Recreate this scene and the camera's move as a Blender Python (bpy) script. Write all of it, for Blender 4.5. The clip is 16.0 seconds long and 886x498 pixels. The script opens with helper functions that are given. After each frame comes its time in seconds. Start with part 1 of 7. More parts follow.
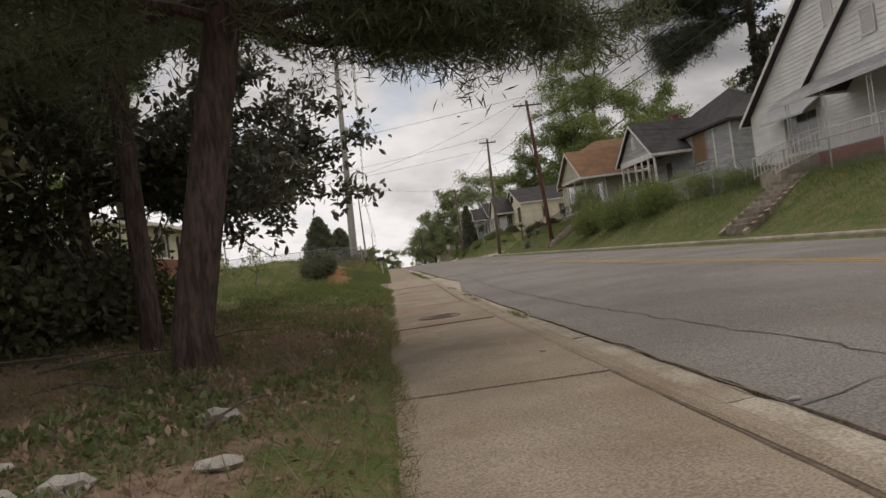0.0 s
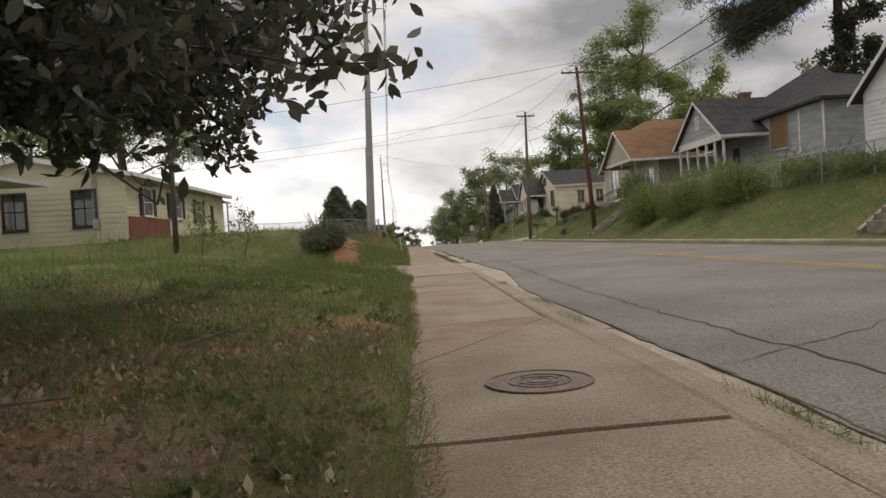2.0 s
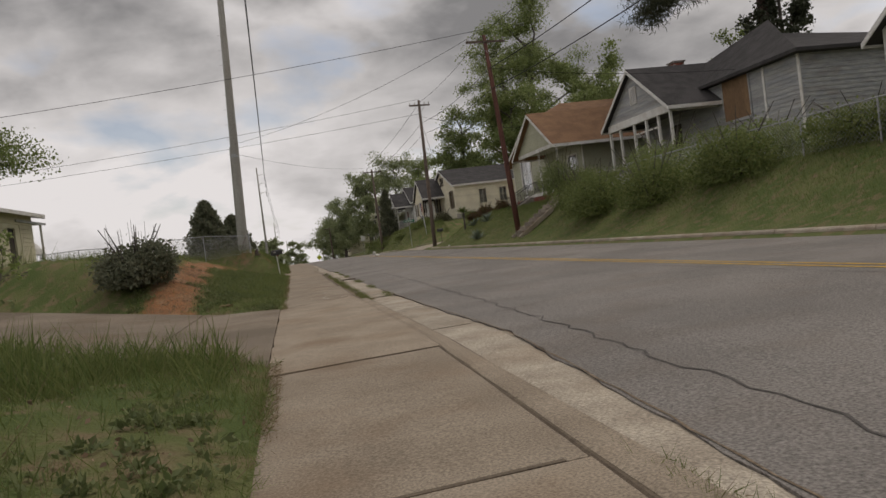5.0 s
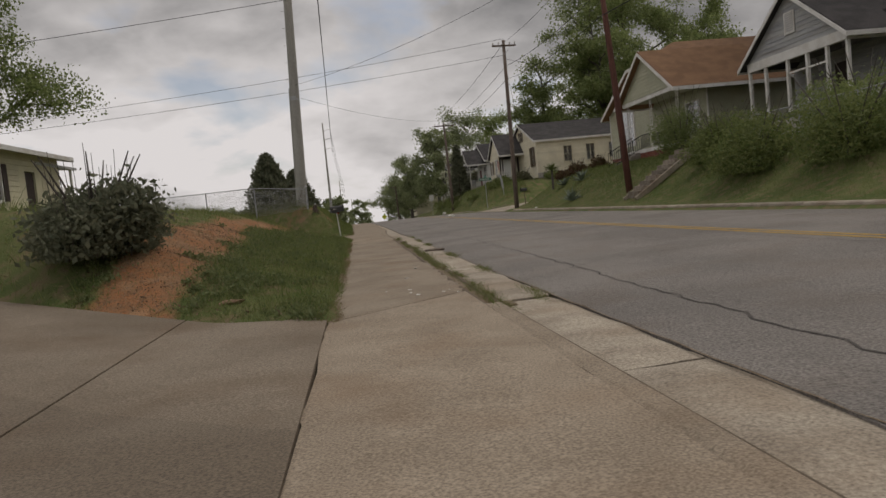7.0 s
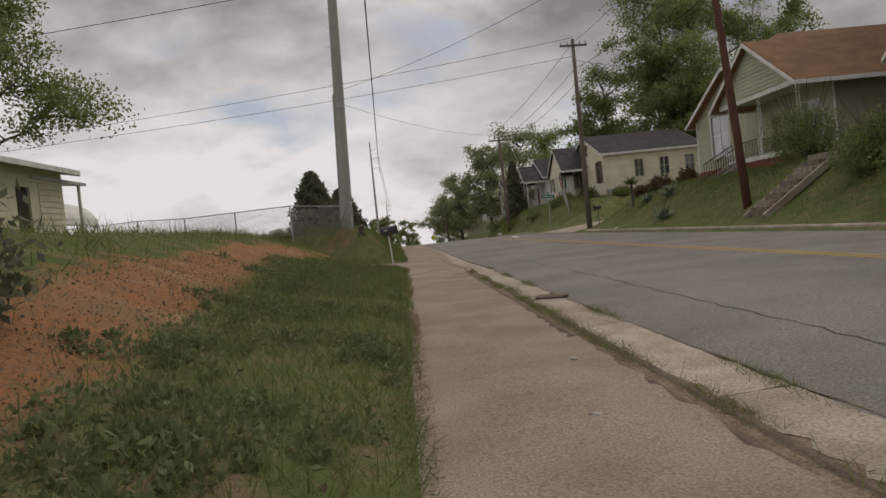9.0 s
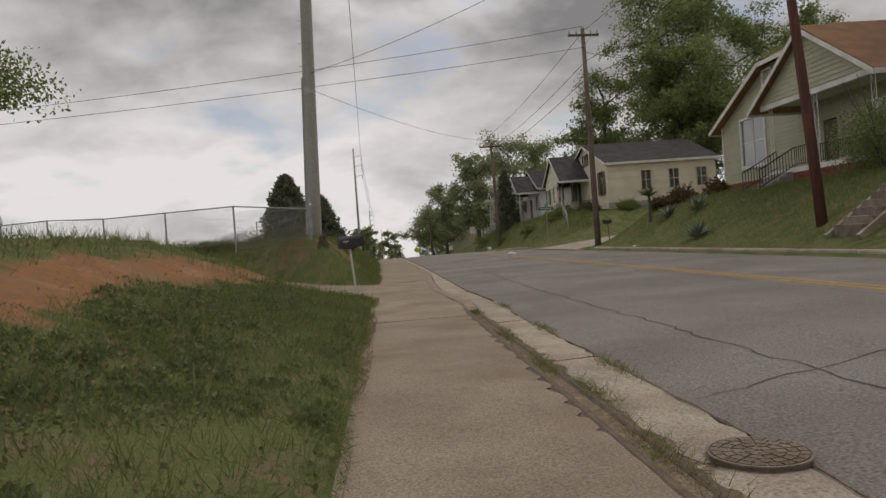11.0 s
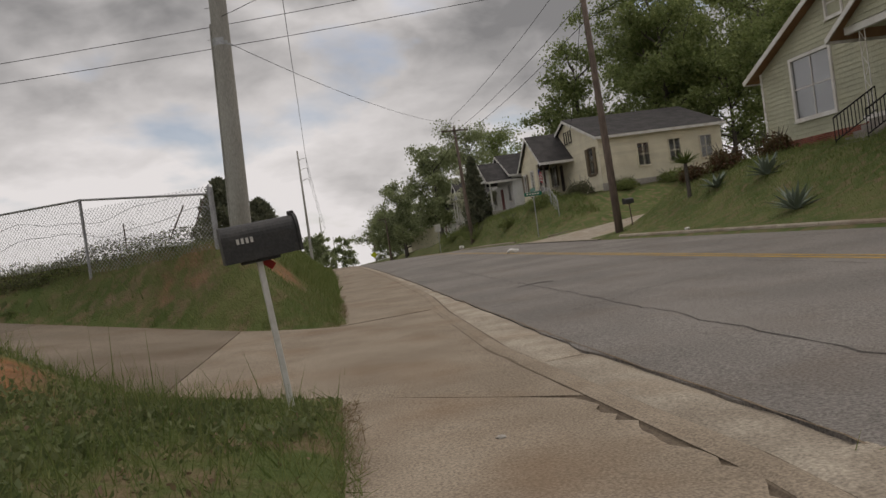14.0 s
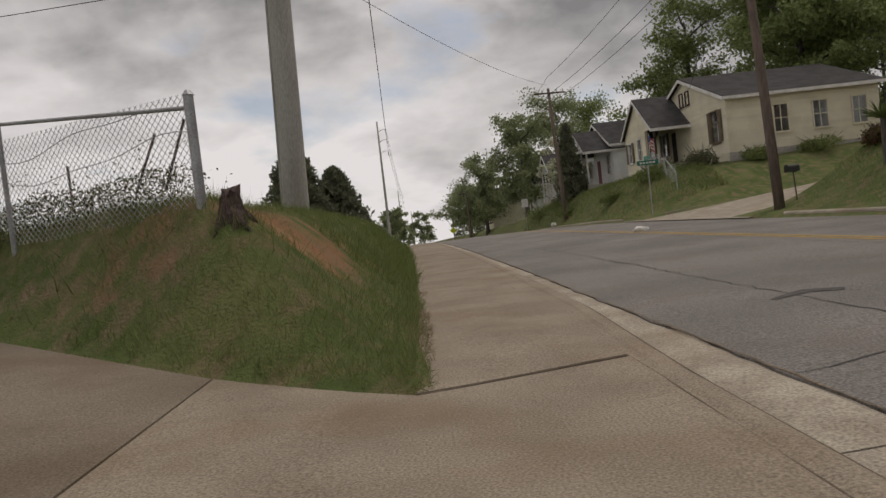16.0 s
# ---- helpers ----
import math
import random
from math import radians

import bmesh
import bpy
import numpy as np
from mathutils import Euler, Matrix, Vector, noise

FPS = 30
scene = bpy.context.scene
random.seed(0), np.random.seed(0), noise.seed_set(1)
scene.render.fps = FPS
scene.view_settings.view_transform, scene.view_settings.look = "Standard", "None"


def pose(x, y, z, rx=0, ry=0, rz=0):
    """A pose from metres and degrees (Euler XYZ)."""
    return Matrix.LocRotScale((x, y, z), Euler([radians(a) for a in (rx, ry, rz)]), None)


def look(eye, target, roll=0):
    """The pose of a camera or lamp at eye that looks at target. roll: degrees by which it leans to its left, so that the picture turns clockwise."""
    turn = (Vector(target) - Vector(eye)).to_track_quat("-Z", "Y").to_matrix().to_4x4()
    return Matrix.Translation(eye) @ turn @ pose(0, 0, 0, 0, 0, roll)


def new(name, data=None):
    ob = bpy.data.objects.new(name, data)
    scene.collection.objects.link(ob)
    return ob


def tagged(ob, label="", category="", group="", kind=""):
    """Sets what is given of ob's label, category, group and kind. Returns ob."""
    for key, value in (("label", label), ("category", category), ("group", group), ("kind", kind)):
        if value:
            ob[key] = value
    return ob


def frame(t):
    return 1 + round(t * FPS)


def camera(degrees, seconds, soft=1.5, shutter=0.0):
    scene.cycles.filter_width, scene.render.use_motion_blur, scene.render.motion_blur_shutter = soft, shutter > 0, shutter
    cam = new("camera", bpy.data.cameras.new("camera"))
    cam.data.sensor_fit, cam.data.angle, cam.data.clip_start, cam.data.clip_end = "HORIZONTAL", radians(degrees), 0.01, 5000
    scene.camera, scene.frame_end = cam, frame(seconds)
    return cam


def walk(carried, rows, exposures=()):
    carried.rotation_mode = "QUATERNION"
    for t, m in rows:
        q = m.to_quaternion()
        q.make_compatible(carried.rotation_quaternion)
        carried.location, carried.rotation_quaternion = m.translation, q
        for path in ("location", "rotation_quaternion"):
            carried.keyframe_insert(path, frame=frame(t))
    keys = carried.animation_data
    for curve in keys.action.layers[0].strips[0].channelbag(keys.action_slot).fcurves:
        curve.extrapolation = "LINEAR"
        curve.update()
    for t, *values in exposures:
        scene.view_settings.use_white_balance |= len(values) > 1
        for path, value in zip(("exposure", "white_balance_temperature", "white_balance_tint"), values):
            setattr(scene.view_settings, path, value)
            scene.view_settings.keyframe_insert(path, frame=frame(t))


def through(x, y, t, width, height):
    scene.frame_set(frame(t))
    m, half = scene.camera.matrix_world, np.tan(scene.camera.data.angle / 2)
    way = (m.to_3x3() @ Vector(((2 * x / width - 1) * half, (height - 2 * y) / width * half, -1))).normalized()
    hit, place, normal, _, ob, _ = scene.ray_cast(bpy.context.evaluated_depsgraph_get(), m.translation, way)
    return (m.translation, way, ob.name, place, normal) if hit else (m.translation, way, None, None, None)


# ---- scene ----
cam = camera(63.7, 16.0)
PATH = [
    (0, (0.095, -0.506, 0.917), (0.253, 1.488, 0.932), -7.7),
    (0.5, (0.135, 1.384, 0.889), (0.541, 3.342, 0.856), -7.3),
    (1, (0.122, 2.951, 0.874), (0.308, 4.942, 0.841), -4.1),
    (1.5, (0.12, 4.527, 0.872), (0.329, 6.516, 0.849), -3.9),
    (2, (0.046, 5.924, 0.867), (0.145, 7.921, 0.834), -3.7),
    (2.5, (0.06, 7.29, 0.861), (0.285, 9.277, 0.808), -8.5),
    (3, (-0.028, 8.704, 0.92), (0.162, 10.695, 0.899), -4.8),
    (3.5, (0.067, 10.197, 0.869), (0.331, 12.179, 0.812), -7.7),
    (3.7, (0.112, 10.864, 0.842), (0.537, 12.818, 0.804), -7.9),
    (5.8, (0.392, 19.28, 1.085), (0.77, 21.243, 1.042), -6.0),
    (6, (0.381, 19.948, 1.086), (0.759, 21.911, 1.037), -4.3),
    (6.5, (0.339, 21.421, 1.058), (0.395, 23.42, 1.036), -2.5),
    (7, (0.368, 23.22, 0.969), (0.596, 25.203, 0.845), -5.7),
    (7.5, (0.257, 24.904, 1.009), (0.327, 26.902, 0.984), -4.4),
    (8, (0.22, 26.54, 1.009), (0.439, 28.528, 0.986), -6.0),
    (8.5, (0.051, 27.863, 1.034), (0.052, 29.862, 1.0), -4.5),
    (8.7, (0.044, 28.434, 1.042), (0.133, 30.431, 0.988), -6.5),
    (10.8, (0.305, 35.173, 1.062), (0.444, 37.168, 1.036), -3.0),
    (11, (0.349, 35.839, 1.079), (0.506, 37.833, 1.055), -4.2),
    (11.5, (0.282, 37.513, 1.089), (0.492, 39.502, 1.059), -3.7),
    (12, (0.167, 38.987, 1.081), (0.23, 40.986, 1.034), -5.8),
    (12.5, (0.176, 40.80, 1.087), (0.512, 42.772, 1.049), -7.5),
    (13, (0.06, 42.28, 1.100), (0.19, 44.275, 1.045), -5.2),
    (13.5, (0.098, 43.696, 1.106), (0.325, 45.683, 1.053), -6.2),
    (14, (0.132, 45.392, 1.045), (0.419, 47.371, 1.011), -8.0),
    (14.5, (0.129, 47.021, 1.041), (0.482, 48.99, 1.023), -5.2),
    (15, (0.219, 48.363, 1.05), (0.347, 50.359, 1.009), -3.6),
    (15.5, (0.125, 49.757, 1.011), (0.235, 51.753, 0.935), -3.8),
    (16, (0.10, 51.42, 0.974), (0.166, 53.418, 0.903), -6.6),
]
walk(cam, [(t, look(*row)) for t, *row in PATH], exposures=[(0.0, 0.16, 6900, 13), (1.0, 0.36, 6900, 13), (2.0, 0.36, 6900, 13), (3.0, 0.22, 6900, 13), (3.5, 0.02, 6900, 13), (6.0, -0.16, 6900, 13), (7.0, -0.24, 6900, 13), (8.7, -0.12, 6900, 13), (11.0, -0.1, 6900, 13), (16.0, -0.13, 6900, 13)])
from mathutils.bvhtree import BVHTree

# ---- sky and light ----
world = bpy.data.worlds.new("overcast_sky")
scene.world = world
world.use_nodes = True
wn, wl = world.node_tree.nodes, world.node_tree.links
wn.clear()


def wnode(kind, **values):
    n = wn.new(kind)
    for key, value in values.items():
        n.inputs[key].default_value = value
    return n


w_out = wn.new("ShaderNodeOutputWorld")
w_bg = wn.new("ShaderNodeBackground")
w_bg2 = wn.new("ShaderNodeBackground")
w_mix = wn.new("ShaderNodeMixShader")
sky = wn.new("ShaderNodeTexSky")
sky.sky_type = "NISHITA"
sky.sun_disc = False
sky.sun_elevation, sky.sun_rotation = radians(62), radians(72)
w_bg.inputs["Strength"].default_value = 0.10
wl.new(sky.outputs["Color"], w_bg.inputs["Color"])
# a layer of cloud, seen flat from below
w_co = wn.new("ShaderNodeTexCoord")
w_sep = wn.new("ShaderNodeSeparateXYZ")
wl.new(w_co.outputs["Generated"], w_sep.inputs[0])


def wmath(op, a, b=0.0):
    n = wn.new("ShaderNodeMath")
    n.operation = op
    for i, v in enumerate((a, b)):
        if isinstance(v, (int, float)):
            n.inputs[i].default_value = v
        else:
            wl.new(v, n.inputs[i])
    return n.outputs[0]


up = wmath("MAXIMUM", w_sep.outputs["Z"], 0.0)
den = wmath("ADD", up, 0.34)
w_xy = wn.new("ShaderNodeCombineXYZ")
wl.new(wmath("DIVIDE", w_sep.outputs["X"], den), w_xy.inputs[0])
wl.new(wmath("DIVIDE", w_sep.outputs["Y"], den), w_xy.inputs[1])
cloud_a = wnode("ShaderNodeTexNoise", Scale=0.85, Detail=5.0, Roughness=0.48, Distortion=0.15)
cloud_b = wnode("ShaderNodeTexNoise", Scale=2.3, Detail=5.0, Roughness=0.5, Distortion=0.2)
w_map = wn.new("ShaderNodeMapping")
w_map.inputs["Location"].default_value = (3.1, 0.6, 0.0)
wl.new(w_xy.outputs[0], w_map.inputs["Vector"])
wl.new(w_map.outputs[0], cloud_a.inputs["Vector"])
wl.new(w_map.outputs[0], cloud_b.inputs["Vector"])
both = wmath("ADD", wmath("MULTIPLY", cloud_a.outputs["Fac"], 0.70), wmath("MULTIPLY", cloud_b.outputs["Fac"], 0.38))
puffs = wnode("ShaderNodeTexNoise", Scale=6.5, Detail=6.0, Roughness=0.55, Distortion=0.25)
wl.new(w_map.outputs[0], puffs.inputs["Vector"])
both = wmath("ADD", both, wmath("MULTIPLY", wmath("SUBTRACT", puffs.outputs["Fac"], 0.5), 0.16))


def bank(x, y, width, depth):
    """A broad heap of cloud about a place in the layer, its rim torn by the cloud itself."""
    torn = wmath("MULTIPLY", wmath("SUBTRACT", cloud_b.outputs["Fac"], 0.5), 0.9)
    dx = wmath("DIVIDE", wmath("ADD", wmath("SUBTRACT", wmath("DIVIDE", w_sep.outputs["X"], den), x), torn), width)
    dy = wmath("DIVIDE", wmath("ADD", wmath("SUBTRACT", wmath("DIVIDE", w_sep.outputs["Y"], den), y), torn), depth)
    far = wmath("ADD", wmath("MULTIPLY", dx, dx), wmath("MULTIPLY", dy, dy))
    return wmath("EXPONENT", wmath("MULTIPLY", far, -1.0))


# the heavy grey cloud that lies over the road ahead
both = wmath("ADD", both, wmath("MULTIPLY", bank(0.40, 1.52, 0.62, 0.30), 0.21))
ramp = wn.new("ShaderNodeValToRGB")
for pos, col in ((0.43, (0.75, 0.75, 0.77, 1)), (0.66, (0.22, 0.225, 0.235, 1))):
    e = ramp.color_ramp.elements[0] if pos < 0.5 else ramp.color_ramp.elements[1]
    e.position, e.color = pos, col
mid = ramp.color_ramp.elements.new(0.53)
mid.color = (0.54, 0.542, 0.555, 1)
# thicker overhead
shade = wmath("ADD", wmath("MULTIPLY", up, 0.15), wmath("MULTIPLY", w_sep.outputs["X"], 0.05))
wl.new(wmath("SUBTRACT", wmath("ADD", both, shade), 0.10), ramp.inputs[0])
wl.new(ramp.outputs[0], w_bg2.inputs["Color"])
w_bg2.inputs["Strength"].default_value = 1.06
# thin places let some blue through
thin = wn.new("ShaderNodeMapRange")
thin.inputs["From Min"].default_value, thin.inputs["From Max"].default_value = 0.32, 0.45
thin.inputs["To Min"].default_value, thin.inputs["To Max"].default_value = 0.35, 1.0
wl.new(cloud_b.outputs["Fac"], thin.inputs[0])
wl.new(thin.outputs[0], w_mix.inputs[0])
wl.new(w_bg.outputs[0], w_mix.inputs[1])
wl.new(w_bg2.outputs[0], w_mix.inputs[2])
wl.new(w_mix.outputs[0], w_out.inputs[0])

sun = new("sun", bpy.data.lights.new("sun", "SUN"))
sun.data.energy, sun.data.angle, sun.data.color = 1.2, radians(30), (1.0, 0.96, 0.9)
sun.matrix_world = look((10, 3.2, 20), (0, 0, 0))


# ---- materials ----
def material(name, base, other=None, scale=3.0, rough=0.85, bump=0.15, fine=40.0, metal=0.0, vary=0.0, stain=0.0, stretch=(1, 1, 1), spec=0.3, strong=0.5):
    """A surface of two colours in broad patches, with fine grain, relief and grime."""
    m = bpy.data.materials.new(name)
    m.use_nodes = True
    nt = m.node_tree
    bsdf = nt.nodes["Principled BSDF"]
    bsdf.inputs["Roughness"].default_value, bsdf.inputs["Metallic"].default_value = rough, metal
    bsdf.inputs["Specular IOR Level"].default_value = spec
    co = nt.nodes.new("ShaderNodeTexCoord")
    mp = nt.nodes.new("ShaderNodeMapping")
    mp.inputs["Scale"].default_value = stretch
    nt.links.new(co.outputs["Object"], mp.inputs[0])
    broad = nt.nodes.new("ShaderNodeTexNoise")
    broad.inputs["Scale"].default_value, broad.inputs["Detail"].default_value = scale, 5
    grain = nt.nodes.new("ShaderNodeTexNoise")
    grain.inputs["Scale"].default_value, grain.inputs["Detail"].default_value = fine, 4
    nt.links.new(mp.outputs[0], broad.inputs["Vector"])
    nt.links.new(mp.outputs[0], grain.inputs["Vector"])
    ramp1 = nt.nodes.new("ShaderNodeValToRGB")
    ramp1.color_ramp.elements[0].position, ramp1.color_ramp.elements[1].position = 0.38, 0.62
    ramp1.color_ramp.elements[0].color = (*base, 1)
    ramp1.color_ramp.elements[1].color = (*(other or tuple(c * 0.75 for c in base)), 1)
    nt.links.new(broad.outputs["Fac"], ramp1.inputs[0])
    mul = nt.nodes.new("ShaderNodeMix")
    mul.data_type, mul.blend_type = "RGBA", "OVERLAY"
    mul.inputs["Factor"].default_value = strong
    nt.links.new(ramp1.outputs[0], mul.inputs["A"])
    nt.links.new(grain.outputs["Fac"], mul.inputs["B"])
    out = mul.outputs["Result"]
    if vary:
        info = nt.nodes.new("ShaderNodeObjectInfo")
        hsv = nt.nodes.new("ShaderNodeHueSaturation")
        rng = nt.nodes.new("ShaderNodeMapRange")
        rng.inputs["To Min"].default_value, rng.inputs["To Max"].default_value = 1 - vary, 1 + vary
        nt.links.new(info.outputs["Random"], rng.inputs[0])
        nt.links.new(rng.outputs[0], hsv.inputs["Value"])
        nt.links.new(out, hsv.inputs["Color"])
        out = hsv.outputs[0]
    if stain:
        dirt = nt.nodes.new("ShaderNodeTexNoise")
        dirt.inputs["Scale"].default_value, dirt.inputs["Detail"].default_value = 0.9, 8
        nt.links.new(mp.outputs[0], dirt.inputs["Vector"])
        edge = nt.nodes.new("ShaderNodeMapRange")
        edge.inputs["From Min"].default_value, edge.inputs["From Max"].default_value = 0.5, 0.72
        edge.inputs["To Max"].default_value = stain
        nt.links.new(dirt.outputs["Fac"], edge.inputs[0])
        mx = nt.nodes.new("ShaderNodeMix")
        mx.data_type = "RGBA"
        nt.links.new(edge.outputs[0], mx.inputs["Factor"])
        nt.links.new(out, mx.inputs["A"])
        mx.inputs["B"].default_value = (base[0] * 0.62, base[1] * 0.46, base[2] * 0.33, 1)
        out = mx.outputs["Result"]
    nt.links.new(out, bsdf.inputs["Base Color"])
    if bump:
        bp = nt.nodes.new("ShaderNodeBump")
        bp.inputs["Strength"].default_value, bp.inputs["Distance"].default_value = bump, 0.02
        nt.links.new(grain.outputs["Fac"], bp.inputs["Height"])
        nt.links.new(bp.outputs[0], bsdf.inputs["Normal"])
    return m


def leaf_material(name, base, other, rough=0.6, through=0.25, gloss=0.3):
    """Leaves: each island takes a shade of its own, and some light passes through."""
    m = bpy.data.materials.new(name)
    m.use_nodes = True
    nt = m.node_tree
    bsdf, out = nt.nodes["Principled BSDF"], nt.nodes["Material Output"]
    geo = nt.nodes.new("ShaderNodeNewGeometry")
    ramp1 = nt.nodes.new("ShaderNodeValToRGB")
    ramp1.color_ramp.elements[0].color, ramp1.color_ramp.elements[1].color = (*base, 1), (*other, 1)
    nt.links.new(geo.outputs["Random Per Island"], ramp1.inputs[0])
    nt.links.new(ramp1.outputs[0], bsdf.inputs["Base Color"])
    bsdf.inputs["Roughness"].default_value = rough
    bsdf.inputs["Specular IOR Level"].default_value = gloss
    tr = nt.nodes.new("ShaderNodeBsdfTranslucent")
    nt.links.new(ramp1.outputs[0], tr.inputs[0])
    mx = nt.nodes.new("ShaderNodeMixShader")
    mx.inputs[0].default_value = through
    nt.links.new(bsdf.outputs[0], mx.inputs[1])
    nt.links.new(tr.outputs[0], mx.inputs[2])
    nt.links.new(mx.outputs[0], out.inputs[0])
    return m


def glass_material():
    m = bpy.data.materials.new("window_glass")
    m.use_nodes = True
    b = m.node_tree.nodes["Principled BSDF"]
    b.inputs["Base Color"].default_value = (0.8, 0.82, 0.84, 1)
    b.inputs["Roughness"].default_value = 0.04
    b.inputs["Transmission Weight"].default_value = 0.95
    return m


CONCRETE = material("sidewalk_concrete", (0.30, 0.248, 0.188), (0.24, 0.194, 0.144), 1.3, 0.92, 0.2, 75, vary=0.10, stain=0.5, strong=0.95)
DIRTY_CONCRETE = material("clay_stained_concrete", (0.285, 0.222, 0.166), (0.25, 0.18, 0.13), 2.6, 0.95, 0.35, 60, stain=0.5, strong=0.9)
STEP_STONE = material("weathered_step_concrete", (0.27, 0.235, 0.19), (0.18, 0.15, 0.12), 4, 0.95, 0.5, 40, vary=0.3, stain=0.5, strong=0.9)
CHANNEL = material("gutter_dirt", (0.24, 0.185, 0.13), (0.16, 0.12, 0.08), 5, 0.95, 0.8, 45, stain=0.3, strong=0.9)
PALE_CONCRETE = material("gutter_concrete", (0.40, 0.35, 0.28), (0.30, 0.255, 0.20), 2.2, 0.92, 0.5, 60, vary=0.14, stain=0.4, strong=0.9)
DRIVE = material("driveway_concrete", (0.20, 0.165, 0.125), (0.15, 0.12, 0.088), 0.6, 0.92, 0.3, 75, vary=0.2, stain=0.5, strong=0.95)
ASPHALT = material("worn_asphalt", (0.245, 0.225, 0.205), (0.19, 0.175, 0.16), 0.4, 0.95, 1.0, 55, stain=0.25, strong=1.0)
JOINT = material("joint_dirt", (0.12, 0.093, 0.068), (0.16, 0.125, 0.09), 6, 0.95, 0.5, 60)
TAR = material("dark_crack", (0.11, 0.10, 0.092), None, 8, 0.95, 0.3, 60)
YELLOW = material("yellow_road_paint", (0.50, 0.31, 0.05), (0.34, 0.23, 0.08), 6, 0.8, 0.2, 50, stain=0.3)
IRON = material("rusty_cast_iron", (0.25, 0.195, 0.165), (0.18, 0.145, 0.125), 9, 0.75, 0.5, 60, metal=0.2)
WHITE = material("white_paint", (0.70, 0.69, 0.66), (0.60, 0.585, 0.55), 1.8, 0.7, 0.1, 30, stain=0.25)
WHITE_SIDING = material("white_siding", (0.68, 0.68, 0.66), (0.60, 0.60, 0.58), 1.2, 0.7, 0.1, 25, vary=0.05, stain=0.15)
CREAM_SIDING = material("cream_siding", (0.70, 0.65, 0.50), (0.62, 0.575, 0.44), 1.0, 0.7, 0.1, 25, vary=0.05, stain=0.12)
SAGE_SIDING = material("sage_siding", (0.42, 0.42, 0.31), (0.37, 0.37, 0.275), 1.0, 0.75, 0.1, 25, vary=0.06, stain=0.15)
GREY_SIDING = material("weathered_grey_siding", (0.30, 0.31, 0.32), (0.40, 0.40, 0.39), 2.0, 0.85, 0.3, 25, vary=0.12, stain=0.4, stretch=(1, 0.3, 3))
YELLOW_WALL = material("pale_yellow_block", (0.60, 0.565, 0.40), (0.54, 0.50, 0.36), 0.8, 0.85, 0.15, 25, vary=0.04, stain=0.12)
RED_BRICK = material("red_brick", (0.26, 0.085, 0.055), (0.18, 0.06, 0.045), 6, 0.9, 0.4, 60, vary=0.3)
RED_PAINT = material("dull_red_board", (0.20, 0.075, 0.05), (0.16, 0.06, 0.045), 2, 0.8, 0.1, 30)
MORTAR = material("mortar", (0.30, 0.27, 0.24), None, 5, 0.95, 0.3, 50)
ROOF_DARK = material("dark_shingles", (0.060, 0.056, 0.056), (0.040, 0.038, 0.038), 1.5, 0.95, 0.5, 30, vary=0.15)
ROOF_BROWN = material("orange_brown_shingles", (0.235, 0.135, 0.075), (0.185, 0.105, 0.06), 1.5, 0.95, 0.5, 30, vary=0.15)
PLYWOOD = material("weathered_plywood", (0.24, 0.15, 0.085), (0.19, 0.12, 0.07), 2, 0.85, 0.2, 20, stretch=(1, 1, 0.2))
SHADE_PAINT = material("dark_shutter_paint", (0.055, 0.04, 0.035), None, 4, 0.7, 0.1, 30)
OLIVE_PAINT = material("brown_shutter_paint", (0.15, 0.115, 0.07), None, 4, 0.7, 0.1, 30)
CURTAIN = material("white_curtain", (0.62, 0.62, 0.62), (0.5, 0.5, 0.5), 9, 0.9, 0.1, 20, stretch=(1, 6, 0.2))
DOOR_RED = material("dark_red_door", (0.16, 0.03, 0.03), None, 4, 0.5, 0.05, 30)
GLASS = glass_material()
METAL = material("galvanised_metal", (0.42, 0.43, 0.44), (0.33, 0.33, 0.34), 6, 0.5, 0.1, 60, metal=0.7)
AWNING = material("grey_aluminium", (0.50, 0.51, 0.51), (0.42, 0.42, 0.42), 2, 0.55, 0.1, 30, metal=0.2, stain=0.2)
BLACK_METAL = material("black_iron", (0.02, 0.02, 0.02), None, 8, 0.5, 0.05, 40, metal=0.4)
POLE_STEEL = material("grey_concrete_pole", (0.36, 0.35, 0.32), (0.29, 0.28, 0.255), 1.5, 0.8, 0.2, 40, stain=0.2, stretch=(1, 1, 0.2))
POLE_WOOD = material("weathered_pole_wood", (0.165, 0.125, 0.10), (0.11, 0.085, 0.07), 5, 0.92, 0.5, 40, stretch=(2, 2, 0.15))
POLE_RED = material("reddish_pole_wood", (0.13, 0.058, 0.042), (0.085, 0.04, 0.032), 5, 0.92, 0.5, 40, stretch=(2, 2, 0.15))
BARK = material("pine_bark", (0.115, 0.08, 0.066), (0.055, 0.042, 0.037), 9, 0.95, 1.0, 22, stretch=(2, 2, 0.35), strong=0.9)
GREY_BARK = material("grey_bark", (0.13, 0.115, 0.10), (0.075, 0.065, 0.058), 7, 0.95, 0.7, 30, stretch=(2, 2, 0.4))
MAIL_BLACK = material("black_plastic", (0.045, 0.045, 0.046), (0.06, 0.058, 0.056), 7, 0.55, 0.15, 60)
FLAG_RED = material("red_plastic", (0.42, 0.03, 0.025), None, 6, 0.5, 0.05, 40)
SIGN_GREEN = material("green_sign", (0.01, 0.16, 0.10), None, 5, 0.4, 0.0, 40)
SIGN_YELLOW = material("lime_yellow_sign", (0.55, 0.62, 0.03), None, 5, 0.4, 0.0, 40)
FLAG_BLUE = material("flag_blue", (0.03, 0.05, 0.18), None, 5, 0.8, 0.0, 40)
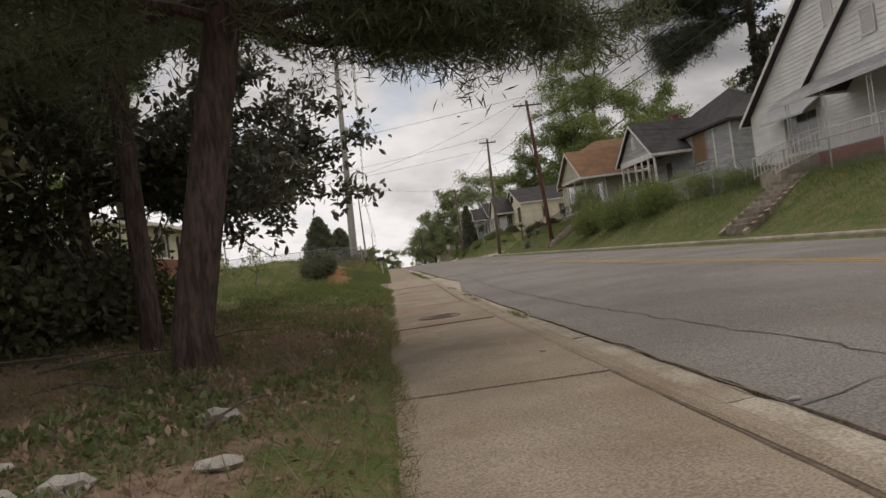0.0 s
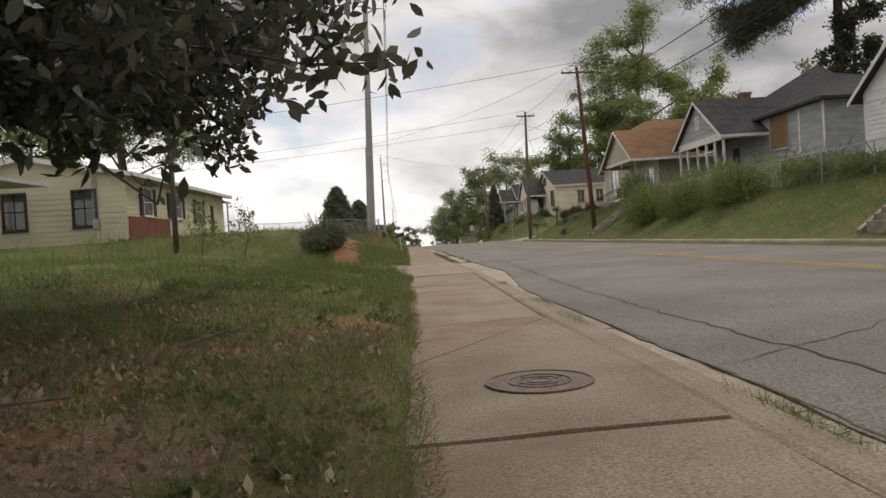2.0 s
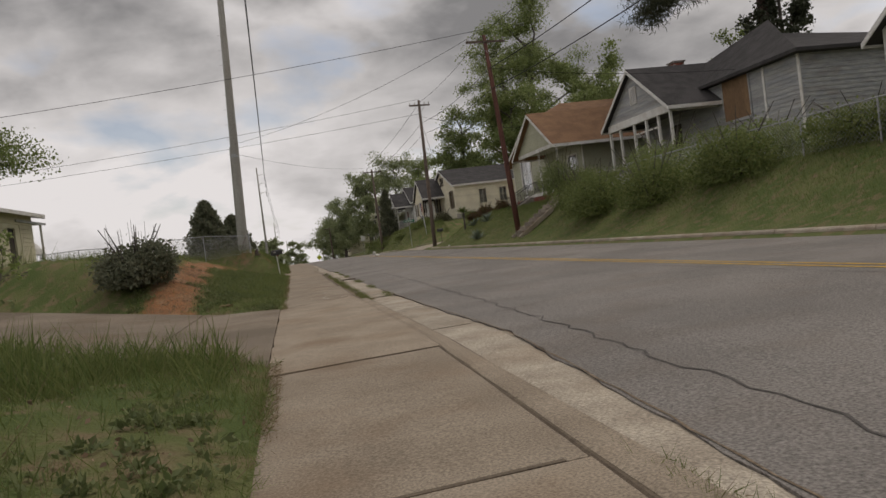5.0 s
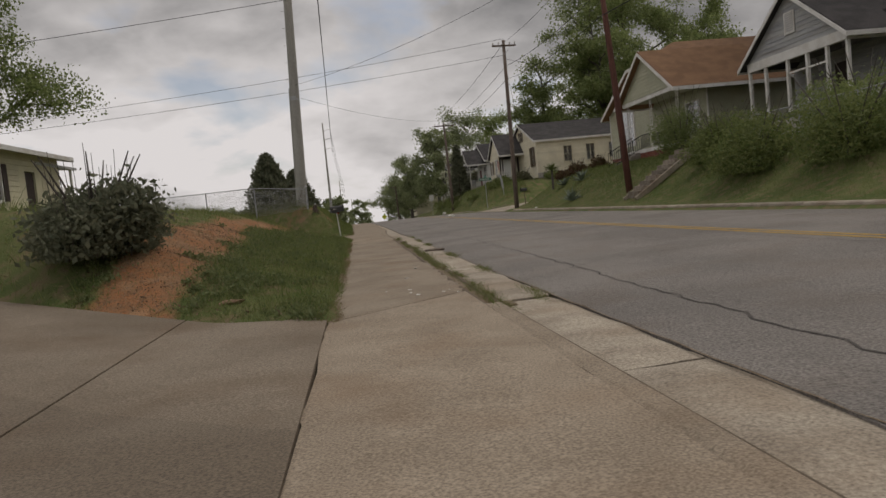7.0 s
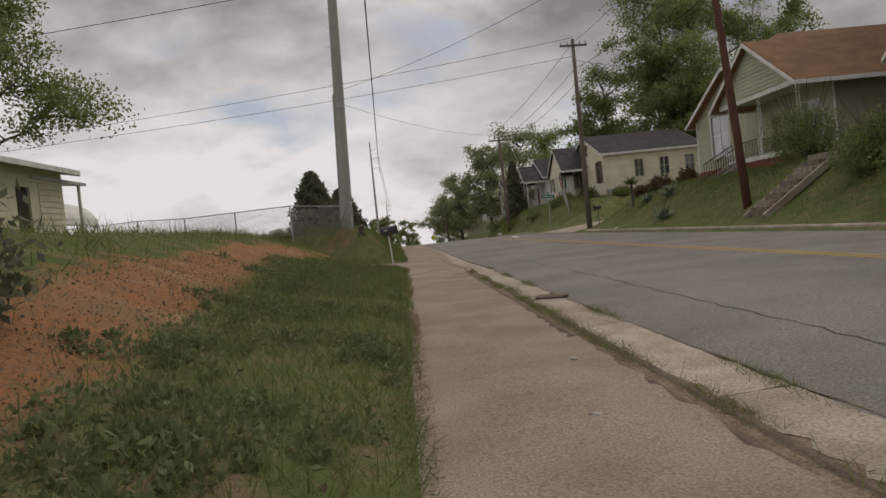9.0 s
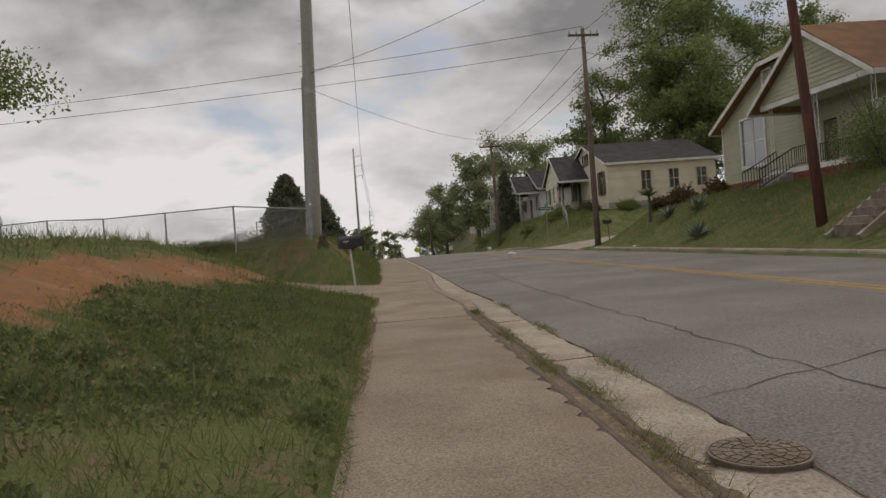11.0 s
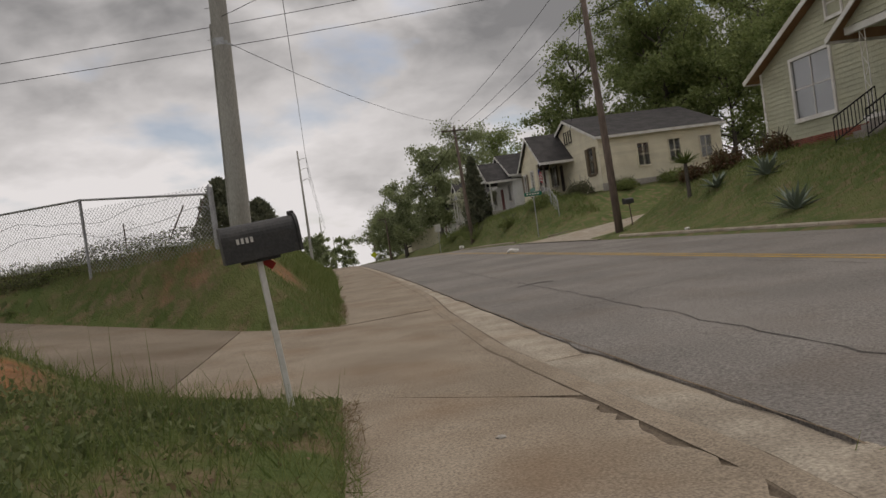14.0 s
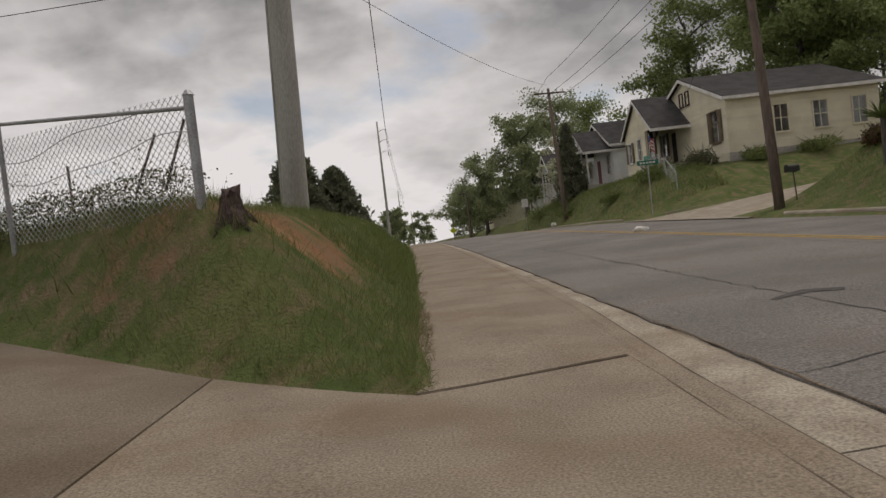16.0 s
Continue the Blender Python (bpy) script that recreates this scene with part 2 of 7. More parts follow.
FLAG_STRIPE = material("flag_red", (0.45, 0.04, 0.05), None, 5, 0.8, 0.0, 40)
STONE = material("pale_stone", (0.42, 0.39, 0.35), (0.32, 0.30, 0.27), 12, 0.9, 0.5, 50)
WIRE = material("black_cable", (0.015, 0.015, 0.016), None, 5, 0.7, 0.0, 40)
WALL_INNER = material("dim_plaster", (0.16, 0.15, 0.14), None, 2, 0.9, 0.05, 30)
GRASS = leaf_material("grass_blades", (0.105, 0.155, 0.042), (0.235, 0.255, 0.095), 0.7, 0.45)
DRY = leaf_material("dry_grass", (0.30, 0.235, 0.14), (0.19, 0.14, 0.085), 0.8, 0.25)
LITTER = leaf_material("dead_leaves", (0.32, 0.22, 0.15), (0.18, 0.125, 0.09), 0.85, 0.15)
# dead leaves paled to lift the brightness of the verge below the trees
PALE_LEAVES = leaf_material("pale_dead_leaves", (0.46, 0.36, 0.26), (0.30, 0.21, 0.15), 0.85, 0.15)
WEED = leaf_material("weed_leaves", (0.115, 0.15, 0.058), (0.215, 0.24, 0.11), 0.6, 0.4)
MAGNOLIA = leaf_material("magnolia_leaves", (0.06, 0.068, 0.04), (0.14, 0.14, 0.095), 0.36, 0.32, 0.7)
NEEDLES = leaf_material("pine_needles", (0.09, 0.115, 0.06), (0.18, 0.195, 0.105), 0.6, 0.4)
# the pine needle colour again, darkened so that shade is in the colour
SHADED_NEEDLES = leaf_material("shaded_pine_needles", (0.045, 0.055, 0.034), (0.085, 0.095, 0.058), 0.6, 0.25)
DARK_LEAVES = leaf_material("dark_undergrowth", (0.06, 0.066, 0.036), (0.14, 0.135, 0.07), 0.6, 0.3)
SPRING = leaf_material("spring_leaves", (0.15, 0.21, 0.06), (0.28, 0.33, 0.12), 0.6, 0.45)
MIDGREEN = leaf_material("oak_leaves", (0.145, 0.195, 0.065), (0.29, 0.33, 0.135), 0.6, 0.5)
# oak green made paler and greyer: distance haze is put into the colour
HAZED_GREEN = leaf_material("haze_paled_leaves", (0.19, 0.23, 0.11), (0.33, 0.36, 0.20), 0.7, 0.5)
JUNIPER = leaf_material("juniper_leaves", (0.11, 0.125, 0.08), (0.20, 0.205, 0.135), 0.7, 0.4)
HEDGE = leaf_material("hedge_leaves", (0.105, 0.15, 0.045), (0.24, 0.265, 0.095), 0.6, 0.45)
RUSSET = leaf_material("russet_leaves", (0.12, 0.05, 0.03), (0.09, 0.085, 0.03), 0.6, 0.2)
AGAVE = leaf_material("agave_blades", (0.16, 0.20, 0.16), (0.24, 0.28, 0.22), 0.55, 0.1)
BLOSSOM = leaf_material("pale_blossom", (0.40, 0.42, 0.28), (0.55, 0.55, 0.42), 0.7, 0.3)


def ground_material():
    """Turf, bare red clay and leaf litter, mixed by two shares stored with the sheet."""
    m = bpy.data.materials.new("turf_and_clay")
    m.use_nodes = True
    nt = m.node_tree
    bsdf = nt.nodes["Principled BSDF"]
    bsdf.inputs["Roughness"].default_value, bsdf.inputs["Specular IOR Level"].default_value = 0.95, 0.15
    co = nt.nodes.new("ShaderNodeTexCoord")

    def tex(scale, detail=6):
        n = nt.nodes.new("ShaderNodeTexNoise")
        n.inputs["Scale"].default_value, n.inputs["Detail"].default_value = scale, detail
        nt.links.new(co.outputs["Object"], n.inputs["Vector"])
        return n.outputs["Fac"]

    def blend(a, b, fac):
        n = nt.nodes.new("ShaderNodeMix")
        n.data_type = "RGBA"
        for key, v in (("A", a), ("B", b)):
            if isinstance(v, tuple):
                n.inputs[key].default_value = (*v, 1)
            else:
                nt.links.new(v, n.inputs[key])
        nt.links.new(fac, n.inputs["Factor"])
        return n.outputs["Result"]

    def sharpen(v, lo, hi):
        n = nt.nodes.new("ShaderNodeMapRange")
        n.inputs["From Min"].default_value, n.inputs["From Max"].default_value = lo, hi
        nt.links.new(v, n.inputs[0])
        return n.outputs[0]

    def share(name):
        n = nt.nodes.new("ShaderNodeAttribute")
        n.attribute_name = name
        add = nt.nodes.new("ShaderNodeMath")
        add.operation = "ADD"
        nt.links.new(n.outputs["Fac"], add.inputs[0])
        nt.links.new(tex(2.5), add.inputs[1])
        return sharpen(add.outputs[0], 0.85, 1.1)

    turf = blend((0.085, 0.115, 0.036), (0.14, 0.15, 0.06), sharpen(tex(0.8), 0.4, 0.62))
    turf = blend(turf, (0.19, 0.145, 0.085), sharpen(tex(3.2), 0.5, 0.68))
    clay = blend((0.31, 0.145, 0.068), (0.24, 0.135, 0.072), sharpen(tex(5), 0.42, 0.62))
    clay = blend(clay, (0.35, 0.22, 0.125), sharpen(tex(1.3), 0.53, 0.70))
    clay = blend(clay, (0.20, 0.12, 0.07), sharpen(tex(17), 0.54, 0.70))
    clay = blend(clay, (0.24, 0.15, 0.085), sharpen(tex(0.7), 0.50, 0.66))
    litter = blend((0.20, 0.145, 0.105), (0.28, 0.20, 0.14), sharpen(tex(9), 0.4, 0.62))
    col = blend(blend(turf, litter, share("litter")), clay, share("clay"))
    nt.links.new(col, bsdf.inputs["Base Color"])
    bp = nt.nodes.new("ShaderNodeBump")
    bp.inputs["Strength"].default_value, bp.inputs["Distance"].default_value = 0.8, 0.05
    nt.links.new(tex(28, 8), bp.inputs["Height"])
    nt.links.new(bp.outputs[0], bsdf.inputs["Normal"])
    return m


GROUND = ground_material()


# ---- building blocks ----
def link(name, bm, mat, smooth=False):
    me = bpy.data.meshes.new(name)
    bm.to_mesh(me)
    bm.free()
    if smooth:
        for p in me.polygons:
            p.use_smooth = True
    me.materials.append(mat)
    return new(name, me)


def part(name, bm, mat, parent, label="", smooth=False):
    """Links a bmesh as one mesh object under a thing or under a part."""
    ob = link(name, bm, mat, smooth)
    ob.parent = parent
    if label:
        ob["label"] = label
    return ob


def thing(name, x, y, z, label, category, group="", kind=""):
    ob = new(name)
    ob.location = (x, y, z)
    ob.empty_display_size = 0.2
    return tagged(ob, label, category, group, kind)


def box(bm, x0, y0, z0, x1, y1, z1, bevel=0.0):
    m = Matrix.LocRotScale(((x0 + x1) / 2, (y0 + y1) / 2, (z0 + z1) / 2), None, (abs(x1 - x0), abs(y1 - y0), abs(z1 - z0)))
    made = bmesh.ops.create_cube(bm, size=1, matrix=m)
    if bevel:
        edges = {e for v in made["verts"] for e in v.link_edges}
        bmesh.ops.bevel(bm, geom=list(edges), offset=bevel, segments=1, affect="EDGES")
    return bm


def boxed(*a, **k):
    return box(bmesh.new(), *a, **k)


def beam(bm, p, q, w, h, up=(0, 0, 1)):
    """A bar of section w x h from p to q."""
    p, q = Vector(p), Vector(q)
    d = (q - p).normalized()
    side = d.cross(Vector(up))
    side = side.normalized() if side.length > 1e-4 else Vector((1, 0, 0))
    top = side.cross(d)
    vs = []
    for c in (p, q):
        for a, b in ((-1, -1), (1, -1), (1, 1), (-1, 1)):
            vs.append(bm.verts.new(c + side * (a * w / 2) + top * (b * h / 2)))
    for f in ((0, 1, 2, 3), (7, 6, 5, 4), (0, 4, 5, 1), (1, 5, 6, 2), (2, 6, 7, 3), (3, 7, 4, 0)):
        bm.faces.new([vs[i] for i in f])
    return bm


def tube(bm, points, radii, sides=8, cap=True):
    """A round bar through points, with a radius at each."""
    rings = []
    pts = [Vector(p) for p in points]
    for i, p in enumerate(pts):
        d = (pts[min(i + 1, len(pts) - 1)] - pts[max(i - 1, 0)]).normalized()
        a = d.cross(Vector((0.31, 0.95, 0.05)))
        a = (a if a.length > 0.05 else d.cross(Vector((1, 0, 0)))).normalized()
        b = d.cross(a)
        r = radii[i] if isinstance(radii, (list, tuple)) else radii
        rings.append([bm.verts.new(p + (a * math.cos(2 * math.pi * k / sides) + b * math.sin(2 * math.pi * k / sides)) * r) for k in range(sides)])
    for r0, r1 in zip(rings, rings[1:]):
        for k in range(sides):
            bm.faces.new((r0[k], r0[(k + 1) % sides], r1[(k + 1) % sides], r1[k]))
    if cap:
        bm.faces.new(rings[0][::-1])
        bm.faces.new(rings[-1])
    return bm


def prism(bm, poly, axis, a, b):
    """A flat polygon pushed along an axis: poly of (u, v); axis x: u is y, v is z; axis y: u is x, v is z; axis z: u is x, v is y."""
    def at(u, v, w):
        return {"x": (w, u, v), "y": (u, w, v), "z": (u, v, w)}[axis]
    lo = [bm.verts.new(at(u, v, a)) for u, v in poly]
    hi = [bm.verts.new(at(u, v, b)) for u, v in poly]
    bm.faces.new(lo)
    bm.faces.new(hi[::-1])
    n = len(poly)
    for i in range(n):
        bm.faces.new((lo[i], hi[i], hi[(i + 1) % n], lo[(i + 1) % n]))
    bmesh.ops.recalc_face_normals(bm, faces=bm.faces[:])
    return bm


def mesh_from(name, verts, faces, mat, smooth=False):
    me = bpy.data.meshes.new(name)
    me.from_pydata(verts, [], faces)
    me.materials.append(mat)
    if smooth:
        me.polygons.foreach_set("use_smooth", [True] * len(me.polygons))
    return new(name, me)


rng = np.random.default_rng(7)


def scatter_mesh(name, pos, size, mat, shape="leaf", up=0.0, aspect=0.45, rg=None, droop=0.0):
    """One mesh of many small leaves: pos (n,3), size (n,), each a folded diamond turned at random; up: 0 any way, 1 standing up."""
    rg = rg or rng
    n = len(pos)
    d = rg.normal(size=(n, 3))
    d /= np.linalg.norm(d, axis=1)[:, None]
    if up:
        d = d * (1 - up) + np.array([0, 0, 1.0]) * up
    d[:, 2] -= droop
    d /= np.linalg.norm(d, axis=1)[:, None]
    s = np.cross(d, rg.normal(size=(n, 3)))
    s /= np.linalg.norm(s, axis=1)[:, None]
    nn = np.cross(d, s)
    L = np.asarray(size)[:, None]
    if shape == "blade":
        bend = rg.normal(size=(n, 3)) * 0.35
        v = np.stack([pos - s * L * aspect / 2, pos + s * L * aspect / 2, pos + d * L + bend * L], 1).reshape(-1, 3)
        idx = np.arange(n * 3).reshape(n, 3)
        k = 3
    elif shape == "oval":
        w = s * L * aspect / 2
        lift = nn * L * 0.07
        v = np.stack([pos, pos + d * L * 0.28 + w * 0.8 + lift, pos + d * L * 0.62 + w + lift, pos + d * L, pos + d * L * 0.62 - w + lift, pos + d * L * 0.28 - w * 0.8 + lift], 1).reshape(-1, 3)
        idx = np.arange(n * 6).reshape(n, 6)
        k = 6
    else:
        v = np.stack([pos, pos + d * L * 0.5 + s * L * aspect / 2 + nn * L * 0.06, pos + d * L, pos + d * L * 0.5 - s * L * aspect / 2 + nn * L * 0.06], 1).reshape(-1, 3)
        idx = np.arange(n * 4).reshape(n, 4)
        k = 4
    me = bpy.data.meshes.new(name)
    me.vertices.add(len(v))
    me.vertices.foreach_set("co", v.astype(np.float32).ravel())
    me.loops.add(n * k)
    me.loops.foreach_set("vertex_index", idx.astype(np.int32).ravel())
    me.polygons.add(n)
    me.polygons.foreach_set("loop_start", (np.arange(n) * k).astype(np.int32))
    me.update(calc_edges=True)
    me.validate()
    me.materials.append(mat)
    return new(name, me)


# ---- the lie of the land ----
def smooth(t):
    t = np.clip(t, 0, 1)
    return t * t * (3 - 2 * t)


def bend(y):
    """How far the road has swung to the left by y."""
    return -0.0007 * np.clip(np.asarray(y, float) - 60, 0, 20) ** 2 - 0.028 * np.clip(np.asarray(y, float) - 80, 0, 400)


def crest(y):
    """The road's height: level, then falling away past the crest."""
    t = np.clip(np.asarray(y, float) - 82, 0, None)
    return -np.where(t < 60, 0.0007 * t * t, 2.52 + 0.03 * (t - 60))


DRIVE_A, DRIVE_B = (23.2, 29.75), (50.6, 55.55)
KERB_FAR, SKEW = 11.45, 0.72


def rough_ground(x, y):
    return 0.05 * np.sin(1.7 * x + 0.6 * y) * np.sin(1.1 * y - 0.4 * x) + 0.03 * np.sin(4.1 * x + 1.3) * np.sin(3.7 * y)


def land(x, y):
    """Height of the ground at x, y."""
    x, y = np.asarray(x, float), np.asarray(y, float)
    u = x - bend(y)
    z0 = crest(y)
    # left of the pavement
    d = np.clip(-u, 0, None)
    yv = y - SKEW * np.clip(d, 0, 9)
    wood = 0.10 * smooth(d / 0.3) + 0.45 * smooth(d / 7) + 0.02 * np.clip(d - 7, 0, 30)
    wood = wood + 0.17 * smooth((yv - 10.5) / 4.5) * smooth((d - 0.4) / 2.4)
    yard = 0.10 * smooth(d / 0.3) + 1.50 * smooth(d / 5.6)
    ramp = np.where(yv < 40, 0.10, 0.11) * np.clip(d - 1.2, 0, 14)
    mound = 1.50 * smooth(d / 2.1)
    off = 0.0 * d
    z = wood
    for a, b, before, after, after_run in ((*DRIVE_A, 0.8, yard, 2.2), (*DRIVE_B, 1.6, mound, 1.7)):
        inside = smooth((yv - a + before) / before)
        z = z + (ramp - z) * inside
        off = off + smooth((yv - a) / 0.3) * (1 - smooth((yv - b) / 0.3))
        z = z + (after - z) * smooth((yv - b) / after_run)
        z = z + 0.06 * smooth((yv - b) / 0.2) * (1 - smooth((yv - b) / 2.0))
    lump = rough_ground(x, y) * smooth(d / 1.5) * (1 - off)
    left = z + lump - 0.07 * off
    # right of the road
    e = np.clip(u - KERB_FAR - 0.2, 0, None)
    top = 2.15 + 0.10 * np.clip((y - 30) / 40, 0, 1)
    s2 = smooth((y - 88) / 6)
    bank = 0.13 + top * smooth(e / 5.2 * 0.96) + 0.05 * np.clip(e - 5, 0, 60)
    street = 0.10 * np.clip(e, 0, 40)
    s = smooth((y - 74.5 - 0.05 * e) / 3.0) * (1 - smooth((y - 85.5 - 0.06 * e) / 5.0))
    bank = bank + (0.13 + 2.2 * smooth(e / 3.2) + 0.05 * np.clip(e - 3, 0, 60) - bank) * s2
    right = bank * (1 - s) + street * s + 0.25 * s2 * smooth(e / 5) + 0.6 * rough_ground(x, y) * smooth(e / 2) * (1 - s)
    out = np.where(u < 0, left, np.where(u > KERB_FAR + 0.2, right, -0.16))
    return out + z0


def land1(x, y):
    return float(land(x, y))


# ---- ground ----
def spread(a, b, step):
    return list(np.arange(a, b, step))


def ground_sheet():
    xs = [-1500, -800, -400, -220, -130, -80, -55, -40, -30, -24, -19, -16] + spread(-14, -4, 0.5) + spread(-4, 0.0, 0.2) + [-0.004, 0.3, 2, 5, 8, 11, 11.66] + spread(11.9, 30, 0.5) + [31, 34, 38, 45, 60, 85, 130, 220, 400, 800, 1500]
    ys = [-1200, -500, -200, -90, -50, -30, -20, -14] + spread(-9, 82, 0.3) + spread(82, 160, 2.0) + [165, 175, 190, 220, 270, 350, 500, 800, 1300, 2200]
    X, Y = np.meshgrid(xs, ys)
    Xw = X + bend(Y) * (np.abs(X) < 200)
    Z = land(Xw, Y)
    n, m = X.shape
    v = np.stack([Xw, Y, Z], -1).reshape(-1, 3)
    f = [(j * m + i, j * m + i + 1, (j + 1) * m + i + 1, (j + 1) * m + i) for j in range(n - 1) for i in range(m - 1)]
    ob = mesh_from("ground", v.tolist(), f, GROUND, True)
    x, y = v[:, 0], v[:, 1]

    def blob(cx, cy, rx, ry):
        return np.exp(-(((x - cx) / rx) ** 2 + ((y - cy) / ry) ** 2))
    clay = 0.9 * np.exp(-((x - np.interp(y, (30, 33, 35.2, 41, 45, 48, 51), (-2.4, -2.25, -2.5, -2.85, -3.2, -2.8, -2.5))) / np.interp(y, (38, 43, 46.5, 48.5), (0.75, 0.5, 0.55, 0.8))) ** 2) * smooth((y - 29.9) / 0.8) * smooth((51.6 - y) / 1.5) + 0.15 * blob(-4.2, 38.5, 1.8, 3.5) + 0.15 * blob(-3.6, 46, 1.6, 3.4) + 0.62 * blob(-1.35, 60.0, 0.95, 1.9) + 0.45 * blob(-1.1, 63.5, 0.8, 2) + 0.4 * blob(-3.0, 58.6, 1.4, 0.9) + 0.5 * blob(-0.7, 12.6, 0.9, 1.6) + 0.5 * blob(-1.7, 9.4, 0.6, 1.4) + 0.25 * blob(-5.5, 42, 1.6, 4)
    # leaf litter; the heap near y 9 also lightens the tree-shaded verge
    litter = 0.85 * smooth((9.5 - y) / 4) * (x < 0) * smooth((-x - 0.3) / 0.6) + 0.75 * blob(-2.0, 9.3, 1.5, 3.2) + 0.42 * blob(-2.8, 58.8, 3.2, 2.2)
    for name, val in (("clay", clay), ("litter", litter)):
        at = ob.data.attributes.new(name, "FLOAT", "POINT")
        at.data.foreach_set("value", np.clip(val, 0, 1).astype(np.float32))
    return tagged(ob, "uneven turf with red clay and leaf litter", "ground", kind="structure")


ground_sheet()


def strip(name, u0, u1, z0, z1, y0, y1, mat, step=1.0, thick=0.1, ragged=0.0, crown=0.0, seed=1):
    """A band that follows the road, from u0 to u1 across; ragged: how far its first edge wanders."""
    rg = np.random.default_rng(seed)
    ys = np.append(np.arange(y0, y1, step), y1)
    cols = 9 if crown else 2
    v, f = [], []
    wob = 0.0
    for y in ys:
        wob = wob * 0.6 + rg.normal() * ragged
        for k in range(cols):
            t = k / (cols - 1)
            ua = u0(y) if callable(u0) else u0
            u = ua + wob + (u1 - ua - wob) * t
            v.append((u + float(bend(y)), y, z0 + (z1 - z0) * t + crown * (1 - (2 * t - 1) ** 2) + float(crest(y))))
        for u in (u1, ua + wob):
            v.append((u + float(bend(y)), y, min(z0, z1) - thick + float(crest(y))))
    w = cols + 2
    for j in range(len(ys) - 1):
        for k in range(w):
            a, b = j * w + k, j * w + (k + 1) % w
            f.append((a, b, b + w, a + w))
    f.append(tuple(range(w - 1, -1, -1)))
    f.append(tuple(range((len(ys) - 1) * w, len(ys) * w)))
    return mesh_from(name, v, f, mat)


def road_edge(y):
    """Where the asphalt begins, across from the turf."""
    return float(np.interp(y, (-10, 2, 8, 17, 20, 23, 27, 31, 36, 41, 45, 48, 51, 56, 62), (1.96, 1.95, 1.88, 1.83, 2.1, 2.34, 2.24, 2.2, 2.14, 2.12, 2.08, 2.13, 2.02, 1.97, 1.94)))


def kerb_line(y):
    """The groove between the pavement and the low kerb."""
    return float(np.interp(y, (-9, 2, 8, 13, 19, 23, 27, 30, 46, 48, 49.6, 51.6, 55.4, 58.4, 62), (1.54, 1.53, 1.44, 1.40, 1.5, 1.58, 1.52, 1.48, 1.48, 1.58, 1.46, 1.32, 1.38, 1.54, 1.56)))


road = tagged(strip("road", road_edge, KERB_FAR, -0.035, -0.035, -40, 330, ASPHALT, 0.25, 0.1, 0.018, 0.07, 3), "worn grey asphalt road with long cracks", "road", kind="structure")


def road_z(u, y):
    e = road_edge(y)
    t = (u - e) / (KERB_FAR - e)
    return -0.035 + 0.07 * (1 - (2 * t - 1) ** 2) + float(crest(y))


def ribbon(name, pts, width, mat, parent, lift=0.004, seed=0, jitter=0.0):
    """A thin flat band on the road through (u, y) points."""
    rg = random.Random(seed)
    dense = []
    for (u0, y0), (u1, y1) in zip(pts, pts[1:]):
        n = max(1, int(math.hypot(u1 - u0, y1 - y0) / (0.22 if jitter else 2.0)))
        for k in range(n):
            t = k / n
            dense.append((u0 + (u1 - u0) * t + rg.uniform(-1, 1) * jitter, y0 + (y1 - y0) * t + rg.uniform(-1, 1) * jitter))
    dense.append(pts[-1])
    v, f = [], []
    for i, (u, y) in enumerate(dense):
        a, b = dense[max(i - 1, 0)], dense[min(i + 1, len(dense) - 1)]
        du, dy = b[0] - a[0], b[1] - a[1]
        l = math.hypot(du, dy) or 1
        w = width * (rg.uniform(0.35, 1.25) if jitter else 1) / 2
        for s in (-1, 1):
            uu, yy = u - s * dy / l * w, y + s * du / l * w
            v.append((uu + float(bend(yy)), yy, road_z(uu, yy) + lift))
    for i in range(len(dense) - 1):
        f.append((2 * i, 2 * i + 1, 2 * i + 3, 2 * i + 2))
    ob = mesh_from(name, v, f, mat)
    ob.parent = parent
    return ob


for u in (6.68, 6.90):
    ribbon("centre_line", [(u, y) for y in range(-38, 320, 4)], 0.10, YELLOW, road)["label"] = "worn yellow centre line"
long_crack = [(3.1, -6), (2.9, 4), (2.62, 9), (2.5, 14), (2.55, 18), (2.9, 24), (3.05, 30), (3.2, 36), (3.26, 42), (3.2, 50), (3.3, 56), (3.4, 66), (3.3, 80)]
ribbon("crack", long_crack, 0.022, TAR, road, seed=1, jitter=0.05)
ribbon("crack", [(6.3, -6), (6.25, 10), (6.35, 30), (6.3, 50), (6.35, 78)], 0.016, TAR, road, seed=2, jitter=0.03)
for i, (ya, slant) in enumerate(((2.8, 1.5), (10.2, 2.2), (17.0, 3.5), (24.5, 1.0), (31.5, 2.6), (40.2, 1.2), (46.2, 0.9), (53.2, 1.6), (55.1, 1.2), (62.0, 2.0), (70.0, 2.5))):
    ribbon("crack", [(road_edge(ya) + 0.02, ya), (3.2, ya + 0.3 * slant), (4.4, ya + 0.75 * slant), (6.2, ya + slant)], 0.014, TAR, road, seed=10 + i, jitter=0.045)
for i, ya in enumerate((6.0, 20.0, 37.0, 44.0, 58.0)):
    ribbon("crack", [(7.2, ya), (8.6, ya + 0.8), (10.9, ya + 0.5)], 0.02, TAR, road, seed=40 + i, jitter=0.05)
for i, (ya, yb) in enumerate(((-9, 18), (18, 34), (34, 52), (52, 90))):
    ribbon("edge_seam", [(road_edge(y) + 0.012, y) for y in np.arange(ya, yb + 0.1, 0.9)], 0.017, CHANNEL, road, 0.005, 60 + i, 0.014)
